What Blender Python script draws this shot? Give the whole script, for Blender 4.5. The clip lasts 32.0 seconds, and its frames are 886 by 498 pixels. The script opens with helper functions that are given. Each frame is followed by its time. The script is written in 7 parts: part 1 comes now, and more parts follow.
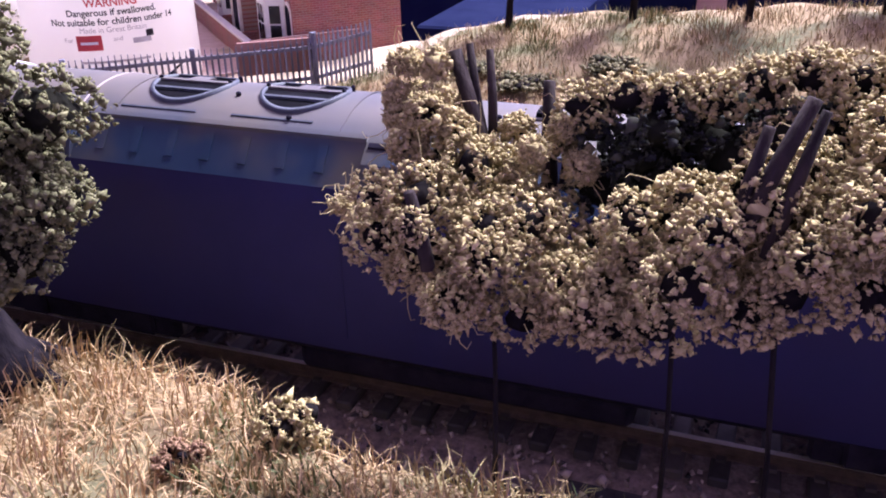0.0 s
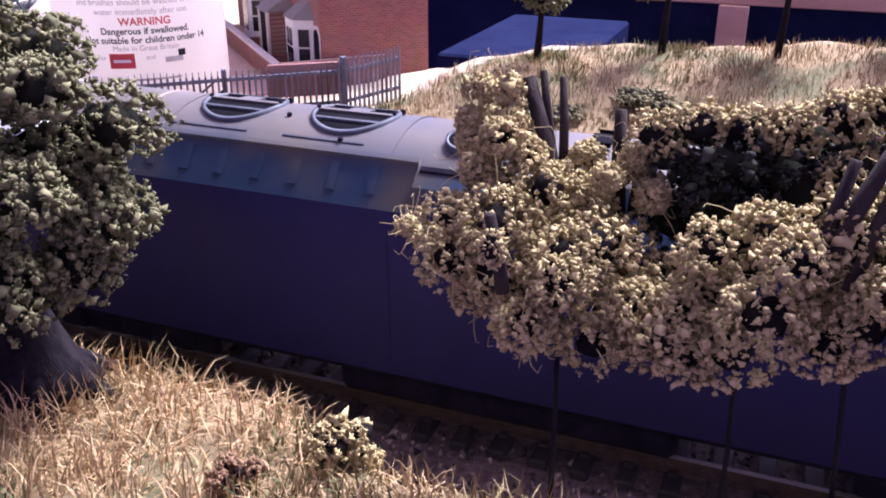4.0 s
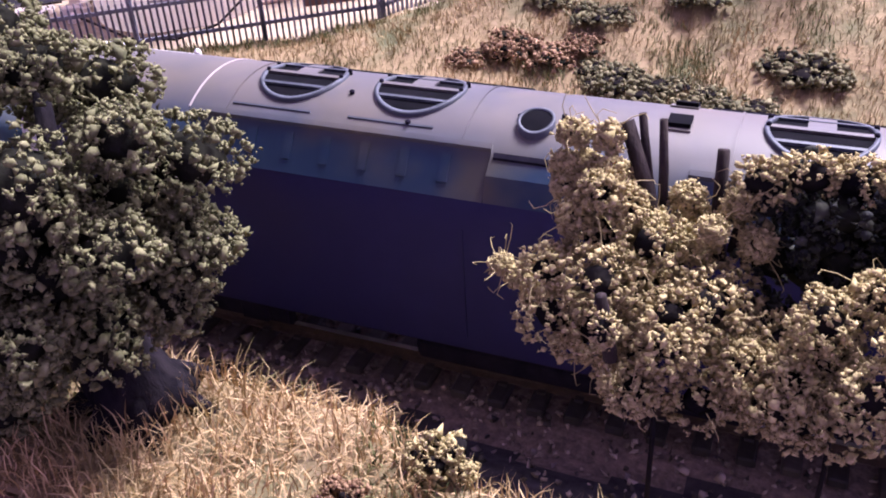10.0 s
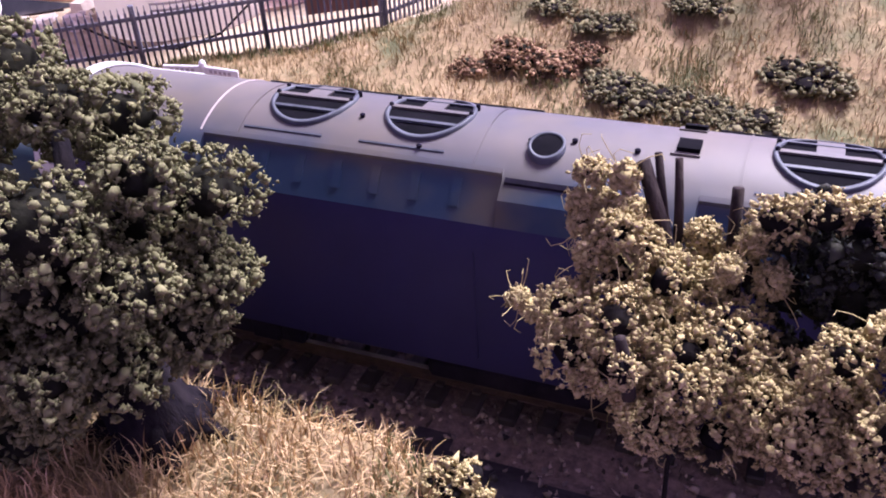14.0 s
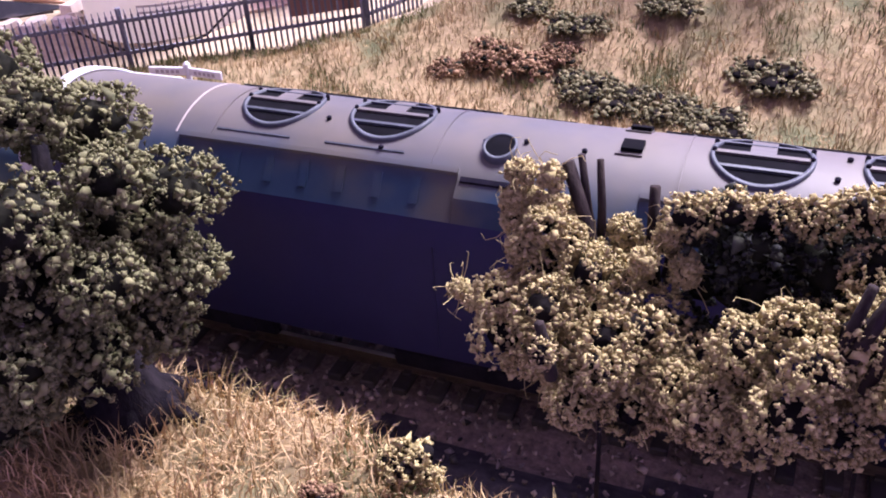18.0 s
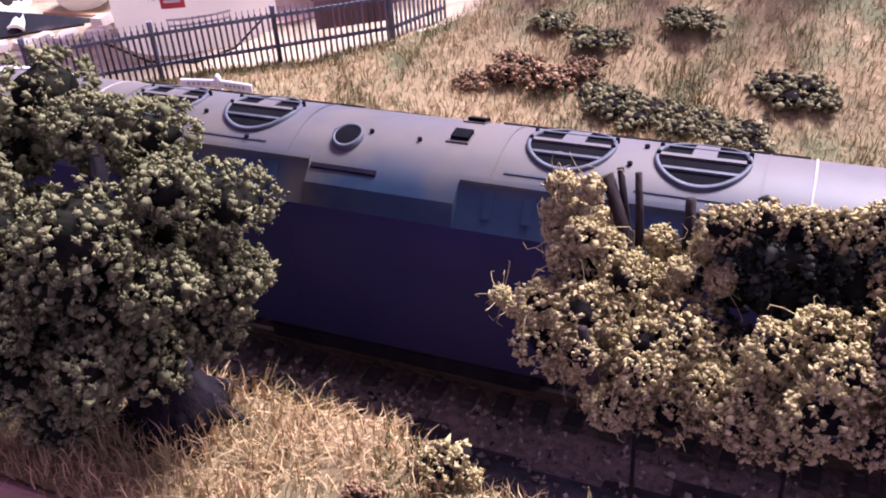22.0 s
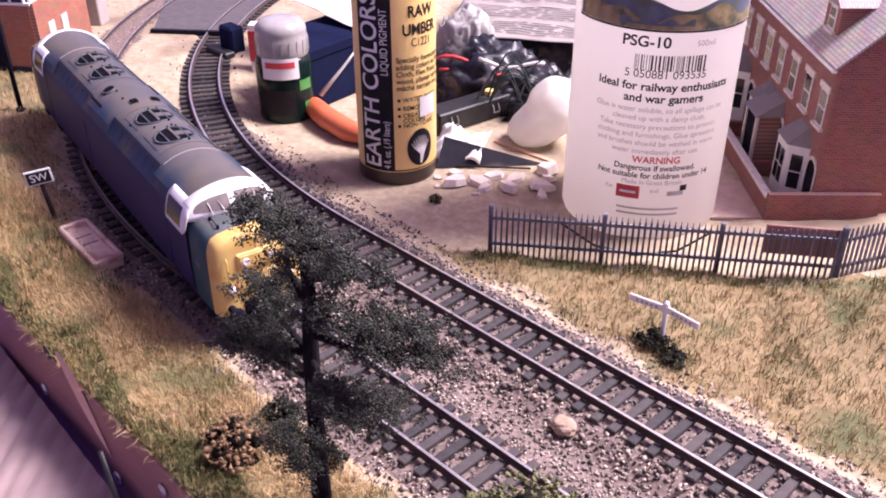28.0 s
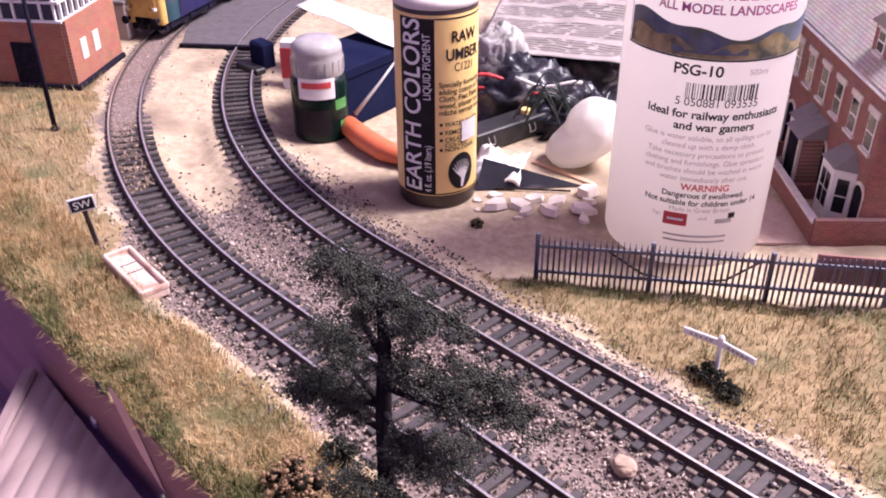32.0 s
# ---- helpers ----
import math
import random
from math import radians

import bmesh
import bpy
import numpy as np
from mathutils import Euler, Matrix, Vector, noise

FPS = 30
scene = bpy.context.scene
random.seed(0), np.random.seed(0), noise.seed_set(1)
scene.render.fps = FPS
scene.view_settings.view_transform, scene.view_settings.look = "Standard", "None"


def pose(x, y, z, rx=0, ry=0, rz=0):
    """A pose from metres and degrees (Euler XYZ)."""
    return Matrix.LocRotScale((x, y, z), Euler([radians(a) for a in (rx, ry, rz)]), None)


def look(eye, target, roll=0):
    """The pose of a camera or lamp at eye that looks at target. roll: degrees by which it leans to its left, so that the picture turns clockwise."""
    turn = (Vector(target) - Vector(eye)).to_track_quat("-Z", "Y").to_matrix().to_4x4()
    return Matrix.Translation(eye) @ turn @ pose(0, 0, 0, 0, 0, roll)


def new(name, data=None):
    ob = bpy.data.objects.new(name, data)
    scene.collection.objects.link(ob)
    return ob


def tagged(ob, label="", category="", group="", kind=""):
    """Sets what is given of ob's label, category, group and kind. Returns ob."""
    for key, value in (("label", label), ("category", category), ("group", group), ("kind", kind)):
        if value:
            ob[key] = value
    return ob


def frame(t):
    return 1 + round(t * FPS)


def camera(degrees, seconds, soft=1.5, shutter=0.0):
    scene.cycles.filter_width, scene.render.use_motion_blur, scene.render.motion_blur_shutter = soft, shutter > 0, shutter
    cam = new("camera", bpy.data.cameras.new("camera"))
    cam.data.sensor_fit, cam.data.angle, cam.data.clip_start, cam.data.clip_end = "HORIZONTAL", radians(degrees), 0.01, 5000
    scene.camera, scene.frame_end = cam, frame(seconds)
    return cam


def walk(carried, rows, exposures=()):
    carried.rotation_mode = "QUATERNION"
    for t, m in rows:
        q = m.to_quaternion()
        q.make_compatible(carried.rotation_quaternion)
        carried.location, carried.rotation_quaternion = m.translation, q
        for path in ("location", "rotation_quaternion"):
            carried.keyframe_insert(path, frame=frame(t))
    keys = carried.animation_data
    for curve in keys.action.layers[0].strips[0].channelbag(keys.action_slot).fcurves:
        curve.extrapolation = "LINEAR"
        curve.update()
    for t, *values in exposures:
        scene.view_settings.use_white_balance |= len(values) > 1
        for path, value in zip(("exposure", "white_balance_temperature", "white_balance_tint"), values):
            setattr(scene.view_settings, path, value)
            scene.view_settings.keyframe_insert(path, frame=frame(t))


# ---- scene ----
cam = camera(52.3, 32.0, soft=1.9)
PATH = [
    (0, (0.00815, 0.01040, 0.09245), (-0.02450, 0.09460, 0.04955), -1.6),
    (0.5, (0.00430, 0.01300, 0.09125), (-0.02790, 0.09780, 0.04910), -1.4),
    (1, (0.00350, 0.01420, 0.09080), (-0.02860, 0.09935, 0.04930), -1.2),
    (1.5, (0.00230, 0.01605, 0.09015), (-0.02755, 0.10210, 0.04880), -0.6),
    (2, (0.00385, 0.01610, 0.09095), (-0.02835, 0.10135, 0.04980), -0.9),
    (2.5, (0.00190, 0.01170, 0.09425), (-0.03090, 0.09705, 0.05380), -0.7),
    (3, (0.00185, 0.00760, 0.09285), (-0.03120, 0.09300, 0.05270), -0.4),
    (3.5, (0.00220, 0.00665, 0.09300), (-0.03125, 0.09180, 0.05265), -0.5),
    (5.5, (0.00150, 0.01045, 0.08915), (-0.03295, 0.09580, 0.05005), 1.9),
    (6, (0.00050, 0.00925, 0.09035), (-0.03485, 0.09440, 0.05155), 0.7),
    (6.5, (0.00025, 0.00880, 0.09300), (-0.03610, 0.09385, 0.05485), -0.7),
    (7, (-0.00190, 0.00855, 0.09300), (-0.03875, 0.09315, 0.05445), -1.9),
    (7.5, (-0.00490, 0.01300, 0.10045), (-0.04190, 0.09770, 0.06225), -2.6),
    (8, (-0.00740, 0.00965, 0.10060), (-0.04515, 0.09375, 0.06180), -2.2),
    (8.5, (-0.00775, 0.00940, 0.10020), (-0.04590, 0.09145, 0.05765), -2.7),
    (9, (-0.01010, 0.00940, 0.10195), (-0.04790, 0.08950, 0.05545), -2.6),
    (9.5, (-0.00760, 0.01170, 0.10890), (-0.04395, 0.09015, 0.05865), -3.3),
    (10, (-0.00810, 0.01465, 0.11070), (-0.04245, 0.09135, 0.05655), -3.6),
    (10.5, (-0.00720, 0.01565, 0.11290), (-0.04005, 0.09115, 0.05610), -2.8),
    (11, (-0.00685, 0.01725, 0.11775), (-0.03935, 0.09280, 0.06085), -2.8),
    (11.5, (-0.00765, 0.01845, 0.11805), (-0.04070, 0.09460, 0.06220), -3.4),
    (12, (-0.00930, 0.01895, 0.11665), (-0.04250, 0.09550, 0.06160), -3.2),
    (12.5, (-0.01165, 0.01795, 0.11510), (-0.04555, 0.09440, 0.06030), -3.3),
    (13, (-0.01105, 0.01785, 0.11510), (-0.04515, 0.09440, 0.06055), -3.5),
    (13.5, (-0.01100, 0.01700, 0.11495), (-0.04530, 0.09360, 0.06055), -3.8),
    (15.5, (-0.00635, 0.01045, 0.11760), (-0.03970, 0.08645, 0.06180), -4.0),
    (16, (-0.00520, 0.01090, 0.11785), (-0.03855, 0.08700, 0.06225), -4.0),
    (16.5, (-0.00355, 0.01010, 0.11900), (-0.03700, 0.08620, 0.06345), -4.0),
    (17, (-0.00180, 0.01040, 0.11890), (-0.03540, 0.08685, 0.06395), -4.0),
    (17.5, (-0.00235, 0.01040, 0.11930), (-0.03595, 0.08680, 0.06420), -4.1),
    (18, (-0.00150, 0.01065, 0.11955), (-0.03525, 0.08710, 0.06460), -4.0),
    (18.5, (-0.00090, 0.01070, 0.11915), (-0.03495, 0.08700, 0.06415), -4.0),
    (19, (-0.00025, 0.01055, 0.12020), (-0.03425, 0.08700, 0.06540), -4.0),
    (19.5, (-0.00015, 0.00895, 0.12030), (-0.03380, 0.08550, 0.06545), -4.1),
    (20, (-0.00040, 0.00785, 0.12100), (-0.03445, 0.08455, 0.06660), -4.3),
    (20.5, (-0.00120, 0.00730, 0.12215), (-0.03520, 0.08415, 0.06795), -4.3),
    (21, (-0.00225, 0.00700, 0.12175), (-0.03660, 0.08380, 0.06770), -4.4),
    (21.5, (-0.00315, 0.00675, 0.12220), (-0.03810, 0.08315, 0.06790), -4.3),
    (22, (-0.00320, 0.00535, 0.12240), (-0.03855, 0.08180, 0.06845), -4.3),
    (22.5, (-0.00290, 0.00540, 0.12260), (-0.03875, 0.08155, 0.06860), -4.4),
    (23, (-0.00540, 0.00490, 0.12340), (-0.04200, 0.08105, 0.06990), -4.2),
    (23.5, (-0.01625, 0.00335, 0.12665), (-0.05555, 0.07875, 0.07400), -3.4),
    (24, (-0.02850, 0.00250, 0.13115), (-0.07130, 0.07645, 0.07925), -2.5),
    (24.5, (-0.03345, 0.00560, 0.14150), (-0.07975, 0.07835, 0.09090), -1.4),
    (25, (-0.03655, 0.00500, 0.14635), (-0.08700, 0.07565, 0.09670), -0.8),
    (25.5, (-0.03740, 0.00065, 0.15115), (-0.09120, 0.06865, 0.10135), 0.1),
    (27.5, (-0.05165, -0.00195, 0.19240), (-0.11245, 0.05855, 0.14095), -0.3),
    (28, (-0.05785, -0.00125, 0.19595), (-0.11935, 0.05830, 0.14425), -0.1),
    (28.5, (-0.06585, -0.00950, 0.20305), (-0.12725, 0.04980, 0.15100), 0.2),
    (29, (-0.07040, -0.00985, 0.20455), (-0.13195, 0.04915, 0.15235), 0.2),
    (29.5, (-0.07480, -0.00855, 0.20575), (-0.13670, 0.05025, 0.15370), -0.0),
    (30, (-0.07535, -0.00755, 0.20540), (-0.13745, 0.05100, 0.15320), -0.2),
    (30.5, (-0.07545, -0.00730, 0.20470), (-0.13750, 0.05130, 0.15255), -0.2),
    (31, (-0.07670, -0.00775, 0.20465), (-0.13880, 0.05090, 0.15270), -0.3),
    (31.5, (-0.07620, -0.00745, 0.20655), (-0.13805, 0.05125, 0.15435), -0.3),
    (32, (-0.07675, -0.00715, 0.20645), (-0.13845, 0.05180, 0.15435), -0.3),
]
EXPOSURES = ((0, 0.54, 5300, 9), (6, 0.52, 5300, 9), (9, 0.33, 5450, 12), (23, 0.28, 5600, 12), (27, 0.06, 6000, 10), (32, 0.02, 6000, 9))
walk(cam, [(t, look(eye, target, roll)) for t, eye, target, roll in PATH], EXPOSURES)

# ---- light: one broad soft lamp high behind the layout, in an added mauve room ----
world = bpy.data.worlds.new("room_world")
scene.world = world
world.use_nodes = True
world.node_tree.nodes["Background"].inputs[0].default_value = (0.30, 0.20, 0.55, 1)
world.node_tree.nodes["Background"].inputs[1].default_value = 0.11
lamp = bpy.data.lights.new("ceiling_lamp", "POINT")
lamp.shadow_soft_size, lamp.energy, lamp.color = 0.42, 610, (1.0, 0.865, 0.855)
new("ceiling_lamp", lamp).matrix_world = pose(0.48, 1.36, 1.84)


# ---- materials ----
def surf(name, c1, c2, scale=300, rough=0.6, metal=0.0, bump=0.15, island=0.0, per_object=0.0, c3=None, patch=40, spec=0.4, stretch=(1, 1, 1), trans=0.0):
    m = bpy.data.materials.new(name)
    m.use_nodes = True
    nt = m.node_tree
    n, l = nt.nodes, nt.links
    b = n["Principled BSDF"]
    tc = n.new("ShaderNodeTexCoord")
    mp = n.new("ShaderNodeMapping")
    mp.inputs["Scale"].default_value = stretch
    l.new(tc.outputs["Object"], mp.inputs[0])
    fine = n.new("ShaderNodeTexNoise")
    fine.inputs["Scale"].default_value, fine.inputs["Detail"].default_value, fine.inputs["Roughness"].default_value = scale, 5, 0.65
    l.new(mp.outputs[0], fine.inputs["Vector"])
    ramp = n.new("ShaderNodeValToRGB")
    ramp.color_ramp.elements[0].position, ramp.color_ramp.elements[1].position = 0.32, 0.68
    ramp.color_ramp.elements[0].color, ramp.color_ramp.elements[1].color = (*c1, 1), (*c2, 1)
    fac = fine.outputs["Fac"]
    if island or per_object:
        src = n.new("ShaderNodeNewGeometry").outputs["Random Per Island"] if island else n.new("ShaderNodeObjectInfo").outputs["Random"]
        mx = n.new("ShaderNodeMix")
        mx.inputs["Factor"].default_value = island or per_object
        l.new(fac, mx.inputs[2])
        l.new(src, mx.inputs[3])
        sp = n.new("ShaderNodeMapRange")
        sp.inputs[1].default_value, sp.inputs[2].default_value, sp.inputs[3].default_value, sp.inputs[4].default_value = 0.1, 0.9, 0.25, 0.75
        l.new(mx.outputs[0], sp.inputs[0])
        fac = sp.outputs[0]
    l.new(fac, ramp.inputs[0])
    col = ramp.outputs[0]
    if c3:
        big = n.new("ShaderNodeTexNoise")
        big.inputs["Scale"].default_value, big.inputs["Detail"].default_value = patch, 3
        l.new(mp.outputs[0], big.inputs["Vector"])
        r2 = n.new("ShaderNodeMapRange")
        r2.inputs[1].default_value, r2.inputs[2].default_value = 0.50, 0.66
        l.new(big.outputs["Fac"], r2.inputs[0])
        mx = n.new("ShaderNodeMix")
        mx.data_type = "RGBA"
        l.new(r2.outputs[0], mx.inputs[0])
        l.new(col, mx.inputs[6])
        mx.inputs[7].default_value = (*c3, 1)
        col = mx.outputs[2]
    l.new(col, b.inputs["Base Color"])
    b.inputs["Roughness"].default_value, b.inputs["Metallic"].default_value = rough, metal
    b.inputs["Specular IOR Level"].default_value = spec
    if trans:
        b.inputs["Transmission Weight"].default_value = trans
    if bump:
        bp = n.new("ShaderNodeBump")
        bp.inputs["Strength"].default_value, bp.inputs["Distance"].default_value = bump, 0.0006
        l.new(fine.outputs["Fac"], bp.inputs["Height"])
        l.new(bp.outputs[0], b.inputs["Normal"])
    return m


SAND = surf("sandy_plaster", (0.34, 0.262, 0.172), (0.51, 0.405, 0.285), 220, 0.95, bump=0.5, c3=(0.24, 0.18, 0.125), patch=22)
TURF = surf("turf_soil", (0.20, 0.142, 0.070), (0.34, 0.250, 0.135), 260, 0.95, bump=0.8, c3=(0.12, 0.12, 0.055), patch=34)
STONE = surf("ballast_stone", (0.075, 0.060, 0.055), (0.50, 0.40, 0.34), 500, 0.9, bump=0.3, island=0.85)
SANDSTONE = surf("sandy_grit", (0.20, 0.14, 0.10), (0.46, 0.34, 0.25), 500, 0.95, bump=0.3, island=0.85)
DARKSTONE = surf("oily_ballast_stone", (0.020, 0.019, 0.023), (0.27, 0.22, 0.21), 500, 0.5, bump=0.3, island=0.9)
BED = surf("ballast_bed", (0.10, 0.075, 0.07), (0.30, 0.22, 0.19), 600, 0.95, bump=1.0)
# earth darkened to carry the shade beside the bank
EARTH = surf("bank_shade_earth", (0.022, 0.018, 0.026), (0.060, 0.050, 0.058), 400, 0.95, bump=0.8)
SLEEPER = surf("sleeper_plastic", (0.030, 0.026, 0.029), (0.085, 0.068, 0.066), 400, 0.75, per_object=0.5, bump=0.3)
RAIL = surf("rail_steel", (0.055, 0.038, 0.032), (0.12, 0.082, 0.065), 500, 0.55, 0.3)
RAILTOP = surf("rail_head_steel", (0.66, 0.61, 0.58), (0.82, 0.77, 0.73), 200, 0.33, 0.85, bump=0.05)
STRAW = surf("straw_grass", (0.27, 0.18, 0.072), (0.64, 0.46, 0.245), 30, 0.7, bump=0, island=0.75, c3=(0.21, 0.19, 0.08), patch=42, spec=0.2)
FARSTRAW = surf("hill_straw_grass", (0.175, 0.118, 0.048), (0.45, 0.325, 0.165), 30, 0.7, bump=0, island=0.75, c3=(0.17, 0.15, 0.065), patch=38, spec=0.2)
GREENGRASS = surf("green_grass", (0.06, 0.08, 0.03), (0.22, 0.22, 0.09), 60, 0.7, bump=0, island=0.8, spec=0.2)
FOAM = surf("tree_foam", (0.070, 0.072, 0.034), (0.27, 0.250, 0.122), 420, 0.9, bump=0.4, island=0.30, spec=0.2)
PINEFOAM = surf("pine_foam", (0.026, 0.030, 0.034), (0.100, 0.098, 0.074), 420, 0.9, bump=0.4, island=0.35, spec=0.2)
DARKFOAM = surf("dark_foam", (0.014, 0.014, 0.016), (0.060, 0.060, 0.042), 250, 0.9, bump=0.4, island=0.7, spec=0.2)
WEED = surf("grey_green_weed", (0.07, 0.068, 0.036), (0.25, 0.215, 0.115), 250, 0.9, bump=0.4, island=0.7, spec=0.2)
OLIVE = surf("olive_foam", (0.25, 0.205, 0.088), (0.59, 0.475, 0.235), 420, 0.9, bump=0.4, island=0.30, spec=0.2)
# core colours: the shade between foam lumps, put in as near-black
OLIVESHADE = surf("olive_shade_core", (0.007, 0.006, 0.008), (0.020, 0.017, 0.016), 300, 0.95, bump=0.6, spec=0.0)
FOAMSHADE = surf("foam_shade_core", (0.010, 0.010, 0.009), (0.026, 0.025, 0.018), 300, 0.95, bump=0.6, spec=0.0)
RUSTFOAM = surf("rusty_foam", (0.14, 0.08, 0.045), (0.38, 0.24, 0.14), 300, 0.9, bump=0.4, island=0.5, spec=0.2)
BARK = surf("dark_bark", (0.006, 0.005, 0.008), (0.024, 0.019, 0.022), 350, 0.9, bump=1.0, stretch=(1, 1, 0.3), spec=0.05)
TWIG = surf("twig_bark", (0.016, 0.012, 0.014), (0.052, 0.038, 0.035), 350, 0.9, bump=1.0, stretch=(1, 1, 0.4), spec=0.1)
BLUE = surf("locomotive_blue_paint", (0.024, 0.022, 0.074), (0.029, 0.027, 0.086), 60, 0.5, bump=0.03, spec=0.12, c3=(0.028, 0.023, 0.068), patch=30)
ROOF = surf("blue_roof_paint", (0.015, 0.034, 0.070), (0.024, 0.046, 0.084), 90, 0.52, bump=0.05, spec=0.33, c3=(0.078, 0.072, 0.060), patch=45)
NOSE = surf("dusty_sheen_nose_paint", (0.020, 0.056, 0.074), (0.032, 0.072, 0.088), 90, 0.50, bump=0.05, spec=0.40, c3=(0.045, 0.066, 0.074), patch=45)
# near-black stands in for shade inside openings; the hatch covers share it
VOID = surf("dark_opening", (0.004, 0.004, 0.006), (0.008, 0.007, 0.010), 200, 0.9, bump=0, spec=0.05)
YELLOW = surf("warning_yellow_paint", (0.61, 0.41, 0.12), (0.69, 0.48, 0.16), 150, 0.42, bump=0.04, spec=0.5, c3=(0.52, 0.30, 0.07), patch=70)
WHITE = surf("white_paint", (0.74, 0.72, 0.70), (0.82, 0.80, 0.78), 200, 0.45, bump=0.05)
BLACK = surf("black_plastic", (0.012, 0.011, 0.013), (0.030, 0.027, 0.028), 200, 0.5, bump=0.1)
GRILLE = surf("grille_metal", (0.045, 0.05, 0.065), (0.085, 0.09, 0.11), 300, 0.55, 0.0, bump=0.1)
UNDER = surf("underframe_black", (0.008, 0.007, 0.014), (0.022, 0.018, 0.030), 300, 0.8, bump=0.2, spec=0.05)
WHEEL = surf("wheel_steel", (0.20, 0.18, 0.17), (0.32, 0.29, 0.27), 300, 0.4, 0.8, bump=0.05)
GLASS = surf("dark_window_glass", (0.016, 0.016, 0.020), (0.03, 0.03, 0.035), 80, 0.08, bump=0, spec=0.6)
# pale tan base stands in for reflections and the cab seen through the glass
CABGLASS = surf("windscreen_with_pale_reflection", (0.13, 0.11, 0.10), (0.24, 0.20, 0.18), 140, 0.12, bump=0, spec=0.7)
RUSTYYELLOW = surf("rusty_yellow_paint", (0.22, 0.10, 0.035), (0.36, 0.18, 0.06), 250, 0.6, bump=0.1)
SLATE = surf("pale_roof_slate", (0.34, 0.28, 0.26), (0.50, 0.43, 0.40), 250, 0.8, bump=0.3, per_object=0.5)
DARKSLATE = surf("grey_slate", (0.17, 0.15, 0.15), (0.28, 0.25, 0.25), 250, 0.7, bump=0.3, per_object=0.4)
STONEPAINT = surf("cream_stone_paint", (0.62, 0.55, 0.50), (0.74, 0.67, 0.61), 300, 0.7, bump=0.2)
PAVING = surf("pale_paving", (0.46, 0.33, 0.26), (0.58, 0.43, 0.35), 180, 0.9, bump=0.3)
BOTTLE = surf("milky_white_plastic", (0.80, 0.75, 0.69), (0.86, 0.81, 0.75), 40, 0.32, bump=0.0, spec=0.5)
def let_through(m, colour, share):
    """Thin milky plastic that passes some of the light from behind."""
    n, l = m.node_tree.nodes, m.node_tree.links
    t, mx = n.new("ShaderNodeBsdfTranslucent"), n.new("ShaderNodeMixShader")
    t.inputs[0].default_value, mx.inputs[0].default_value = (*colour, 1), share
    l.new(n["Principled BSDF"].outputs[0], mx.inputs[1])
    l.new(t.outputs[0], mx.inputs[2])
    l.new(mx.outputs[0], n["Material Output"].inputs[0])


FILLER = surf("glossy_white_film", (0.78, 0.74, 0.69), (0.86, 0.82, 0.77), 60, 0.28, bump=0.02, spec=0.5)
let_through(FILLER, (0.95, 0.92, 0.86), 0.4)
let_through(BOTTLE, (0.97, 0.94, 0.89), 0.70)
LABELWHITE = surf("white_paper_label", (0.80, 0.76, 0.73), (0.85, 0.81, 0.78), 120, 0.38, bump=0.02)
LABELYELLOW = surf("yellow_paper_label", (0.84, 0.58, 0.21), (0.88, 0.63, 0.25), 90, 0.42, bump=0.02)
INK = surf("black_ink", (0.012, 0.010, 0.013), (0.022, 0.018, 0.021), 200, 0.5, bump=0, spec=0.15)
GREYINK = surf("grey_ink", (0.36, 0.32, 0.31), (0.44, 0.40, 0.39), 200, 0.5, bump=0)
REDINK = surf("red_ink", (0.55, 0.05, 0.06), (0.62, 0.08, 0.08), 200, 0.5, bump=0)
PURPLEINK = surf("magenta_ink", (0.40, 0.08, 0.22), (0.48, 0.12, 0.28), 200, 0.5, bump=0)
WHITEINK = surf("white_ink", (0.76, 0.73, 0.70), (0.82, 0.79, 0.76), 200, 0.5, bump=0)
UMBER = surf("umber_pigment_plastic", (0.035, 0.022, 0.018), (0.06, 0.04, 0.03), 60, 0.3, bump=0.0, spec=0.5)
GREENGLASS = surf("dark_green_glass", (0.003, 0.010, 0.009), (0.007, 0.018, 0.014), 60, 0.18, bump=0.0, spec=0.25)
CLEARCAP = surf("clear_plastic_cap", (0.40, 0.37, 0.355), (0.56, 0.52, 0.50), 90, 0.25, bump=0.05, spec=0.6, trans=0.25)
DARKFILM = surf("dark_printed_film", (0.010, 0.011, 0.018), (0.045, 0.040, 0.050), 40, 0.34, bump=0.1, spec=0.35, c3=(0.12, 0.10, 0.10), patch=45)
NETGREEN = surf("dark_green_net", (0.010, 0.022, 0.018), (0.035, 0.055, 0.045), 120, 0.45, bump=0.1)
ORANGE = surf("orange_plastic", (0.58, 0.13, 0.055), (0.66, 0.17, 0.08), 100, 0.4, bump=0.05)
PAPER = surf("newsprint", (0.31, 0.265, 0.245), (0.40, 0.345, 0.315), 60, 0.85, bump=0.1)
PLASTER = surf("plaster_scrap", (0.66, 0.56, 0.48), (0.80, 0.71, 0.63), 200, 0.9, bump=0.4)
PINKSTONE = surf("pinkish_plaster_casting", (0.58, 0.42, 0.34), (0.72, 0.56, 0.47), 250, 0.85, bump=0.3, c3=(0.40, 0.24, 0.18), patch=120)
BOARD = surf("varnished_brown_board", (0.27, 0.135, 0.115), (0.37, 0.19, 0.155), 60, 0.55, bump=0.1, stretch=(0.15, 1, 1), c3=(0.11, 0.05, 0.045), patch=25)
RAWWOOD = surf("raw_chipped_wood", (0.62, 0.40, 0.28), (0.76, 0.53, 0.39), 150, 0.8, bump=0.3, stretch=(0.15, 1, 1))
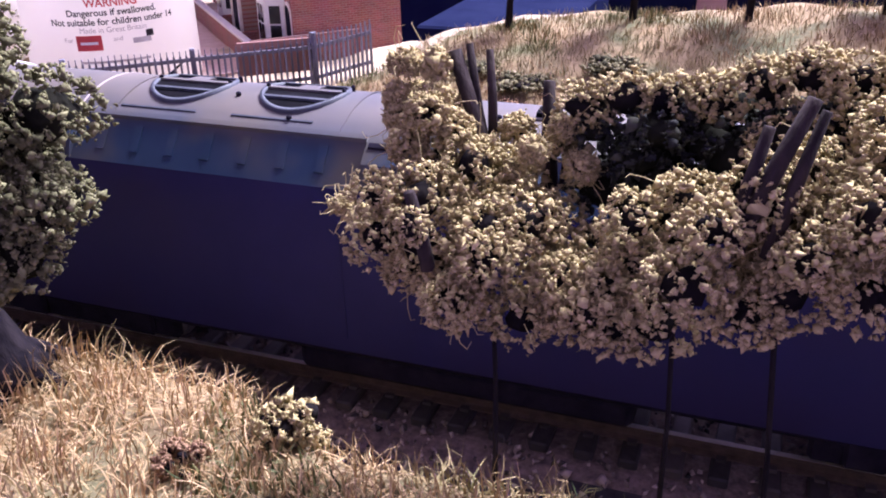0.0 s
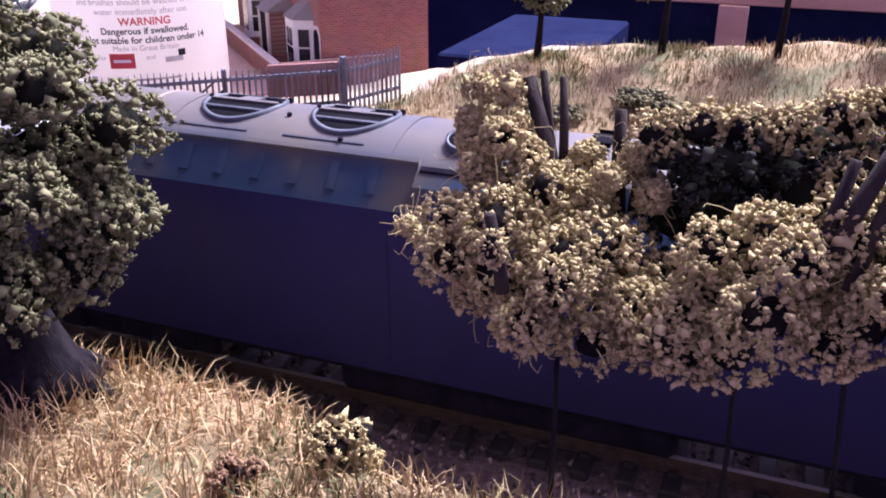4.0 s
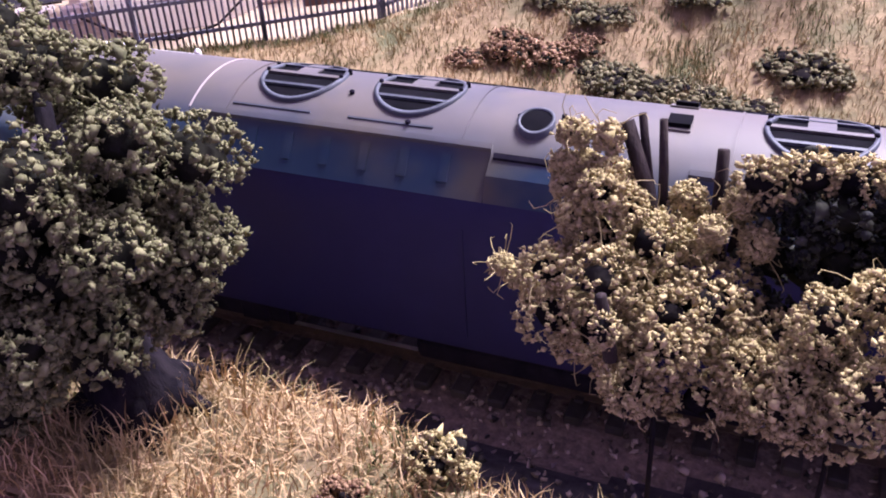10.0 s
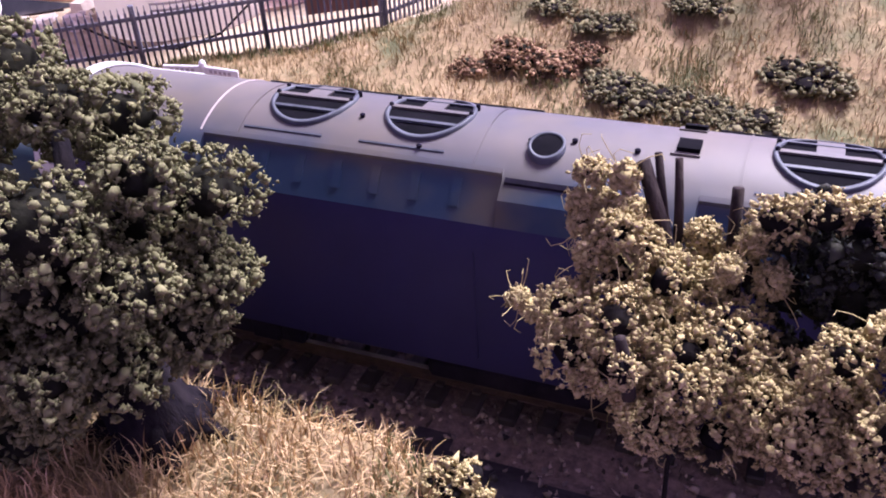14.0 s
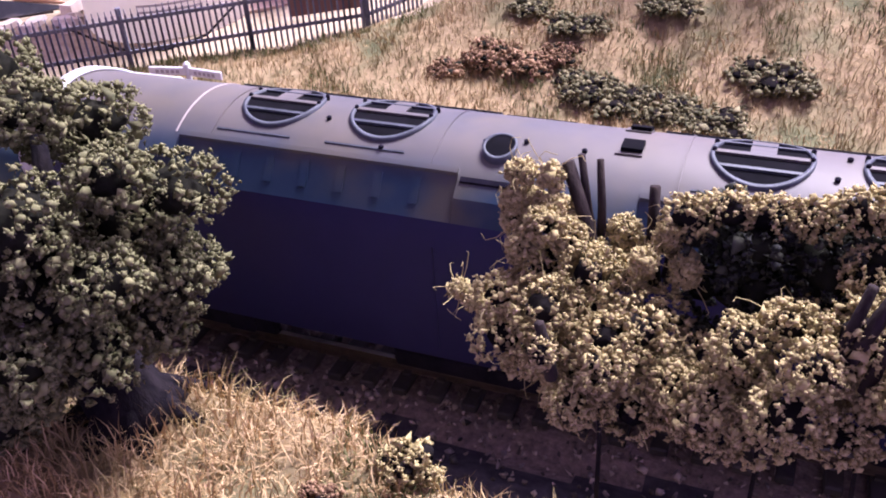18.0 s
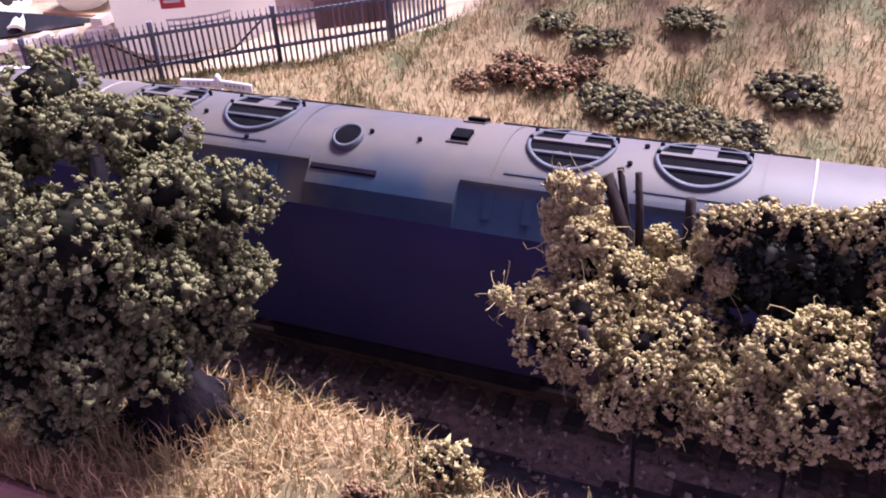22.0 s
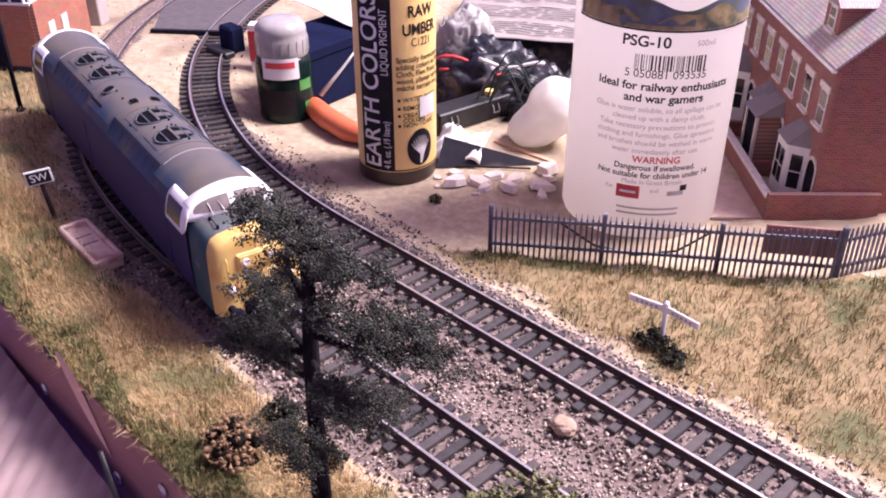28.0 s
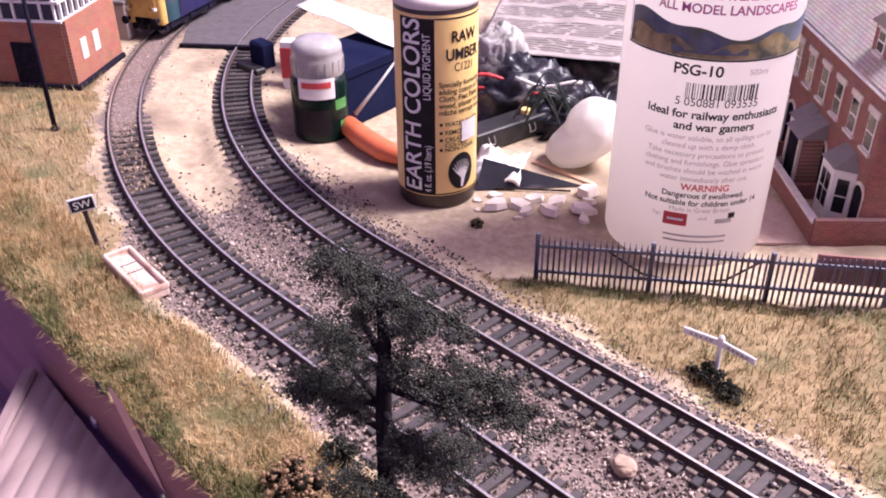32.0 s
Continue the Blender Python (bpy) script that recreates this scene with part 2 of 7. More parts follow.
PANEL = surf("pinkish_ribbed_board", (0.25, 0.18, 0.175), (0.34, 0.245, 0.235), 60, 0.6, bump=0.05, stretch=(1, 0.15, 1))
NAVY = surf("navy_board", (0.009, 0.011, 0.032), (0.015, 0.018, 0.046), 30, 0.8, bump=0.05, spec=0.0)
TAN = surf("tan_board", (0.52, 0.31, 0.20), (0.62, 0.39, 0.27), 50, 0.7, bump=0.05, stretch=(0.2, 1, 1))
ROADGREY = surf("grey_road_card", (0.085, 0.072, 0.078), (0.125, 0.105, 0.11), 150, 0.85, bump=0.2)
FENCEPAINT = surf("blue_grey_fence_plastic", (0.12, 0.12, 0.16), (0.22, 0.21, 0.26), 300, 0.6, bump=0.2)
# paint and carpet of the added room, mauve so bounce tints the shade violet
WALLPAINT = surf("mauve_wall_paint", (0.255, 0.215, 0.355), (0.285, 0.235, 0.385), 3, 0.9, bump=0)
CEILINGPAINT = surf("pale_ceiling_paint", (0.260, 0.225, 0.345), (0.290, 0.245, 0.375), 3, 0.9, bump=0)
CARPET = surf("violet_carpet", (0.10, 0.05, 0.28), (0.14, 0.075, 0.34), 60, 0.95, bump=0.2)
STEEL = surf("bright_screw_steel", (0.50, 0.48, 0.46), (0.62, 0.60, 0.58), 300, 0.3, 0.9, bump=0.05)
BLUEFILM = surf("printed_landscape_blue", (0.07, 0.09, 0.15), (0.16, 0.18, 0.20), 90, 0.45, bump=0, c3=(0.10, 0.11, 0.06), patch=60)
HILLFILM = surf("printed_landscape_green", (0.20, 0.16, 0.07), (0.42, 0.32, 0.17), 160, 0.45, bump=0, c3=(0.07, 0.08, 0.06), patch=110)
GREENFILM = surf("green_print", (0.06, 0.22, 0.05), (0.10, 0.30, 0.08), 120, 0.45, bump=0)


def dust_and_sheen(m, low, high, colour, most):
    """Pale dust and painted lamp sheen on the upper side of a thing, between two heights of its own space."""
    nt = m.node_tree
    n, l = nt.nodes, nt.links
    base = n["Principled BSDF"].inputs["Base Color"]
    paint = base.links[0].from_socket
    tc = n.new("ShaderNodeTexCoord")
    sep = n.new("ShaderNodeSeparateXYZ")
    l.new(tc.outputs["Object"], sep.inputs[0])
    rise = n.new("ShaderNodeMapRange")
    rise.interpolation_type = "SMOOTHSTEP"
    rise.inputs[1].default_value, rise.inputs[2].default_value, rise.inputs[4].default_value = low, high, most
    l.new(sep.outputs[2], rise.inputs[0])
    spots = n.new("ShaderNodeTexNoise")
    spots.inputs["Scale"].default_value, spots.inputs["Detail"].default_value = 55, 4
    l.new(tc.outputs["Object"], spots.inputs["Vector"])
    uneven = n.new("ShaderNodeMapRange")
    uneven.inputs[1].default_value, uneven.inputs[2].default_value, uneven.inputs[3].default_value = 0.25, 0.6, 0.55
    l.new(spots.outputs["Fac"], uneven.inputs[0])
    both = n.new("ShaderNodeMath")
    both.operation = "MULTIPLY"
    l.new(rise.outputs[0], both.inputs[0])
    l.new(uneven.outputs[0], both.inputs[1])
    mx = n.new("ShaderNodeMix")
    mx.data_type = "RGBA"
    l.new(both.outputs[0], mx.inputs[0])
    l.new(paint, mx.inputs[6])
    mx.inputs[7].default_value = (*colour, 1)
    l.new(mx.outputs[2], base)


# roof crest and nose top: dust plus lamp sheen, both mixed into the paint
dust_and_sheen(ROOF, 0.0445, 0.0498, (0.165, 0.135, 0.115), 0.72)
dust_and_sheen(NOSE, 0.0385, 0.0418, (0.150, 0.125, 0.110), 0.70)


# ---- mesh helpers ----
def obj(name, verts, faces, material, parent=None, label="", smooth=False):
    me = bpy.data.meshes.new(name)
    if isinstance(faces, np.ndarray):
        v, f = np.asarray(verts, np.float32), np.asarray(faces, np.int32)
        me.vertices.add(len(v))
        me.vertices.foreach_set("co", v.ravel())
        me.loops.add(f.size)
        me.loops.foreach_set("vertex_index", f.ravel())
        me.polygons.add(len(f))
        me.polygons.foreach_set("loop_start", np.arange(0, f.size, f.shape[1], dtype=np.int32))
        me.update(calc_edges=True)
    else:
        me.from_pydata([tuple(p) for p in verts], [], faces)
    for m in material if isinstance(material, (list, tuple)) else [material]:
        me.materials.append(m)
    if smooth:
        me.polygons.foreach_set("use_smooth", np.ones(len(me.polygons), bool))
    me.update()
    ob = new(name, me)
    if parent:
        ob.parent = parent
    if label:
        ob["label"] = label
    return ob


def part(name, bm, material, parent, label="", smooth=False):
    me = bpy.data.meshes.new(name)
    bmesh.ops.recalc_face_normals(bm, faces=bm.faces)
    bm.to_mesh(me)
    bm.free()
    me.materials.append(material)
    if smooth:
        me.polygons.foreach_set("use_smooth", np.ones(len(me.polygons), bool))
    ob = new(name, me)
    if parent:
        ob.parent = parent
    if label:
        ob["label"] = label
    return ob


def empty(name, label, category, m=None, group=""):
    ob = tagged(new(name), label, category, group)
    if m:
        ob.matrix_basis = m
    return ob


def boxbm(a, b, bevel=0.0, bm=None, seg=1):
    bm = bm or bmesh.new()
    made = bmesh.ops.create_cube(bm, size=1)["verts"]
    for v in made:
        v.co = Vector([a[i] + (v.co[i] + 0.5) * (b[i] - a[i]) for i in range(3)])
    if bevel:
        es = {e for v in made for e in v.link_edges}
        bmesh.ops.bevel(bm, geom=list(es), offset=bevel, segments=seg, affect="EDGES", profile=0.5)
    return bm


def turned(profile, seg=32, cap=True):
    """Verts and faces of a profile [(radius, height)] turned round z."""
    v, f = [], []
    for r, z in profile:
        v += [(r * math.cos(2 * math.pi * k / seg), r * math.sin(2 * math.pi * k / seg), z) for k in range(seg)]
    for i in range(len(profile) - 1):
        f += [(i * seg + k, i * seg + (k + 1) % seg, (i + 1) * seg + (k + 1) % seg, (i + 1) * seg + k) for k in range(seg)]
    if cap:
        f += [tuple(range(seg))[::-1], tuple(range((len(profile) - 1) * seg, len(profile) * seg))]
    return v, f


def tube(points, radii, seg=8, rough=0.0, rng=random):
    """Verts and faces of a tapering tube along points."""
    v, f = [], []
    pts = [Vector(p) for p in points]
    for i, p in enumerate(pts):
        d = (pts[min(i + 1, len(pts) - 1)] - pts[max(i - 1, 0)]).normalized()
        a = d.orthogonal().normalized()
        if i and abs(a.dot(last)) < 0.99:
            a = (last - d * last.dot(d)).normalized()
        last = a
        b = d.cross(a)
        for k in range(seg):
            w = 2 * math.pi * k / seg
            r = radii[i] * (1 + rough * rng.uniform(-1, 1))
            v.append(p + (a * math.cos(w) + b * math.sin(w)) * r)
    for i in range(len(pts) - 1):
        f += [(i * seg + k, i * seg + (k + 1) % seg, (i + 1) * seg + (k + 1) % seg, (i + 1) * seg + k) for k in range(seg)]
    f += [tuple(range(seg))[::-1], tuple(range((len(pts) - 1) * seg, len(pts) * seg))]
    return v, f


def joined(pieces):
    v, f = [], []
    for pv, pf in pieces:
        n = len(v)
        v += [tuple(p) for p in pv]
        f += [tuple(i + n for i in q) for q in pf]
    return v, f


OCTA_V = np.array([(1, 0, 0), (-1, 0, 0), (0, 1, 0), (0, -1, 0), (0, 0, 1), (0, 0, -1)], float)
OCTA_F = np.array([(0, 2, 4), (2, 1, 4), (1, 3, 4), (3, 0, 4), (2, 0, 5), (1, 2, 5), (3, 1, 5), (0, 3, 5)])


TETRA_V = np.array([(1, 0, -0.6), (-0.5, 0.87, -0.6), (-0.5, -0.87, -0.6), (0, 0, 1)], float)
TETRA_F = np.array([(0, 1, 3), (1, 2, 3), (2, 0, 3), (2, 1, 0)])


def flakes(centres, sizes, rng, flat=1.0, fv=OCTA_V, ff=OCTA_F):
    """Small angular crumbs at the given places: verts and triangles."""
    n = len(centres)
    q = rng.normal(size=(n, 4))
    q /= np.linalg.norm(q, axis=1)[:, None]
    w, x, y, z = q.T
    rot = np.stack([1 - 2 * (y * y + z * z), 2 * (x * y - z * w), 2 * (x * z + y * w), 2 * (x * y + z * w), 1 - 2 * (x * x + z * z), 2 * (y * z - x * w),
                    2 * (x * z - y * w), 2 * (y * z + x * w), 1 - 2 * (x * x + y * y)], 1).reshape(n, 3, 3)
    k = len(fv)
    local = fv[None] * rng.uniform(0.45, 1.35, (n, k, 1)) * rng.uniform(0.5, 1.5, (n, 1, 3)) + rng.normal(scale=0.18, size=(n, k, 3))
    local[:, :, 2] *= flat
    v = np.einsum("nij,nkj->nki", rot, local) * np.asarray(sizes)[:, None, None] + np.asarray(centres)[:, None]
    f = ff[None] + (np.arange(n) * k)[:, None, None]
    return v.reshape(-1, 3), f.reshape(-1, 3)


def clump_points(clumps, per_area, rng, depth=0.25, outward=1.10):
    """Points over the lumpy surfaces of ellipsoid clumps (x, y, z, rx, ry, rz), those deep in another clump left out."""
    out = []
    c = np.array(clumps, float)
    for i, (x, y, z, rx, ry, rz) in enumerate(clumps):
        n = int(per_area * 4 * math.pi * (rx * ry * rz) ** (2 / 3))
        d = rng.normal(size=(n, 3))
        d /= np.linalg.norm(d, axis=1)[:, None]
        lump = 1 + 0.10 * np.sin(d[:, 0] * 9 + i) * np.sin(d[:, 1] * 8 + 2 * i) + 0.08 * np.sin(d[:, 2] * 13 + d[:, 0] * 11 + i)
        p = np.array((x, y, z)) + d * np.array((rx, ry, rz)) * (lump * rng.uniform(1 - depth, outward, n))[:, None]
        inside = np.zeros(n, bool)
        for j in range(len(c)):
            if j != i:
                inside |= (((p - c[j, :3]) / (c[j, 3:] * 0.80)) ** 2).sum(1) < 1
        out.append(p[~inside])
    return np.concatenate(out)


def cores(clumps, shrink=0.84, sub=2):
    """Lumpy insides of foam clumps, coloured near-black for the shade in the gaps."""
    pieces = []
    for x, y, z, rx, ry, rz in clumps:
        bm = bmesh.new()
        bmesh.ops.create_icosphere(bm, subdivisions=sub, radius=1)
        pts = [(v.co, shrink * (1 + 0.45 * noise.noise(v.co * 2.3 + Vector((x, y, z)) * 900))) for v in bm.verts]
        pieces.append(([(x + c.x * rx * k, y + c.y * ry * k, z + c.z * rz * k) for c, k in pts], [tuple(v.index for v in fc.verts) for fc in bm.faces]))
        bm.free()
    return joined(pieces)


def ico_arrays(sub):
    bm = bmesh.new()
    bmesh.ops.create_icosphere(bm, subdivisions=sub, radius=1)
    bm.verts.ensure_lookup_table()
    out = np.array([v.co[:] for v in bm.verts]), np.array([[v.index for v in fc.verts] for fc in bm.faces])
    bm.free()
    return out


ICO_V, ICO_F = ico_arrays(1)


def smooth01(a, b, x):
    t = np.clip((x - a) / (b - a), 0, 1)
    return t * t * (3 - 2 * t)


# ---- the plan: two tracks, a near bank, a far hill ----
TRACKS = ((0.1457, 0.45, -0.350), (0.2033, 0.39, -0.335))     # centre line y, bend radius, where the bend begins
TABLE = -0.0085
FASCIA = 0.0775


def edge_y(x):
    """The grass edge's y along the board."""
    return FASCIA - 0.0105 * smooth01(-0.165, -0.115, x)


def on_track(k, s):
    """Place and heading at s metres along track k, counted towards -x from x = 0."""
    yc, r, x0 = TRACKS[k]
    if s <= -x0:
        return Vector((-s, yc, 0)), Vector((-1, 0, 0))
    a = (s + x0) / r
    return Vector((x0 - r * math.sin(a), yc + r - r * math.cos(a), 0)), Vector((-math.cos(a), math.sin(a), 0))


def track_distance(k, x, y):
    yc, r, x0 = TRACKS[k]
    return np.where(x > x0, np.abs(y - yc), np.abs(np.hypot(x - x0, y - yc - r) - r))


def bank_edge(x):
    """Where the raised near bank breaks off towards the track."""
    x = np.asarray(x, float)
    return 0.1130 - 0.0165 * smooth01(-0.185, -0.125, x) - 0.0075 * smooth01(-0.060, -0.034, x) - 0.0050 * smooth01(-0.010, 0.008, x)


def height(x, y):
    """The ground's height."""
    x, y = np.asarray(x, float), np.asarray(y, float)
    d = np.minimum(track_distance(0, x, y), track_distance(1, x, y))
    bed = TABLE + (0.0036) * (1 - smooth01(0.0165, 0.026, d))
    bank = 0.0255 * smooth01(-0.185, -0.105, x)
    low = -0.0025 + 0.0015 * np.sin(x * 40) * np.sin(y * 90 + 1)
    yb = bank_edge(x)
    near = low + bank * (1 - smooth01(yb - 0.002, yb + 0.011, y))
    yn = np.where(x < -0.36, 0.118 + 0.9 * np.clip(-0.36 - x, 0, 1) ** 1.6, 0.118)
    out = near + (bed - near) * smooth01(yn - 0.006, yn + 0.010, y)
    d1 = track_distance(1, x, y)
    drift = smooth01(-0.505, -0.570, x) * smooth01(0.0135, 0.0165, d1)
    out = out + np.maximum(-0.0022 - out, 0) * drift
    crest = np.interp(x, (-0.20, -0.155, -0.130, -0.100, -0.05, 0.025, 0.2), (0, 0.006, 0.018, 0.024, 0.028, 0.034, 0.040))
    rise = smooth01(0.262, 0.372, y) * (1 - 0.9 * smooth01(0.385, 0.46, y))
    lumps = 0.0012 * np.sin(x * 75 + 1) * np.sin(y * 66) + 0.0008 * np.sin(x * 171) * np.sin(y * 143 + 2)
    out = out + crest * rise + lumps * smooth01(0.235, 0.25, y) * smooth01(-0.30, -0.25, x)
    return out


def gz(x, y):
    return float(height(x, y))


# ---- the added room, mauve for its bounced light, and the layout's board ----
def wall(name, a, b, material):
    return tagged(part(name, boxbm(a, b), material, None), name.replace("_", " ") + " of an added mauve room that tints the bounced light", "wall", kind="structure")


wall("floor", (-2.6, -1.9, -0.96), (2.4, 2.6, -0.90), CARPET)
wall("wall_north", (-2.6, 2.5, -0.9), (2.4, 2.6, 2.1), WALLPAINT)
wall("wall_south", (-2.6, -1.9, -0.9), (2.4, -1.8, 2.1), WALLPAINT)
wall("wall_east", (2.3, -1.8, -0.9), (2.4, 2.5, 2.1), WALLPAINT)
wall("wall_west", (-2.6, -1.8, -0.9), (-2.5, 2.5, 2.1), WALLPAINT)
wall("ceiling", (-2.6, -1.9, 2.1), (2.4, 2.6, 2.16), CEILINGPAINT)


def ground():
    xs = np.concatenate([np.arange(-1.05, -0.72, 0.01), np.arange(-0.72, 0.12, 0.004), np.arange(0.12, 0.46, 0.01)])
    ys = np.concatenate([np.arange(0.0670, 0.45, 0.0035), np.arange(0.45, 0.631, 0.012)])
    gx, gy = np.meshgrid(xs, ys, indexing="ij")
    gy = np.maximum(gy, edge_y(gx))
    v = np.stack([gx, gy, height(gx, gy)], -1).reshape(-1, 3)
    nx, ny = len(xs), len(ys)
    i = (np.arange(nx - 1)[:, None] * ny + np.arange(ny - 1)[None]).ravel()
    f = np.stack([i, i + ny, i + ny + 1, i + 1], 1)
    c = v[f].mean(1)
    keep = ~((c[:, 0] + c[:, 1] > 0.252) & (c[:, 1] > 0.402)) & (v[f][:, :, 1].max(1) > v[f][:, :, 1].min(1))
    f, c = f[keep], c[keep]
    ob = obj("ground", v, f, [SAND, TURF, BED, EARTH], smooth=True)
    x, y = c[:, 0], c[:, 1]
    wob = 0.004 * np.sin(x * 130) + 0.003 * np.sin(x * 57 + y * 80)
    idx = np.zeros(len(f), np.int32)
    idx[turf_mask(x, y + wob)] = 1
    idx[bed_mask(x, y + wob * 0.5)] = 2
    # trackside strip: shade of locomotive and bushes put in as darker earth
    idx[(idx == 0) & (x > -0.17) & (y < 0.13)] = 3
    ob.data.polygons.foreach_set("material_index", idx)
    tagged(ob, "sandy plaster layout ground with turf banks and ballast beds", "ground", kind="structure")


def turf_mask(x, y):
    near = y < np.where(x < -0.36, 0.114 + 0.85 * np.clip(-0.36 - x, 0, 1) ** 1.6, bank_edge(x) + 0.004)
    far = (y > 0.232) & ((x + 0.283) * 0.083 - (y - 0.245) * 0.116 > -0.0002)
    return near | (far & ((x > -0.165) | (y < 0.34)))


def bed_mask(x, y):
    d0, d1 = track_distance(0, x, y), track_distance(1, x, y)
    between = (y > 0.145) & (y < 0.205) & (x > -0.43)
    reach = 0.0225 - 0.0105 * smooth01(-0.42, -0.50, x)
    return (d0 < reach) | (d1 < reach) | between


ground()
_bm = boxbm((-1.05, FASCIA + 0.001, -0.07), (-0.38, 0.63, -0.0125))
boxbm((-0.38, FASCIA + 0.001, -0.07), (0.45, 0.402, -0.0125), 0, _bm)
tagged(part("baseboard", _bm, RAWWOOD, None), "raw plywood baseboard under the layout ground", "baseboard", kind="structure")


def fascia_board():
    xs = np.concatenate([np.arange(-1.05, 0.451, 0.01)])
    tops = [gz(x, 0.08) - 0.0012 for x in xs]
    inner = [float(edge_y(x)) for x in xs]
    v, f = [], []
    for x, t, yi in zip(xs, tops, inner):
        v += [(x, yi - 0.0012, -0.16), (x, yi - 0.0012, t - 0.0006), (x, yi - 0.0008, t), (x, yi, t), (x, yi, -0.16)]
    for i in range(len(xs) - 1):
        a, b = i * 5, i * 5 + 5
        f += [(a + k, b + k, b + (k + 1) % 5, a + (k + 1) % 5) for k in range(5)]
    f += [(4, 3, 2, 1, 0), tuple(len(v) - 5 + k for k in range(5))]
    ob = tagged(obj("fascia_board", v, f, BOARD), "dark brown varnished fascia board along the layout's edge", "board")
    # a long patch where the veneer has split off
    n = 26
    top, bot = [], []
    rng = random.Random(4)
    for i in range(n + 1):
        u = i / n
        w = 0.0100 * math.sin(math.pi * u) ** 0.6 * (0.7 + 0.5 * math.sin(u * 3.0 + 0.6))
        x, z = -0.3325 + 0.0315 * u, 0.0030 - 0.0290 * u
        top.append((x, 0.0759, z + w * 0.85 + rng.uniform(-0.0006, 0.0006)))
        bot.append((x, 0.0759, z - w * 0.45 + rng.uniform(-0.0003, 0.0003)))
    obj("split_patch", top + bot, [(i, i + 1, n + 2 + i, n + 1 + i) for i in range(n)], RAWWOOD, ob, "pale raw wood where the veneer has split off")
    for x, z in ((-0.3567, -0.0285), (-0.262, -0.012), (-0.300, -0.034)):
        v, f = turned([(0.0022, 0), (0.0026, 0.0006), (0.0022, 0.0012), (0.0007, 0.0014)], 16)
        screw = obj("screw", v, f, STEEL, ob, "bright steel cross-head screw", True)
        screw.matrix_basis = pose(x, 0.0763, z, 90)
    v, f = turned([(0.0026, 0), (0.0028, 0.0003), (0.0010, 0.0004)], 16)
    obj("drilled_hole", v, f, BLACK, ob, "dark drilled hole").matrix_basis = pose(-0.342, 0.0763, -0.003, 90)


fascia_board()


def wire(name, points, r, material, label, category="wire"):
    v, f = tube(points, [r] * len(points), 8)
    return tagged(obj(name, v, f, material, smooth=True), label, category)


wire("black_cable", [(-0.2735, 0.0642, 0.004), (-0.270, 0.0640, -0.010), (-0.262, 0.0636, -0.040), (-0.255, 0.063, -0.10), (-0.25, 0.063, -0.16)], 0.0009, BLACK, "thin black cable hanging down the fascia board")


def ribbed_panel():
    root = empty("ribbed_panel", "pinkish ribbed board lying beside the brown fascia", "board")
    nu, nv = 420, 12
    v, f = [], []
    for i in range(nu + 1):
        for j in range(nv + 1):
            u, w = i / nu, j / nv
            left = -0.404 + 0.28 * w
            x = left + (0.013 - left) * u
            y = 0.0750 - 0.045 * (x + 0.404) - 0.24 * w
            v.append((x, y, -0.0310 + 0.0012 * abs(math.sin(x * 290)) ** 0.6 - 0.006 * w))
    for i in range(nu):
        for j in range(nv):
            a = i * (nv + 1) + j
            f.append((a, a + 1, a + nv + 2, a + nv + 1))
    obj("sheet", v, f, PANEL, root, smooth=True)
    corners = [(-0.402, 0.0630), (0.012, 0.0630), (0.012, -0.163), (-0.126, -0.163)]
    v = [(x, y, -0.040) for x, y in corners] + [(x, y, -0.054) for x, y in corners]
    obj("backing", v, [(0, 1, 2, 3), (7, 6, 5, 4)] + [(k, 4 + k, 4 + (k + 1) % 4, (k + 1) % 4) for k in range(4)], PANEL, root)
    ob = part("edge_strip", boxbm((0.0, -0.006, -0.055), (0.366, 0.0, -0.0285), 0.0012), PANEL, root, "smooth rounded edge strip")
    ob.matrix_basis = pose(-0.4045, 0.0740, 0, 0, 1.0, math.degrees(math.atan2(-0.24, 0.28)))


ribbed_panel()


# ---- the locomotive ----
CREST, BARREL = 0.0503, 0.0215     # height of the roof's crest and the radius of its curve
SHOULDER = ((0.0145, 0.0449), (0.0152, 0.0440), (0.0160, 0.0425), (0.0168, 0.0400), (0.0172, 0.0385), (0.0176, 0.0360), (0.0177, 0.0260))


def roofz(y):
    y = abs(y)
    if y <= 0.0145:
        return CREST - BARREL + math.sqrt(BARREL ** 2 - y * y)
    return float(np.interp(y, [p[0] for p in SHOULDER], [p[1] for p in SHOULDER]))


def side_y(z):
    """Half the body's width at a height on its leaning upper side."""
    ys = np.linspace(0.0145, 0.0100, 10)
    table = [(q, roofz(q)) for q in ys]
    hs, ws = [p[1] for p in SHOULDER[::-1]] + [p[1] for p in table], [p[0] for p in SHOULDER[::-1]] + [p[0] for p in table]
    return float(np.interp(z, hs, ws))


def screen_x(y, z):
    """The raked and swept-back front of the cab."""
    return 0.1117 - 0.60 * max(0.0, z - 0.0422) - 0.0028 * (y / 0.0145) ** 2


def strip_on_roof(x0, x1, y0, y1, lift, thick, n=8):
    """A thin slab that follows the roof's curve."""
    v, f = [], []
    for k in range(n + 1):
        y = y0 + (y1 - y0) * k / n
        z = roofz(y)
        v += [(x0, y, z + lift - thick), (x1, y, z + lift - thick), (x1, y, z + lift), (x0, y, z + lift)]
    for k in range(n):
        a, b = k * 4, k * 4 + 4
        f += [(a + i, b + i, b + (i + 1) % 4, a + (i + 1) % 4) for i in range(4)]
    f += [(3, 2, 1, 0), (4 * n, 4 * n + 1, 4 * n + 2, 4 * n + 3)]
    return v, f


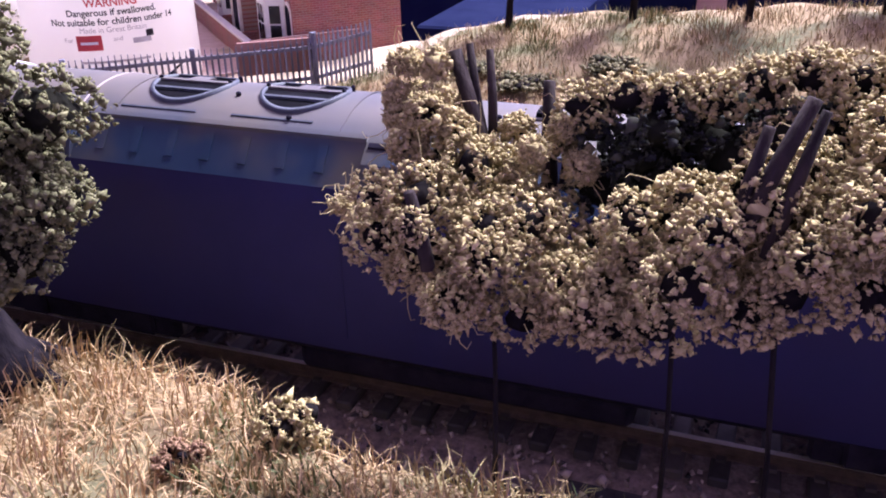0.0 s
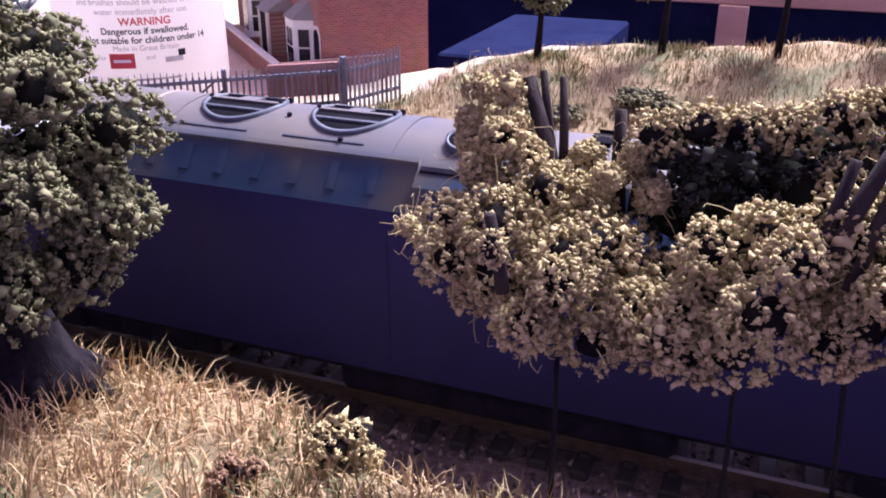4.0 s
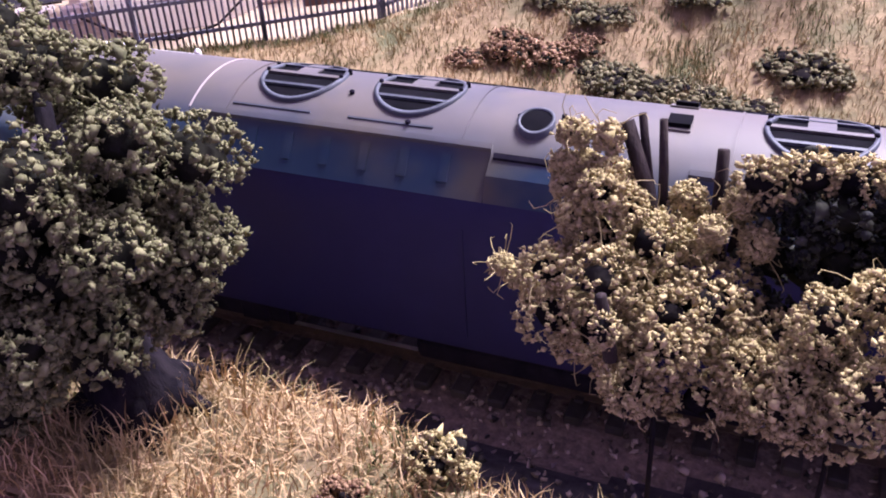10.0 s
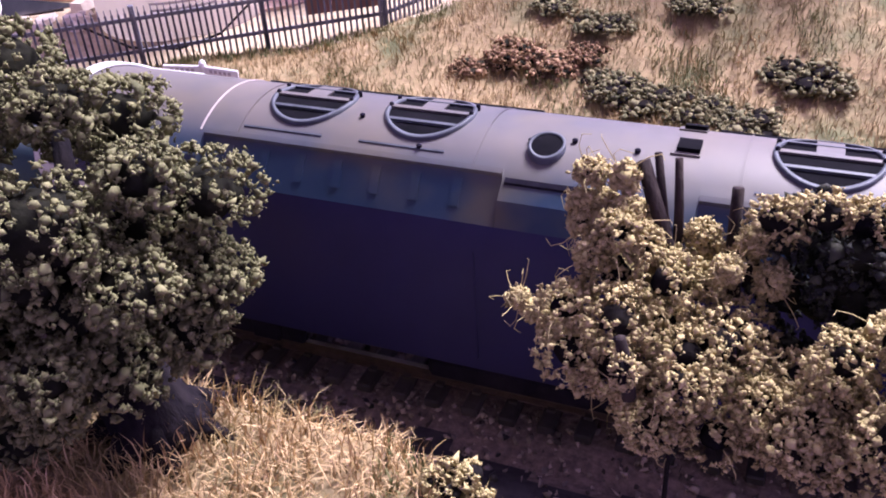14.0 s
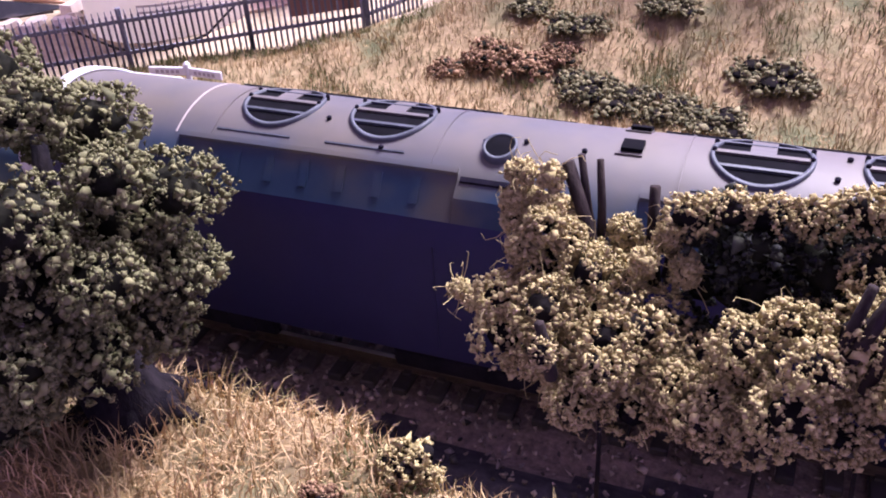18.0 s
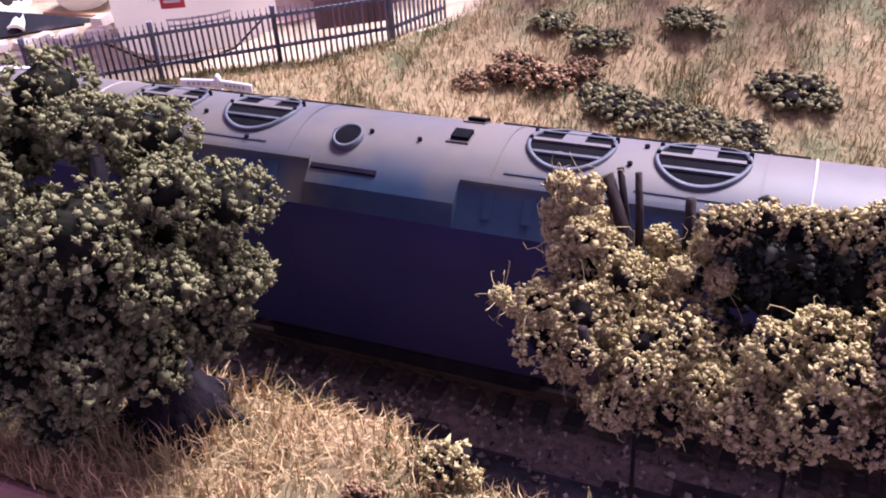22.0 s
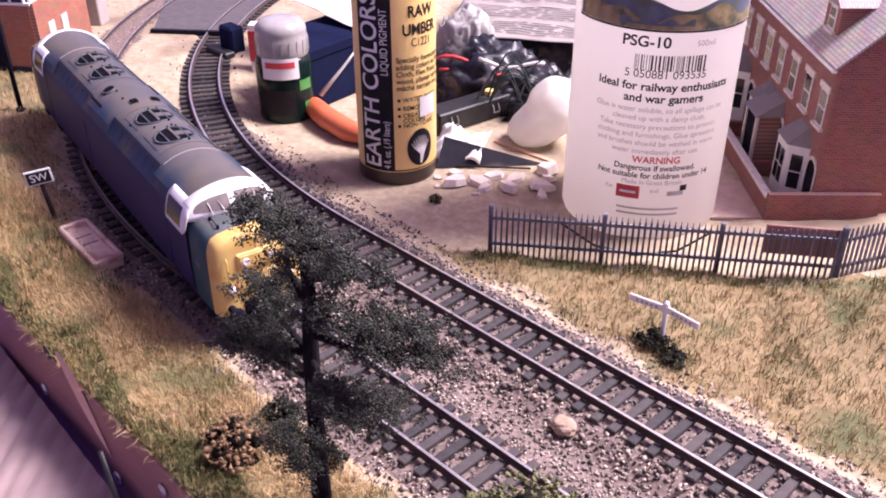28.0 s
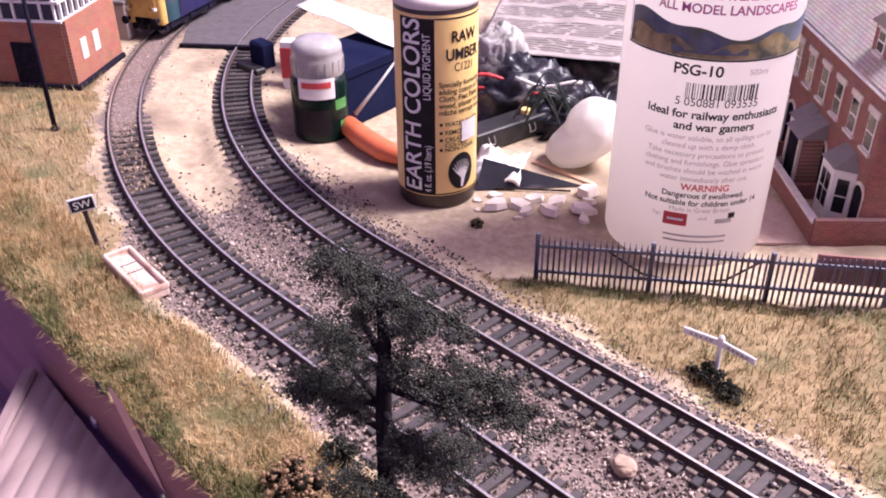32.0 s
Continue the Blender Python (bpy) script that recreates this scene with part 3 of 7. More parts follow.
def roof_ring(cx, r0, r1, lift, seg=40, cy=0.0):
    v, f = [], []
    for k in range(seg):
        w = 2 * math.pi * k / seg
        for r, h in ((r0, -0.0003), (r0, lift), (r1, lift), (r1, -0.0003)):
            x, y = cx + r * math.cos(w), cy + r * math.sin(w)
            v.append((x, y, roofz(y) + h))
    for k in range(seg):
        a, b = k * 4, ((k + 1) % seg) * 4
        f += [(a + i, b + i, b + i + 1, a + i + 1) for i in range(3)]
    return v, f


def roof_disc(cx, r, lift, cy=0.0, seg=32, rings=5):
    v, f = [(cx, cy, roofz(cy) + lift)], []
    for q in range(1, rings + 1):
        for k in range(seg):
            w = 2 * math.pi * k / seg
            y = cy + r * q / rings * math.sin(w)
            v.append((cx + r * q / rings * math.cos(w), y, roofz(y) + lift))
    f += [(0, 1 + k, 1 + (k + 1) % seg) for k in range(seg)]
    for q in range(rings - 1):
        a, b = 1 + q * seg, 1 + (q + 1) * seg
        f += [(a + k, b + k, b + (k + 1) % seg, a + (k + 1) % seg) for k in range(seg)]
    return v, f


def grid(rows):
    """Verts and faces of equal rows of points."""
    n = len(rows[0])
    return [p for r in rows for p in r], [(i * n + k, i * n + k + 1, (i + 1) * n + k + 1, (i + 1) * n + k) for i in range(len(rows) - 1) for k in range(n - 1)]


def creased(ob, degrees):
    ob.data.set_sharp_from_angle(angle=radians(degrees))
    return ob


def thick(ob, depth):
    mod = ob.modifiers.new("thickness", "SOLIDIFY")
    mod.thickness, mod.offset = depth, 0.0
    return ob


def locomotive():
    loco = empty("model_locomotive", "blue model diesel locomotive with yellow nose ends and white cab windows", "locomotive")
    ring = [(0.0170, 0.0100), (0.0175, 0.0140), (0.0177, 0.0260), (0.0176, 0.0360), (0.0172, 0.0385), (0.0168, 0.0400)]
    for s in (1, -1):
        v, f = grid([[((screen_x(y, z) - 0.0004) * q, s * y, z) for y, z in ring] for q in (-1, -0.97, -0.5, 0, 0.5, 0.97, 1)])
        obj("body_side", v, f, BLUE, loco, "deep blue painted body side", True)
    # the roof: round over the cabs and the middle, cut back below a gutter between them
    cab = [(0.0168, 0.0400), (0.0160, 0.0425), (0.0152, 0.0440), (0.0138, roofz(0.0138)), (0.0124, roofz(0.0124))]
    cut = [(0.0168, 0.0400), (0.0155, 0.04175), (0.0142, 0.0435), (0.0129, 0.04525), (0.0116, 0.0470)]
    top = [(y, roofz(y)) for y in (0.0110, 0.0090, 0.0070, 0.0050, 0.0025, 0.0)]
    rows = []
    for x, low in ((-1, cab), (-0.0716, cab), (-0.0714, cut), (-0.0152, cut), (-0.0150, cab), (0.0150, cab), (0.0152, cut), (0.0714, cut), (0.0716, cab), (1, cab)):
        half = low + top
        line = half + [(-y, z) for y, z in half[-2::-1]]
        rows.append([((screen_x(y, z) - 0.0004) * x if abs(x) == 1 else x, y, z) for y, z in line])
    v, f = grid(rows)
    creased(obj("roof", v, f, ROOF, loco, "dusty blue-grey curved roof, sheen painted towards the crest", True), 18)
    part("underframe", boxbm((-0.118, -0.0155, 0.0078), (0.118, 0.0155, 0.0112), 0.0008), UNDER, loco)
    part("fuel_tank", boxbm((-0.030, -0.0150, 0.0030), (0.030, 0.0150, 0.0085), 0.0012), UNDER, loco)
    # roof fittings
    for cx in (-0.0547, -0.0320, 0.0320, 0.0547):
        v, f = roof_disc(cx, 0.0076, 0.00012)
        fan = obj("roof_fan", v, f, VOID, loco, "circular roof fan opening, a disc coloured as its shade")
        v, f = roof_ring(cx, 0.0073, 0.0080, 0.0006)
        obj("fan_rim", v, f, GRILLE, fan, smooth=True)
        for y, w in ((-0.0040, 0.0003), (0.0, 0.0005), (0.0040, 0.0003)):
            h = math.sqrt(0.0074 ** 2 - y * y)
            v, f = strip_on_roof(cx - h, cx + h, y - w, y + w, 0.0006, 0.0005, 1)
            obj("grille_bar", v, f, ROOF if w > 0.0004 else GRILLE, fan)
        v, f = strip_on_roof(cx - 0.0020, cx + 0.0020, 0.0006, 0.0068, 0.0005, 0.0003, 4)
        obj("grille_plate", v, f, ROOF, fan)
        for s in (-1, 1):
            v, f = strip_on_roof(cx - 0.0095, cx + 0.0060, s * 0.0093, s * 0.0096, 0.0002, 0.0003, 1)
            obj("panel_line", v, f, GRILLE, loco)
            for y in (0.0, 0.0034):
                v, f = turned([(0.0004, 0), (0.0004, 0.0009), (0.0002, 0.0011)], 8)
                obj("fan_clip", v, f, UNDER, fan).matrix_basis = pose(cx + s * 0.0074, y, roofz(y))
    v, f = roof_ring(-0.0095, 0.0025, 0.0030, 0.0011, 24, -0.0064)
    vent = obj("exhaust_port", v, f, GRILLE, loco, smooth=True)
    v, f = roof_disc(-0.0095, 0.0026, 0.0009, -0.0064, 20, 2)
    obj("opening", v, f, VOID, vent)
    for x, y in ((0.0118, -0.0021), (0.0116, 0.0072)):
        v, f = strip_on_roof(x - 0.0024, x + 0.0020, y - 0.0019, y + 0.0017, 0.0003, 0.0005, 4)
        hatch = obj("roof_hatch", v, f, ROOF, loco)
        v, f = strip_on_roof(x - 0.0016, x + 0.0019, y - 0.0013, y + 0.0016, 0.0010, 0.0012, 4)
        obj("hatch_cover", v, f, VOID, hatch, "dark hatch cover")
    for x, y in ((-0.0056, -0.0039), (-0.0125, -0.0051), (0.0045, -0.0045), (0.0432, -0.004), (-0.0432, -0.004), (0.0448, 0.0026), (-0.0305, -0.0092), (0.0305, -0.0100)):
        v, f = turned([(0.0004, 0), (0.0005, 0.0007), (0.0002, 0.0009)], 8)
        obj("lifting_lug", v, f, UNDER, loco).matrix_basis = pose(x, y, roofz(y) - 0.0002)
    for x in (-0.0725, 0.0725, -0.0205, 0.0205, 0.0650, -0.0650):
        v, f = strip_on_roof(x - 0.00016, x + 0.00016, -0.0112, 0.0112, 0.00018, 0.0003, 24)
        obj("roof_seam", v, f, SLATE if abs(x) > 0.07 else ROOF, loco)
    for s in (-1, 1):
        v, f = strip_on_roof(-0.0145, -0.0010, s * 0.0124, s * 0.0131, 0.0004, 0.0006, 2)
        obj("rain_strip", v, f, UNDER, loco)
        for a, b in ((-0.0714, -0.0152), (0.0152, 0.0714)):
            v, f = strip_on_roof(a, b, s * 0.0112, s * 0.0120, 0.0005, 0.0008, 2)
            obj("gutter", v, f, ROOF, loco)
            for k in range(7):
                x = a + 0.0050 + k * 0.0072
                face = [(0.0126, 0.04565), (0.0154, 0.0419)]
                v = [(x + dx, s * (y + o * 0.8), z + o * 0.6) for o in (0.00018, -0.0002) for y, z in face for dx in (0, 0.0016)]
                obj("grille_rib", v, [(0, 1, 3, 2), (6, 7, 5, 4), (0, 4, 5, 1), (2, 3, 7, 6), (0, 2, 6, 4), (1, 5, 7, 3)], ROOF, loco)
        for x in (-0.086, -0.0185, 0.086):
            part("side_door_seam", boxbm((x - 0.00015, s * 0.0176 - 0.0002, 0.013), (x + 0.00015, s * 0.0176 + 0.00015, 0.035)), BLUE, loco)
    # cab windows and noses, both ends alike
    for e in (-1, 1):
        ys = np.linspace(-0.0164, 0.0164, 41)
        v, f = grid([[(e * screen_x(y, z), y, z) for y in ys for z in [min(0.0405 + (roofz(y) + 0.0004 - 0.0405) * u, roofz(y) + 0.0004)]] for u in (0, 0.34, 0.67, 1)])
        surround = thick(obj("windscreen_surround", v, f, WHITE, loco, "white painted windscreen surround", True), 0.0006)
        v, f = grid([[(e * (0.1042 - 0.0030 * (y / 0.0150) ** 2) * (1 - u) + e * (screen_x(y, roofz(y)) + 0.0002) * u, y, roofz(y) + 0.0004) for y in np.linspace(-0.0152, 0.0152, 41)] for u in (0, 0.5, 1)])
        thick(obj("brow", v, f, WHITE, surround, "white band round the roof's front edge", True), 0.0006)
        for s in (-1, 1):
            span = np.linspace(0.0011, 0.0141, 14)
            hi = [0.0432 + 0.0046 * max(0.0, 1 - ((y - 0.0011) / 0.0132) ** 2.2) ** 0.5 + 0.0001 for y in span]
            v, f = grid([[(e * (screen_x(y, z) + 0.0005), s * y, z) for y, h in zip(span, hi) for z in [0.0432 + (h - 0.0432) * u]] for u in (0, 0.5, 1)])
            obj("windscreen_pane", v, f, CABGLASS, surround, "windscreen glass, reflections and cab interior painted pale", True)
            for y0, y1 in ((0.0035, 0.0050), (0.0080, 0.0088)):
                v, f = tube([(e * (screen_x(y0, 0.0424) + 0.0009), s * y0, 0.0424), (e * (screen_x(y1, 0.0462) + 0.0008), s * y1, 0.0462)], [0.00022, 0.00016], 6)
                obj("wiper", v, f, STONEPAINT, surround, "pale wiper")
            zs = np.linspace(0.0345, 0.0464, 12)
            v, f = grid([[(e * (0.0888 + (screen_x(side_y(z), z) + 0.0004 - 0.0030 * max(0.0, (0.0385 - z) / 0.0040) ** 2 - 0.0888) * u), s * (side_y(z) + 0.0004), z) for u in np.linspace(0, 1, 8)] for z in zs])
            frame_ob = thick(obj("cab_window_surround", v, f, WHITE, loco, "white painted side window surround", True), 0.0006)
            v, f = grid([[(e * x, s * (side_y(z) + 0.0008), z) for x in (0.0901, 0.0970, 0.1036)] for z in np.linspace(0.0366, 0.0440, 6)])
            obj("side_pane", v, f, GLASS, frame_ob, "dark side window glass")
        # nose
        prof = [(1.0, 0.0100), (1.01, 0.0180), (1.0, 0.0300), (0.985, 0.0350), (0.94, 0.0382), (0.86, 0.0402), (0.70, 0.0413), (0.40, 0.0419), (0.0, 0.0421)]
        prof = prof + [(-a, z) for a, z in prof[-2::-1]]

        def shell(stations):
            v, f = [], []
            for x, w, drop in stations:
                for a, z in prof:
                    v.append((e * x, a * w, 0.0100 + (z - 0.0100) * drop))
            n = len(prof)
            for i in range(len(stations) - 1):
                f += [(i * n + k, i * n + k + 1, (i + 1) * n + k + 1, (i + 1) * n + k) for k in range(n - 1)]
            f.append(tuple((len(stations) - 1) * n + k for k in range(n)))
            return v, f

        v, f = shell([(0.1060, 0.0169, 1.0), (0.1140, 0.0168, 0.998), (0.1228, 0.0164, 0.985)])
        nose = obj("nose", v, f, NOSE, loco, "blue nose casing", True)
        v, f = shell([(0.1226, 0.01645, 0.989), (0.1246, 0.0163, 0.980), (0.1260, 0.0158, 0.964), (0.1269, 0.0149, 0.935), (0.1274, 0.0136, 0.900), (0.1276, 0.0108, 0.855)])
        face = obj("yellow_end", v, f, YELLOW, loco, "bright yellow rounded nose end", True)
        a, b = sorted((e * 0.1268, e * 0.1283))
        panel = part("headcode_panel", boxbm((a, -0.0080, 0.0270), (b, 0.0080, 0.0338), 0.0005), YELLOW, face)
        a, b = sorted((e * 0.1279, e * 0.1287))
        part("headcode_frame", boxbm((a, -0.0071, 0.0279), (b, 0.0071, 0.0329), 0.0002), YELLOW, panel)
        for y in (-0.0049, 0.0049):
            v, f = turned([(0.0015, 0), (0.0016, 0.0006), (0.0011, 0.0009), (0.0003, 0.0007)], 14)
            obj("marker_light", v, f, STONEPAINT, panel, "small pale marker light").matrix_basis = pose(e * 0.1285, y, 0.0304, 0, e * 90, 0)
        a, b = sorted((e * 0.1270, e * 0.1279))
        part("lower_recess", boxbm((a, -0.0078, 0.0140), (b, 0.0078, 0.0245), 0.0003), YELLOW, face, "raised lower nose panel")
        a, b = sorted((e * 0.1272, e * 0.1282))
        part("cut_out", boxbm((a, -0.0070, 0.0098), (b, 0.0070, 0.0142), 0.0003), VOID, face, "cut-out round the coupling, a block coloured as its shade")
        for y in (-0.0108, 0.0108):
            for dy, r in ((0.0, 0.0017), (0.0024, 0.0013)):
                v, f = turned([(r, 0), (r, 0.0016), (r * 0.6, 0.0024), (r * 0.2, 0.0025)], 12)
                obj("lamp_fitting", v, f, RUSTYYELLOW if dy else STONEPAINT, face, "small weathered lamp fitting").matrix_basis = pose(e * 0.1274, y - dy * (1 if y > 0 else -1), 0.0205 + dy * 0.3, 0, e * 90, 0)
        v, f = turned([(0.0009, 0), (0.0010, 0.0009), (0.0005, 0.0022)], 10)
        obj("horn", v, f, RUSTYYELLOW, face).matrix_basis = pose(e * 0.1270, 0, 0.0362)
        for s in (-1, 1):
            a, b = sorted((e * 0.1125, e * 0.1150))
            part("number_panel", boxbm((a, s * 0.0168 - 0.0003, 0.0255), (b, s * 0.0168 + 0.0003, 0.0272)), FENCEPAINT, loco, "small grey number panel")
            v, f = tube([(e * 0.1281, s * 0.0118, 0.0200), (e * 0.1287, s * 0.0118, 0.0206), (e * 0.1287, s * 0.0118, 0.0325), (e * 0.1276, s * 0.0116, 0.0332)], [0.00028] * 4, 6)
            obj("grab_rail", v, f, YELLOW, face)
            v, f = turned([(0.0014, 0), (0.0014, 0.0042), (0.0010, 0.0044), (0.0010, 0.0066), (0.0028, 0.0070), (0.0029, 0.0078), (0.0018, 0.0081)], 18)
            obj("buffer", v, f, UNDER, loco, "black sprung buffer", True).matrix_basis = pose(e * 0.1251, s * 0.0118, 0.0128, 0, e * 90, 0)
            v, f = tube([(e * 0.1128, s * 0.0098, 0.0408), (e * 0.1130, s * 0.0098, 0.0425), (e * 0.1198, s * 0.0102, 0.0422), (e * 0.1200, s * 0.0102, 0.0405)], [0.00028, 0.0002, 0.0002, 0.00028], 6)
            rail = obj("nose_rail", v, f, UNDER, nose)
            for x in (0.1129, 0.1199):
                part("rail_knob", boxbm((min(e * (x - 0.0005), e * (x + 0.0005)), s * 0.0100 - 0.0005, 0.0406), (max(e * (x - 0.0005), e * (x + 0.0005)), s * 0.0100 + 0.0005, 0.0427), 0.0002), UNDER, nose)
        part("buffer_beam", boxbm((min(e * 0.1216, e * 0.1262), -0.0152, 0.0090), (max(e * 0.1216, e * 0.1262), 0.0152, 0.0165), 0.0006), YELLOW, loco)
        part("valance", boxbm((min(e * 0.1176, e * 0.1257), -0.0120, 0.0045), (max(e * 0.1176, e * 0.1257), 0.0120, 0.0092), 0.0008), UNDER, loco)
        v, f = tube([(e * 0.1261, 0, 0.0120), (e * 0.1298, 0, 0.0120), (e * 0.1308, 0, 0.0100), (e * 0.1300, 0, 0.0085)], [0.0007] * 4, 8)
        obj("coupling_hook", v, f, UNDER, loco)
        for s in (-1, 1):
            v, f = tube([(e * 0.1262, s * 0.004, 0.0110), (e * 0.1288, s * 0.004, 0.0080), (e * 0.1278, s * 0.004, 0.0050)], [0.0005] * 3, 8)
            obj("brake_hose", v, f, BLACK, loco)
        # bogie
        bogie = part("bogie", boxbm((e * 0.090 - 0.030, -0.0050, 0.0045), (e * 0.090 + 0.030, 0.0050, 0.0080), 0.0006), UNDER, loco, "black six-wheel bogie")
        for s in (-1, 1):
            bm = boxbm((e * 0.090 - 0.034, s * 0.0138 - 0.0011, 0.0040), (e * 0.090 + 0.034, s * 0.0138 + 0.0011, 0.0088), 0.0007)
            for k in (-1, 0, 1):
                boxbm((e * 0.090 + k * 0.0260 - 0.0032, s * 0.0148 - 0.0011, 0.0044), (e * 0.090 + k * 0.0260 + 0.0032, s * 0.0148 + 0.0011, 0.0096), 0.0006, bm)
            part("side_frame", bm, UNDER, bogie)
            for k in (-1, 0, 1):
                v, f = turned([(0.0030, -0.0011), (0.0072, -0.0011), (0.0076, -0.0004), (0.0070, 0.0000), (0.0069, 0.0013), (0.0030, 0.0013)], 28)
                obj("wheel", v, f, WHEEL, bogie, smooth=False).matrix_basis = pose(e * 0.090 + k * 0.0260, s * 0.0078, 0.0070, -90 * s)
    return loco


LOCO = locomotive()


# ---- trees and bushes ----
def foliage(name, clumps, per_area, size, material, core, parent, seed, flat=0.7, depth=0.30, label="", shrink=0.80, outward=1.10):
    rng = np.random.default_rng(seed)
    p = clump_points(clumps, per_area, rng, depth, outward)
    v, f = flakes(p, rng.uniform(0.5, 1.35, len(p)) * size, rng, flat)
    ob = obj(name, v, f, material, parent, label)
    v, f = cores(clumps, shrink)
    obj("shade_core", v, f, core, ob, smooth=True)
    return ob


def sub_clumps(lobes, rng, each, r0, r1, squash=0.8):
    """Rounded tufts set over the outside of larger lobes (x, y, z, rx, ry, rz)."""
    out = []
    for x, y, z, rx, ry, rz in lobes:
        for k in range(each):
            w = k * 2.39996 + rng.uniform(-0.3, 0.3)
            h = 1 - 1.75 * (k + 0.5) / each
            q = math.sqrt(max(0, 1 - h * h))
            r = rng.uniform(r0, r1)
            g = rng.uniform(0.85, 1.22)
            out.append((x + rx * q * g * math.cos(w), y + ry * q * g * math.sin(w), z + rz * h * g, r, r, r * squash))
    return out


def crumbs(name, tufts, each, r0, r1, grains, size, material, core, parent, seed, label="", shrink=0.66, bits=(), hollow=-0.22):
    """Tufts of small solid foam lumps, gathered unevenly over a shade-dark inside and dusted with loose grains."""
    pick = random.Random(seed)
    rng = np.random.default_rng(seed)
    small = [c for c in sub_clumps(tufts, pick, each, r0, r1, 0.9) if noise.noise(Vector(c[:3]) * 330) > hollow] + list(bits)
    small = np.array(small)
    n = len(small)
    small[:, 3:] *= rng.lognormal(0, 0.20, (n, 1))
    d = ICO_V[None] * (1 + rng.normal(0, 0.33, (n, len(ICO_V), 1))) * (1 + 0.28 * np.sin(ICO_V[None] @ rng.normal(0, 3.2, (n, 3, 1)) + rng.uniform(0, 6, (n, 1, 1))))
    lv = (small[:, None, :3] + d * small[:, None, 3:] * 0.70).reshape(-1, 3)
    lf = (ICO_F[None] + (np.arange(n) * len(ICO_V))[:, None, None]).reshape(-1, 3)
    d = rng.normal(size=(n, grains, 3))
    d /= np.linalg.norm(d, axis=2)[:, :, None]
    p = (small[:, None, :3] + d * small[:, None, 3:] * (0.50 + 0.72 * rng.random((n, grains, 1)) + 0.6 * rng.random((n, grains, 1)) ** 7)).reshape(-1, 3)
    gv, gf = flakes(p, rng.lognormal(0.16, 0.45, len(p)) * size, rng, 0.8, TETRA_V, TETRA_F)
    ob = obj(name, np.concatenate([lv, gv]), np.concatenate([lf, gf + len(lv)]), material, parent, label)
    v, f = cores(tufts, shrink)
    obj("shade_core", v, f, core, ob, smooth=True)
    return ob


def broad_tree():
    tree = empty("broadleaf_tree", "full green foam-leaved model tree on the grassy bank", "tree")
    rng = random.Random(7)
    bx, by = -0.0905, 0.0870
    bz = gz(bx, by) - 0.001
    pts = [(bx + 0.0015, by, bz), (bx, by, bz + 0.004), (bx - 0.003, by, bz + 0.013), (bx - 0.006, by, bz + 0.025), (bx - 0.010, by, bz + 0.036)]
    v, f = tube(pts, [0.0088, 0.0064, 0.0052, 0.0046, 0.003], 12, 0.10, rng)
    trunk = obj("trunk", v, f, BARK, tree, "dark ridged trunk with spreading roots", True)
    pieces = []
    for w in range(7):
        a = w * 0.9 + 0.2
        pieces.append(tube([(bx, by, bz + 0.006), (bx + 0.006 * math.cos(a), by + 0.006 * math.sin(a), bz + 0.003), (bx + 0.013 * math.cos(a), by + 0.012 * math.sin(a), bz - 0.0005)], [0.0030, 0.0022, 0.0008], 7, 0.1, rng))
    v, f = joined(pieces)
    obj("root_flare", v, f, BARK, trunk, smooth=True)
    for dx, dy, dz in ((-0.035, 0.006, 0.008), (0.014, 0.006, 0.022), (-0.020, -0.012, 0.016), (0.004, -0.012, 0.018), (-0.052, -0.004, 0.002), (-0.008, 0.012, 0.028)):
        p0 = Vector((bx - 0.005, by, bz + 0.018))
        p1 = p0 + Vector((dx, dy, dz))
        v, f = tube([p0, p0.lerp(p1, 0.4) + Vector((0, 0, 0.003)), p1], [0.0030, 0.0020, 0.0010], 7, 0.1, rng)
        obj("limb", v, f, BARK, tree, smooth=True)
    lobes = [(-0.0985, 0.088, 0.0655, 0.0150, 0.014, 0.0105), (-0.0850, 0.088, 0.0570, 0.0095, 0.013, 0.0105), (-0.1230, 0.087, 0.0615, 0.0150, 0.013, 0.0085),
             (-0.1400, 0.083, 0.0420, 0.0125, 0.013, 0.0095), (-0.1170, 0.079, 0.0480, 0.0150, 0.010, 0.0090), (-0.0965, 0.077, 0.0490, 0.0140, 0.011, 0.0100)]
    tufts = sub_clumps(lobes, rng, 9, 0.0042, 0.0074, 0.78)
    for x, y, z in ((-0.0775, 0.0905, 0.0490), (-0.0800, 0.0880, 0.0440), (-0.0850, 0.0800, 0.0440), (-0.0935, 0.0755, 0.0380), (-0.0990, 0.0750, 0.0430), (-0.1120, 0.0740, 0.0360), (-0.145, 0.082, 0.036), (-0.1425, 0.090, 0.0580), (-0.1380, 0.090, 0.0620)):
        tufts.append((x, y, z, 0.0042, 0.0042, 0.0052))
    crumbs("crown", tufts, 175, 0.00040, 0.00090, 8, 0.00022, FOAM, FOAMSHADE, tree, 11, "clumped olive-green foam foliage", 0.70, (), -0.34)
    # low tuft at the foot of the trunk
    foliage("low_tuft", [(-0.104, 0.0755, gz(-0.104, 0.0785) + 0.004, 0.006, 0.004, 0.005)], 1.2e6, 0.0008, FOAM, FOAMSHADE, tree, 12)


def stem(points, r, parent, seed):
    rng = random.Random(seed)
    n = len(points)
    v, f = tube(points, [r * (1 - 0.35 * i / (n - 1)) for i in range(n)], 9, 0.12, rng)
    return obj("stem", v, f, TWIG, parent, smooth=True)


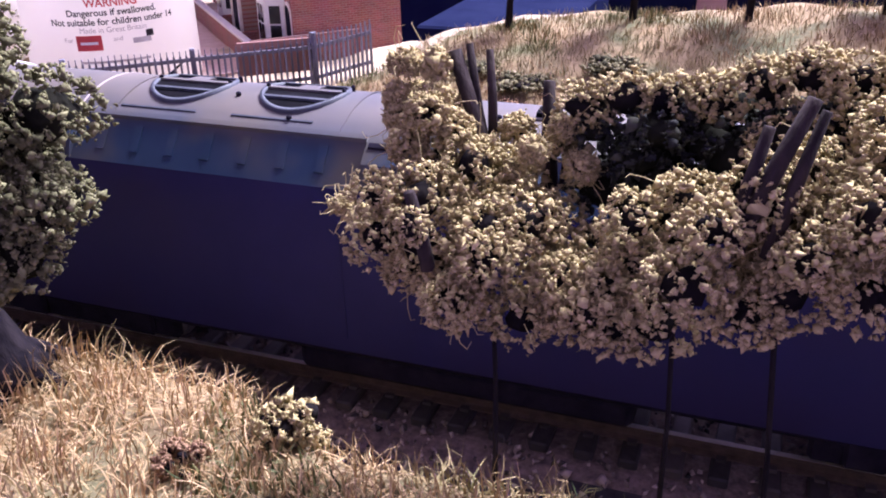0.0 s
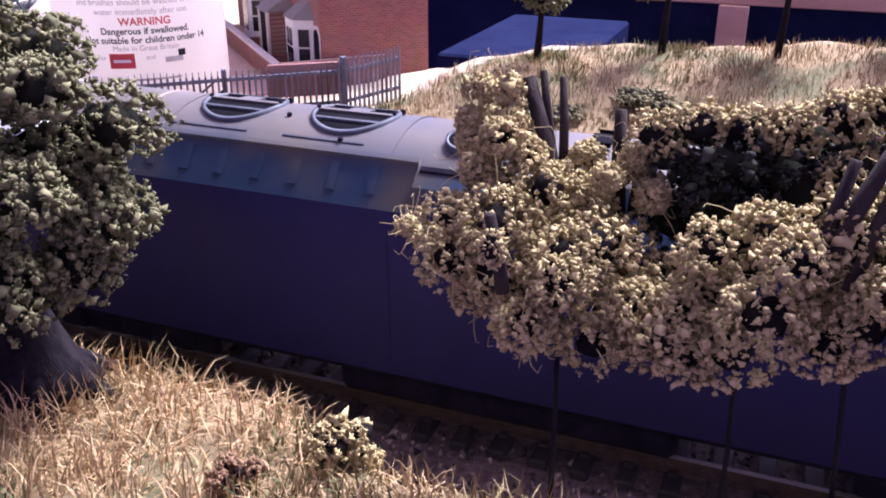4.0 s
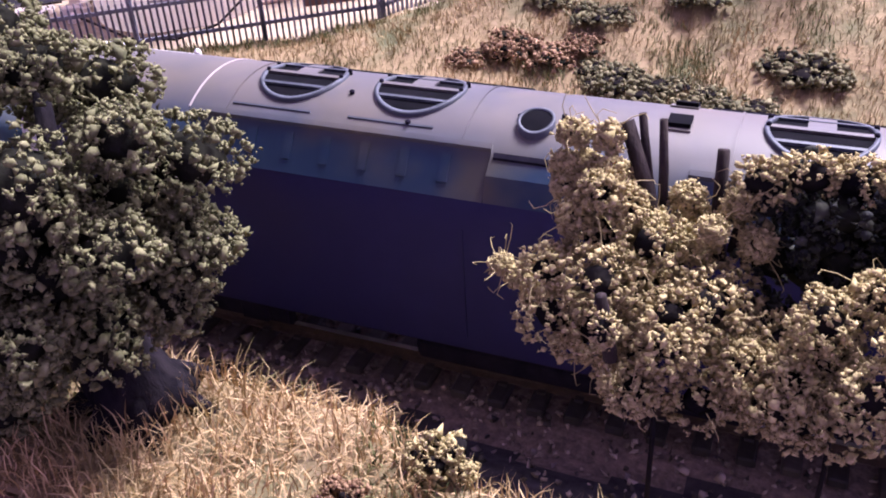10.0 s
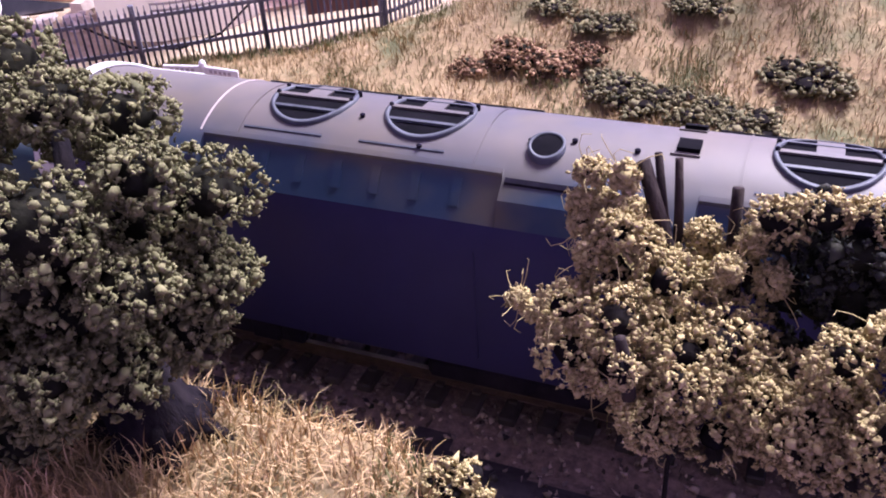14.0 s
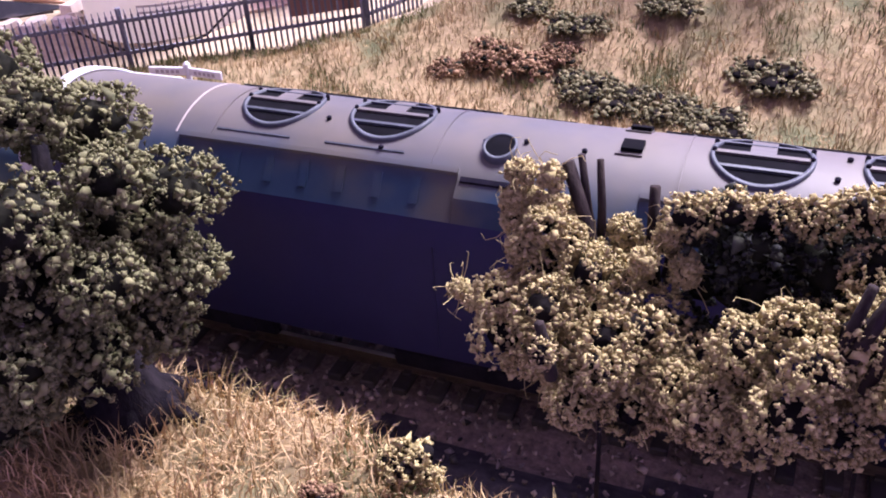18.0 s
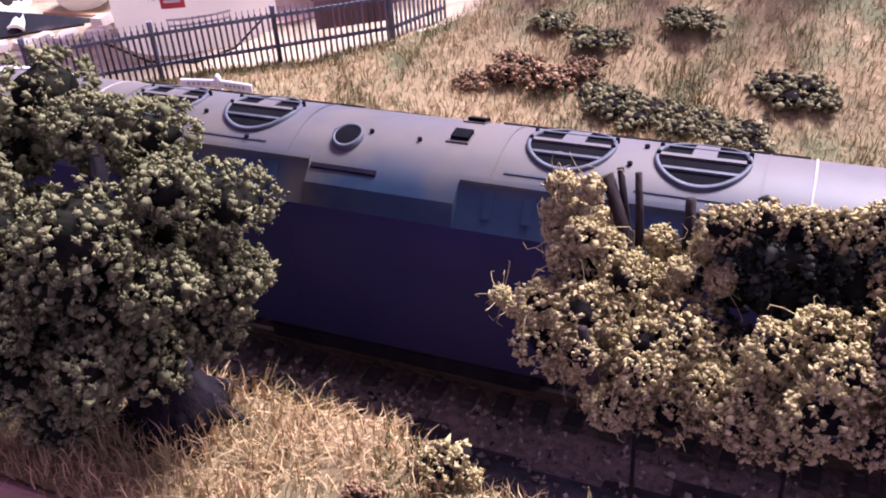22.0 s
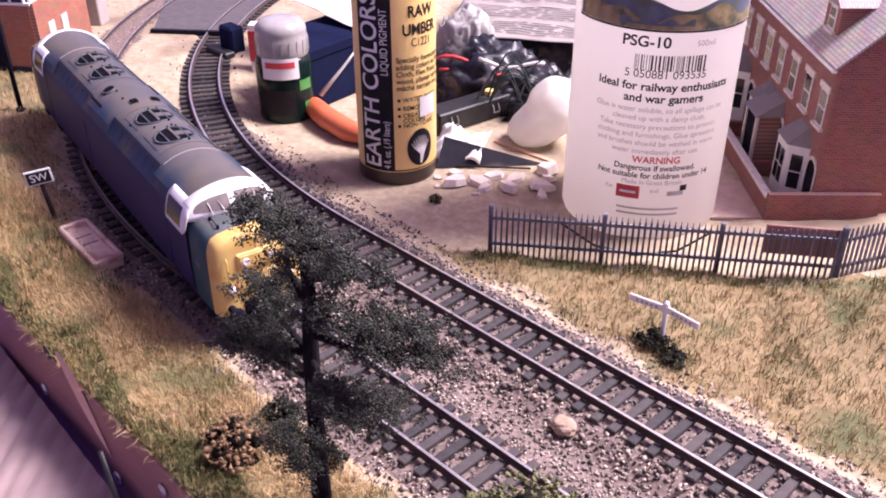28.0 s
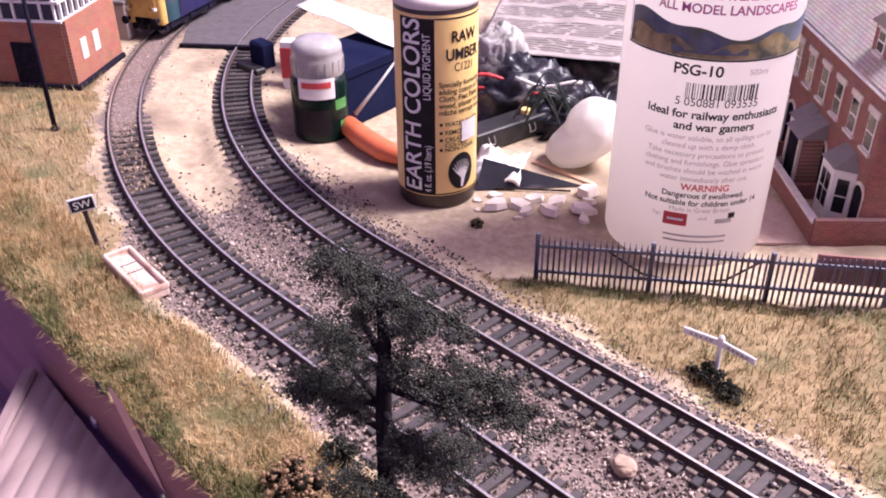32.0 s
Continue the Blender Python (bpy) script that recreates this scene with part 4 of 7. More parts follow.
def thread_bits(parent, clumps, n, seed):
    """Loose fibres that stick out of the foam."""
    rng = random.Random(seed)
    pieces = []
    for _ in range(n):
        x, y, z, rx, ry, rz = rng.choice(clumps)
        d = Vector((rng.gauss(0, 1), rng.gauss(0, 1), rng.gauss(0, 1))).normalized()
        p = Vector((x, y, z)) + Vector((d.x * rx, d.y * ry, d.z * rz))
        bend = Vector((rng.gauss(0, 1), rng.gauss(0, 1), rng.gauss(0, 1))).normalized() * 0.0011
        pieces.append(tube([p, p + d * 0.0016 + bend * 0.5, p + d * 0.0022 + bend * 1.4, p + d * 0.0014 + bend * 2.3], [0.00005, 0.00005, 0.00004, 0.00003], 4))
    v, f = joined(pieces)
    return tagged(obj("loose_fibre", v, f, OLIVE, parent), kind="stuff")


def bushes():
    bush = empty("scrub_bush", "straw-coloured foam scrub bush with bare upright stems", "bush", group="scrub bushes on the bank")
    lobes = [(-0.0230, 0.0935, 0.0535, 0.0078, 0.0075, 0.0075), (-0.0165, 0.0905, 0.0500, 0.0072, 0.0070, 0.0065)]
    tufts = sub_clumps(lobes, random.Random(3), 13, 0.0024, 0.0038, 0.9)
    top = [(-0.0270, 0.0970, 0.0635, 0.0034, 0.003, 0.0030), (-0.0150, 0.0990, 0.0600, 0.0052, 0.0035, 0.0030)]
    tufts += sub_clumps(top, random.Random(4), 8, 0.0012, 0.0021, 1.0)
    tufts += [(-0.0345, 0.0950, 0.0520, 0.0014, 0.0014, 0.0011), (-0.0370, 0.0955, 0.0530, 0.0011, 0.0010, 0.0009), (-0.0325, 0.0945, 0.0498, 0.0016, 0.0015, 0.0015), (-0.0298, 0.0985, 0.0690, 0.0015, 0.0013, 0.0014), (-0.0262, 0.0985, 0.0690, 0.0013, 0.0012, 0.0016), (-0.0305, 0.0980, 0.0655, 0.0014, 0.0012, 0.0013)]
    crumbs("foliage", tufts, 158, 0.00020, 0.00052, 6, 0.00014, OLIVE, OLIVESHADE, bush, 21, "crumbly straw-coloured foam foliage", 0.52, (), -0.42)
    thread_bits(bush, tufts, 220, 5)
    stem([(-0.0200, 0.0972, 0.058), (-0.0222, 0.0985, 0.064), (-0.0246, 0.1000, 0.0704)], 0.00110, bush, 1)
    stem([(-0.0205, 0.0990, 0.058), (-0.0220, 0.1000, 0.064), (-0.0233, 0.1010, 0.0710)], 0.00065, bush, 2)
    stem([(-0.0200, 0.0990, 0.058), (-0.0206, 0.1005, 0.065), (-0.0212, 0.1015, 0.0704)], 0.00060, bush, 3)
    stem([(-0.0140, 0.1010, 0.054), (-0.0148, 0.1020, 0.061), (-0.0150, 0.1030, 0.0670)], 0.00095, bush, 4)
    stem([(-0.0125, 0.1010, 0.056), (-0.0122, 0.1020, 0.061), (-0.0120, 0.1030, 0.0655)], 0.00070, bush, 5)
    stem([(-0.0215, 0.0825, 0.0535), (-0.0216, 0.0815, 0.0575), (-0.0224, 0.0810, 0.0618)], 0.0008, bush, 6)
    v, f = tube([(-0.0180, 0.0930, gz(-0.018, 0.093) - 0.001), (-0.0182, 0.0940, 0.034), (-0.0190, 0.0950, 0.050)], [0.0004, 0.0003, 0.0003], 7)
    obj("stalk", v, f, BARK, bush)
    foliage("knob", [(-0.0216, 0.0795, 0.0590, 0.0013, 0.0013, 0.0018)], 9e6, 0.00026, OLIVE, OLIVESHADE, bush, 22)
    # the hollow between the two bushes: a shrub whose near-black foam carries its shade
    hedge = empty("dark_shrub", "shrub in the hollow between pale bushes, shade put into its near-black foam", "bush")
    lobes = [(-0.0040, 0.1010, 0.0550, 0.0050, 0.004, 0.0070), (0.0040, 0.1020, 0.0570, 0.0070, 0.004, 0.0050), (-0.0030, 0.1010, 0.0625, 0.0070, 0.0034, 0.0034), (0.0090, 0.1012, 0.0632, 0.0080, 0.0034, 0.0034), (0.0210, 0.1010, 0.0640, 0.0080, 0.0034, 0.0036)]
    crumbs("foliage", sub_clumps(lobes, random.Random(8), 9, 0.0024, 0.0036), 40, 0.0003, 0.0008, 8, 0.00020, DARKFOAM, FOAMSHADE, hedge, 23)
    tops = [(-0.0105 + 0.0043 * k, 0.1000, 0.0652 + 0.0007 * math.sin(k * 1.7) + 0.00085 * k, 0.0030, 0.0022, 0.0024) for k in range(10)]
    crumbs("leaf_fringe", tops, 150, 0.00020, 0.00052, 6, 0.00014, OLIVE, OLIVESHADE, hedge, 24, "pale straw-coloured leaf tips")
    v, f = tube([(0.001, 0.096, gz(0.001, 0.096) - 0.001), (0.001, 0.0985, 0.030), (0.000, 0.101, 0.052)], [0.0004, 0.0003, 0.0003], 7)
    obj("stalk", v, f, BARK, hedge)
    bush = empty("scrub_bush", "broad straw-coloured foam bush with thick dark stems", "bush", group="scrub bushes on the bank")
    lobes = [(0.0050, 0.0880, 0.0555, 0.0072, 0.0055, 0.0068), (-0.0045, 0.0885, 0.0505, 0.0040, 0.0040, 0.0026), (0.0160, 0.0880, 0.0590, 0.0080, 0.0060, 0.0062), (0.0160, 0.0970, 0.0620, 0.0085, 0.0040, 0.0045), (0.0270, 0.0920, 0.0640, 0.0090, 0.0065, 0.0080)]
    tufts = sub_clumps(lobes, random.Random(13), 13, 0.0024, 0.0040, 0.9)
    crumbs("foliage", tufts, 158, 0.00020, 0.00052, 6, 0.00014, OLIVE, OLIVESHADE, bush, 25, "crumbly straw-coloured foam foliage", 0.52, (), -0.42)
    thread_bits(bush, tufts, 130, 6)
    stem([(0.0062, 0.0845, 0.0585), (0.0085, 0.0855, 0.0650), (0.0110, 0.0865, 0.0716)], 0.00095, bush, 10)
    stem([(0.0090, 0.0845, 0.0580), (0.0103, 0.0858, 0.0640), (0.0120, 0.0870, 0.0705)], 0.00075, bush, 11)
    stem([(0.0055, 0.0845, 0.0590), (0.0066, 0.0855, 0.0635), (0.0078, 0.0865, 0.0690)], 0.0008, bush, 12)
    v, f = tube([(0.0130, 0.0930, gz(0.013, 0.093) - 0.001), (0.0120, 0.0930, 0.030), (0.0105, 0.0920, 0.050)], [0.0004, 0.0003, 0.0003], 7)
    obj("stalk", v, f, BARK, bush)


def pine():
    tree = empty("pine_tree", "wind-bent model pine with dark sparse needle pads", "tree")
    rng = random.Random(17)
    bx, by = -0.2125, 0.1010
    bz = gz(bx, by) - 0.001
    pts = [(bx, by, bz), (bx - 0.0002, by, bz + 0.014), (bx - 0.0008, by + 0.0004, bz + 0.034), (bx - 0.0002, by + 0.0008, bz + 0.056), (bx + 0.0008, by + 0.0014, bz + 0.076), (bx - 0.001, by + 0.0015, bz + 0.096)]
    v, f = tube(pts, [0.0028, 0.0024, 0.0022, 0.0020, 0.0016, 0.0007], 10, 0.22, rng)
    obj("trunk", v, f, BARK, tree, "slender dark knobbly trunk", True)
    pads = []
    limbs = [(0.038, (0.018, 0.010, 0.004), 3), (0.070, (0.028, 0.008, 0.003), 4), (0.064, (0.034, 0.004, 0.008), 4), (0.066, (0.012, -0.002, 0.010), 2), (0.049, (-0.022, -0.006, 0.004), 4), (0.057, (-0.028, 0.004, 0.006), 4),
             (0.058, (-0.016, -0.012, 0.002), 3), (0.074, (-0.012, 0.004, 0.012), 3), (0.080, (0.012, 0.006, 0.004), 3), (0.088, (-0.008, -0.006, 0.008), 3), (0.034, (0.008, -0.010, -0.004), 2),
             (0.030, (-0.012, -0.004, -0.006), 2), (0.090, (0.010, -0.002, 0.004), 2), (0.056, (0.020, -0.006, -0.002), 3)]
    for h, d, n in limbs:
        p0 = Vector((bx, by + 0.0006, bz + h))
        p1 = p0 + Vector(d)
        mid = p0.lerp(p1, 0.5) + Vector((rng.uniform(-0.002, 0.002), rng.uniform(-0.002, 0.002), -0.0015))
        v, f = tube([p0, mid, p1], [0.0011, 0.0008, 0.0004], 7, 0.15, rng)
        obj("branch", v, f, BARK, tree, smooth=True)
        for k in range(n):
            q = p0.lerp(p1, 0.55 + 0.55 * k / max(1, n - 1))
            pads.append((q.x + rng.uniform(-0.003, 0.003), q.y + rng.uniform(-0.003, 0.003), q.z + rng.uniform(0, 0.003), rng.uniform(0.0045, 0.0075), rng.uniform(0.004, 0.006), rng.uniform(0.0022, 0.0038)))
    rngn = np.random.default_rng(18)
    p = []
    for x, y, z, rx, ry, rz in pads:
        for _ in range(20):
            c = np.array((x, y, z)) + np.array((rx, ry, rz)) * rngn.normal(size=3) * 0.58
            p.append(c + rngn.normal(size=(70, 3)) * np.array((0.0011, 0.0011, 0.0007)))
    p = np.concatenate(p)
    v, f = flakes(p, rngn.uniform(0.00018, 0.00050, len(p)), rngn, 0.6, TETRA_V, TETRA_F)
    obj("needles", v, f, PINEFOAM, tree, "dark grey-green needle pads")


def low_shrub(name, x, y, r, material, core, seed, label, size=0.0007, lift=0.4, flat=1.0):
    z = gz(x, max(y, 0.0790))
    root = empty(name, label, "shrub")
    rng = random.Random(seed)
    lobes = [(x, y, z + r * lift, r * 0.7, r * 0.6, r * 0.55 * flat)]
    tufts = sub_clumps(lobes, rng, 9, r * 0.30, r * 0.48, 0.8 * flat)
    crumbs("foliage", tufts, 32, r * 0.05, r * 0.12, 6, size * 0.36, material, core, root, seed)
    v, f = tube([(x, y, z - 0.001), (x + r * 0.1, y, z + r * 0.5 * flat * min(1, lift * 2.5))], [r * 0.12, r * 0.08], 7)
    obj("stalk", v, f, TWIG, root)


broad_tree()
bushes()
pine()
low_shrub("small_shrub", -0.0440, 0.0905, 0.0046, OLIVE, OLIVESHADE, 31, "small straw-coloured foam shrub at the bank's edge", 0.0006)
low_shrub("small_shrub", -0.0540, 0.0805, 0.0030, RUSTFOAM, OLIVESHADE, 32, "brownish foam shrub in the dry grass", 0.0006)
low_shrub("small_shrub", -0.2500, 0.0950, 0.0100, RUSTFOAM, FOAMSHADE, 33, "rusty brown foam shrub beside the pine", 0.0008)
low_shrub("small_shrub", -0.1880, 0.1020, 0.0085, RUSTFOAM, FOAMSHADE, 34, "brown foam shrub between pine and broadleaf tree", 0.0008)
low_shrub("dark_weed", -0.2540, 0.1165, 0.0065, DARKFOAM, FOAMSHADE, 35, "dark green weed tuft beside the ballast", 0.0007)
low_shrub("dark_weed", -0.2260, 0.1150, 0.0045, DARKFOAM, FOAMSHADE, 36, "low dark green weed tuft by the track", 0.0006)
low_shrub("small_shrub", 0.0200, 0.0830, 0.0050, OLIVE, OLIVESHADE, 37, "small straw-coloured foam shrub low on the bank", 0.0006)
low_shrub("dark_weed", -0.1975, 0.2420, 0.0062, DARKFOAM, FOAMSHADE, 38, "dark green weeds round the foot of the signpost", 0.0006, 0.15)
low_shrub("dark_weed", -0.1865, 0.2390, 0.0055, DARKFOAM, FOAMSHADE, 39, "dark green weeds beside the white signpost", 0.0006, 0.15)
low_shrub("dark_weed", -0.3352, 0.2623, 0.0030, WEED, FOAMSHADE, 40, "tiny green weed on the bare sand", 0.0005)
for k, (x, y, r) in enumerate(((-0.105, 0.300, 0.011), (-0.092, 0.296, 0.010), (-0.118, 0.292, 0.008), (-0.080, 0.302, 0.008))):
    low_shrub("heather_clump", x, y, r, RUSTFOAM, FOAMSHADE, 50 + k, "rusty brown heather clump on the dry hillside", 0.0008, 0.1, 0.5)
for k, (x, y, r) in enumerate(((-0.068, 0.290, 0.010), (-0.055, 0.284, 0.011), (-0.040, 0.280, 0.010), (-0.025, 0.276, 0.011), (-0.078, 0.318, 0.009), (-0.048, 0.330, 0.009), (-0.098, 0.330, 0.008), (-0.010, 0.300, 0.012))):
    low_shrub("hill_weed", x, y, r * 1.25, WEED, OLIVESHADE, 60 + k, "grey-green weed patch on the hillside", 0.0008, 0.05, 0.28)


def hill_tree(x, y, h, seed):
    z = gz(x, y) - 0.001
    tree = empty("young_tree", "thin dark model tree on the hill's crest", "tree", group="trees on the crest")
    rng = random.Random(seed)
    v, f = tube([(x, y, z), (x + 0.001, y, z + h * 0.4), (x, y, z + h * 0.85)], [0.0016, 0.0012, 0.0006], 8, 0.15, rng)
    obj("trunk", v, f, BARK, tree, smooth=True)
    pads = [(x + rng.uniform(-0.009, 0.009), y + rng.uniform(-0.007, 0.007), z + h * rng.uniform(0.45, 1.0), 0.006, 0.006, 0.005) for _ in range(9)]
    rngn = np.random.default_rng(seed)
    p = clump_points(pads, 6e5, rngn, 0.6)
    v, f = flakes(p, rngn.uniform(0.0005, 0.0011, len(p)), rngn, 0.6)
    obj("crown", v, f, FOAM, tree)
    for _ in range(4):
        a = rng.uniform(0, 6.28)
        v, f = tube([(x, y, z + h * 0.4), (x + 0.007 * math.cos(a), y + 0.006 * math.sin(a), z + h * 0.62)], [0.0008, 0.0004], 6)
        obj("branch", v, f, BARK, tree)


for x, y, h, s in ((-0.098, 0.365, 0.050, 71), (-0.049, 0.368, 0.055, 72), (-0.006, 0.366, 0.055, 73), (0.040, 0.37, 0.05, 74)):
    hill_tree(x, y, h, s)


# ---- line-side things ----
def whistle_board():
    x, y = -0.4370, 0.1212
    z = gz(x, y)
    root = empty("whistle_board", "small black and white line-side board on a brown post", "sign", pose(x, y, z, 0, 0, 38))
    root.matrix_basis = pose(x, y, z, 0, -6, 66)
    v, f = tube([(0, 0, -0.001), (0, 0, 0.0235)], [0.0011, 0.0010], 8, 0.1)
    obj("post", v, f, TWIG, root)
    part("board", boxbm((-0.0056, -0.0016, 0.0185), (0.0056, -0.0008, 0.0253), 0.0001), WHITE, root, "white-edged board")
    part("panel", boxbm((-0.0049, -0.0019, 0.0192), (0.0049, -0.0015, 0.0246)), INK, root, "black panel")
    flat_text("SW", 0.0050, WHITEINK, root, pose(0, -0.0020, 0.0203, 90), "lettering")


def flat_text(body, size, material, parent, m, name="lettering", align="CENTER", squeeze=1.0, bold=0.0):
    cu = bpy.data.curves.new("text", "FONT")
    cu.body, cu.size, cu.align_x, cu.offset = body, size, align, bold * size
    tmp = bpy.data.objects.new("text", cu)
    scene.collection.objects.link(tmp)
    bpy.context.view_layer.update()
    me = bpy.data.meshes.new_from_object(tmp.evaluated_get(bpy.context.evaluated_depsgraph_get()))
    bpy.data.objects.remove(tmp)
    me.materials.clear()
    me.materials.append(material)
    if squeeze != 1.0:
        me.transform(Matrix.Diagonal((squeeze, 1, 1, 1)))
    ob = new(name, me)
    ob.parent = parent
    ob.matrix_basis = m
    return ob


def signpost():
    x, y = -0.1965, 0.2470
    z = gz(x, y)
    root = empty("signpost", "white two-armed road signpost in the grass", "signpost", pose(x, y, z))
    v, f = turned([(0.0010, -0.002), (0.0010, 0.0145), (0.0013, 0.0147), (0.0011, 0.0160), (0.0004, 0.0168)], 12)
    obj("post", v, f, WHITE, root, smooth=False)
    for turn, tilt, s in ((10, 0, -1), (-4, 0, 1)):
        arm = part("arm", boxbm((0.0, -0.0005, 0.0118), (0.0145, 0.0005, 0.0148), 0.0003), WHITE, root, "white finger arm")
        arm.matrix_basis = pose(0, 0, 0, 0, 0, turn + (180 if s < 0 else 0))
        for k in range(5):
            u = 0.0030 + k * 0.0019
            part("writing", boxbm((u, -0.00062, 0.0127), (u + 0.0012, 0.00062, 0.0138)), GREYINK, arm, "small dark writing")


def pink_casting():
    z = gz(-0.39, 0.118)
    root = empty("plaster_trough", "pinkish cast plaster trough lying beside the track", "trough", pose(-0.3978, 0.1202, z, 0, 2, -3))
    part("base", boxbm((-0.0185, -0.0062, -0.001), (0.0185, 0.0062, 0.0032), 0.0010, seg=2), PINKSTONE, root)
    for y in (-0.0056, 0.0056):
        part("side_wall", boxbm((-0.0185, y - 0.0009, 0.0028), (0.0185, y + 0.0009, 0.0052), 0.0005), PINKSTONE, root)
    for x in (-0.0179, 0.0179):
        part("end_wall", boxbm((x - 0.0009, -0.0062, 0.0028), (x + 0.0009, 0.0062, 0.0054), 0.0005), PINKSTONE, root)
    for x in (-0.008, -0.001):
        part("crack", boxbm((x, -0.0035, 0.0031), (x + 0.0006, 0.0035, 0.00335)), BLACK, root, "dark crack")


def pebble(name, x, y, r, material, label, seed):
    rng = np.random.default_rng(seed)
    bm = bmesh.new()
    bmesh.ops.create_icosphere(bm, subdivisions=3, radius=1)
    for v in bm.verts:
        q = 1 + 0.22 * noise.noise(v.co * 1.6 + Vector((seed, 0, 0))) + 0.10 * noise.noise(v.co * 4)
        v.co = Vector((v.co.x * r * q, v.co.y * r * 0.8 * q, v.co.z * r * 0.55 * q))
    ob = tagged(part(name, bm, material, None), label, "stone")
    ob.matrix_basis = pose(x, y, gz(x, y) + r * 0.42)


whistle_board()
signpost()
pink_casting()
pebble("pale_stone", -0.1898, 0.1812, 0.0046, SANDSTONE, "pale yellowish stone lying on the ballast between tracks", 3)
pebble("pale_stone", -0.1460, 0.1620, 0.0030, PLASTER, "small pale stone lying on the ballast", 5)


# ---- tracks ----
def railway_track(k, label):
    root = empty("railway_track", label, "track", group="two parallel tracks")
    steps = [on_track(k, -0.42 + i * 0.0105) for i in range(146)]
    for s in (-1, 1):
        prof = [(-0.0011, -0.0026), (0.0011, -0.0026), (0.0011, -0.0023), (0.0003, -0.0019), (0.0003, -0.0008), (0.00055, -0.0006), (0.00055, -0.0001), (-0.00055, -0.0001), (-0.00055, -0.0006), (-0.0003, -0.0008), (-0.0003, -0.0019), (-0.0011, -0.0023)]
        v, f, tv, tf = [], [], [], []
        for p, d in steps:
            nrm = Vector((-d.y, d.x, 0)) * s
            c = p + nrm * 0.0088
            v += [c + nrm * a + Vector((0, 0, z)) for a, z in prof]
            tv += [c - nrm * 0.0005, c + nrm * 0.0005, c + nrm * 0.0005 - Vector((0, 0, 0.0002)), c - nrm * 0.0005 - Vector((0, 0, 0.0002))]
        n = len(prof)
        for i in range(len(steps) - 1):
            f += [(i * n + q, i * n + (q + 1) % n, (i + 1) * n + (q + 1) % n, (i + 1) * n + q) for q in range(n)]
            tf += [(i * 4 + q, i * 4 + (q + 1) % 4, (i + 1) * 4 + (q + 1) % 4, (i + 1) * 4 + q) for q in range(4)]
        rail = obj("rail", v, f, RAIL, root, "rusty-sided steel rail")
        obj("rail_head", tv, tf, RAILTOP, rail, "polished steel rail head")
    bm = boxbm((-0.0016, -0.0150, -0.0046), (0.0016, 0.0150, -0.0027), 0.0003)
    for s in (-1, 1):
        for q in (-1, 1):
            boxbm((-0.0008, s * 0.0088 + q * 0.0013 - 0.0006, -0.0028), (0.0008, s * 0.0088 + q * 0.0013 + 0.0006, -0.0021), 0, bm)
    first = part("sleeper", bm, SLEEPER, root)
    rng = random.Random(k)
    for i in range(178):
        p, d = on_track(k, -0.36 + i * 0.00735)
        ob = first if i == 0 else first.copy()
        if i:
            scene.collection.objects.link(ob)
        ob.matrix_basis = pose(p.x, p.y, rng.uniform(-0.0002, 0.0001), 0, 0, math.degrees(math.atan2(d.y, d.x)) + rng.uniform(-1.2, 1.2))


railway_track(0, "model railway track on dark sleepers along the near bank")
railway_track(1, "model railway track on dark sleepers beside the hill")


def ballast():
    rng = np.random.default_rng(5)
    n = 150000
    x = rng.uniform(-0.78, 0.10, n)
    y = rng.uniform(0.108, 0.42, n)
    d0, d1 = track_distance(0, x, y), track_distance(1, x, y)
    d = np.minimum(d0, d1)
    between = (y > 0.145) & (y < 0.205) & (x > -0.46)
    keep = rng.random(n) < np.where((d < 0.0235) | between, 1.0, np.where(d < 0.034, 0.35, 0.0)) * np.where(x < -0.50, 0.55, 1.0) * np.where(x > -0.07, 0.5, 1.0)
    keep &= ~((d > 0.0072) & (d < 0.0104))
    bare = (x < -0.38) & (d > 0.0150 - 0.0040 * smooth01(-0.44, -0.54, x)) & (rng.random(n) < 0.96 * smooth01(-0.38, -0.47, x))
    keep &= ~bare
    x, y, d = x[keep], y[keep], d[keep]
    z = height(x, y)
    inside = d < 0.0095
    size = rng.uniform(0.00042, 0.00090, len(x)) * np.where(inside, 0.85, 1.0) * np.where(rng.random(len(x)) < 0.07, 1.5, 1.0)
    z = np.where(inside, np.where((track_distance(0, x, y) < 0.0095) & (x < -0.47), -0.0029, -0.0045), z) + size * 0.25 + rng.uniform(0, 0.0004, len(x))
    dark = inside | (rng.random(len(x)) < np.where(x < -0.3, 0.25, 0.10))
    sandy = inside & (track_distance(0, x, y) < 0.0095) & (x < -0.47)
    dark &= ~sandy
    for mask, m, name, label in ((sandy, SANDSTONE, "track_sand", "brown sandy grit that half buries the sleepers"), (~dark & ~sandy, STONE, "ballast", "pinkish grey crushed stone ballast"), (dark, DARKSTONE, "dark_ballast", "dark oily stone ballast inside the tracks")):
        v, f = flakes(np.stack([x, y, z], 1)[mask], size[mask], rng, 0.8)
        tagged(obj(name, v, f, m), label, "ballast", kind="stuff")


ballast()


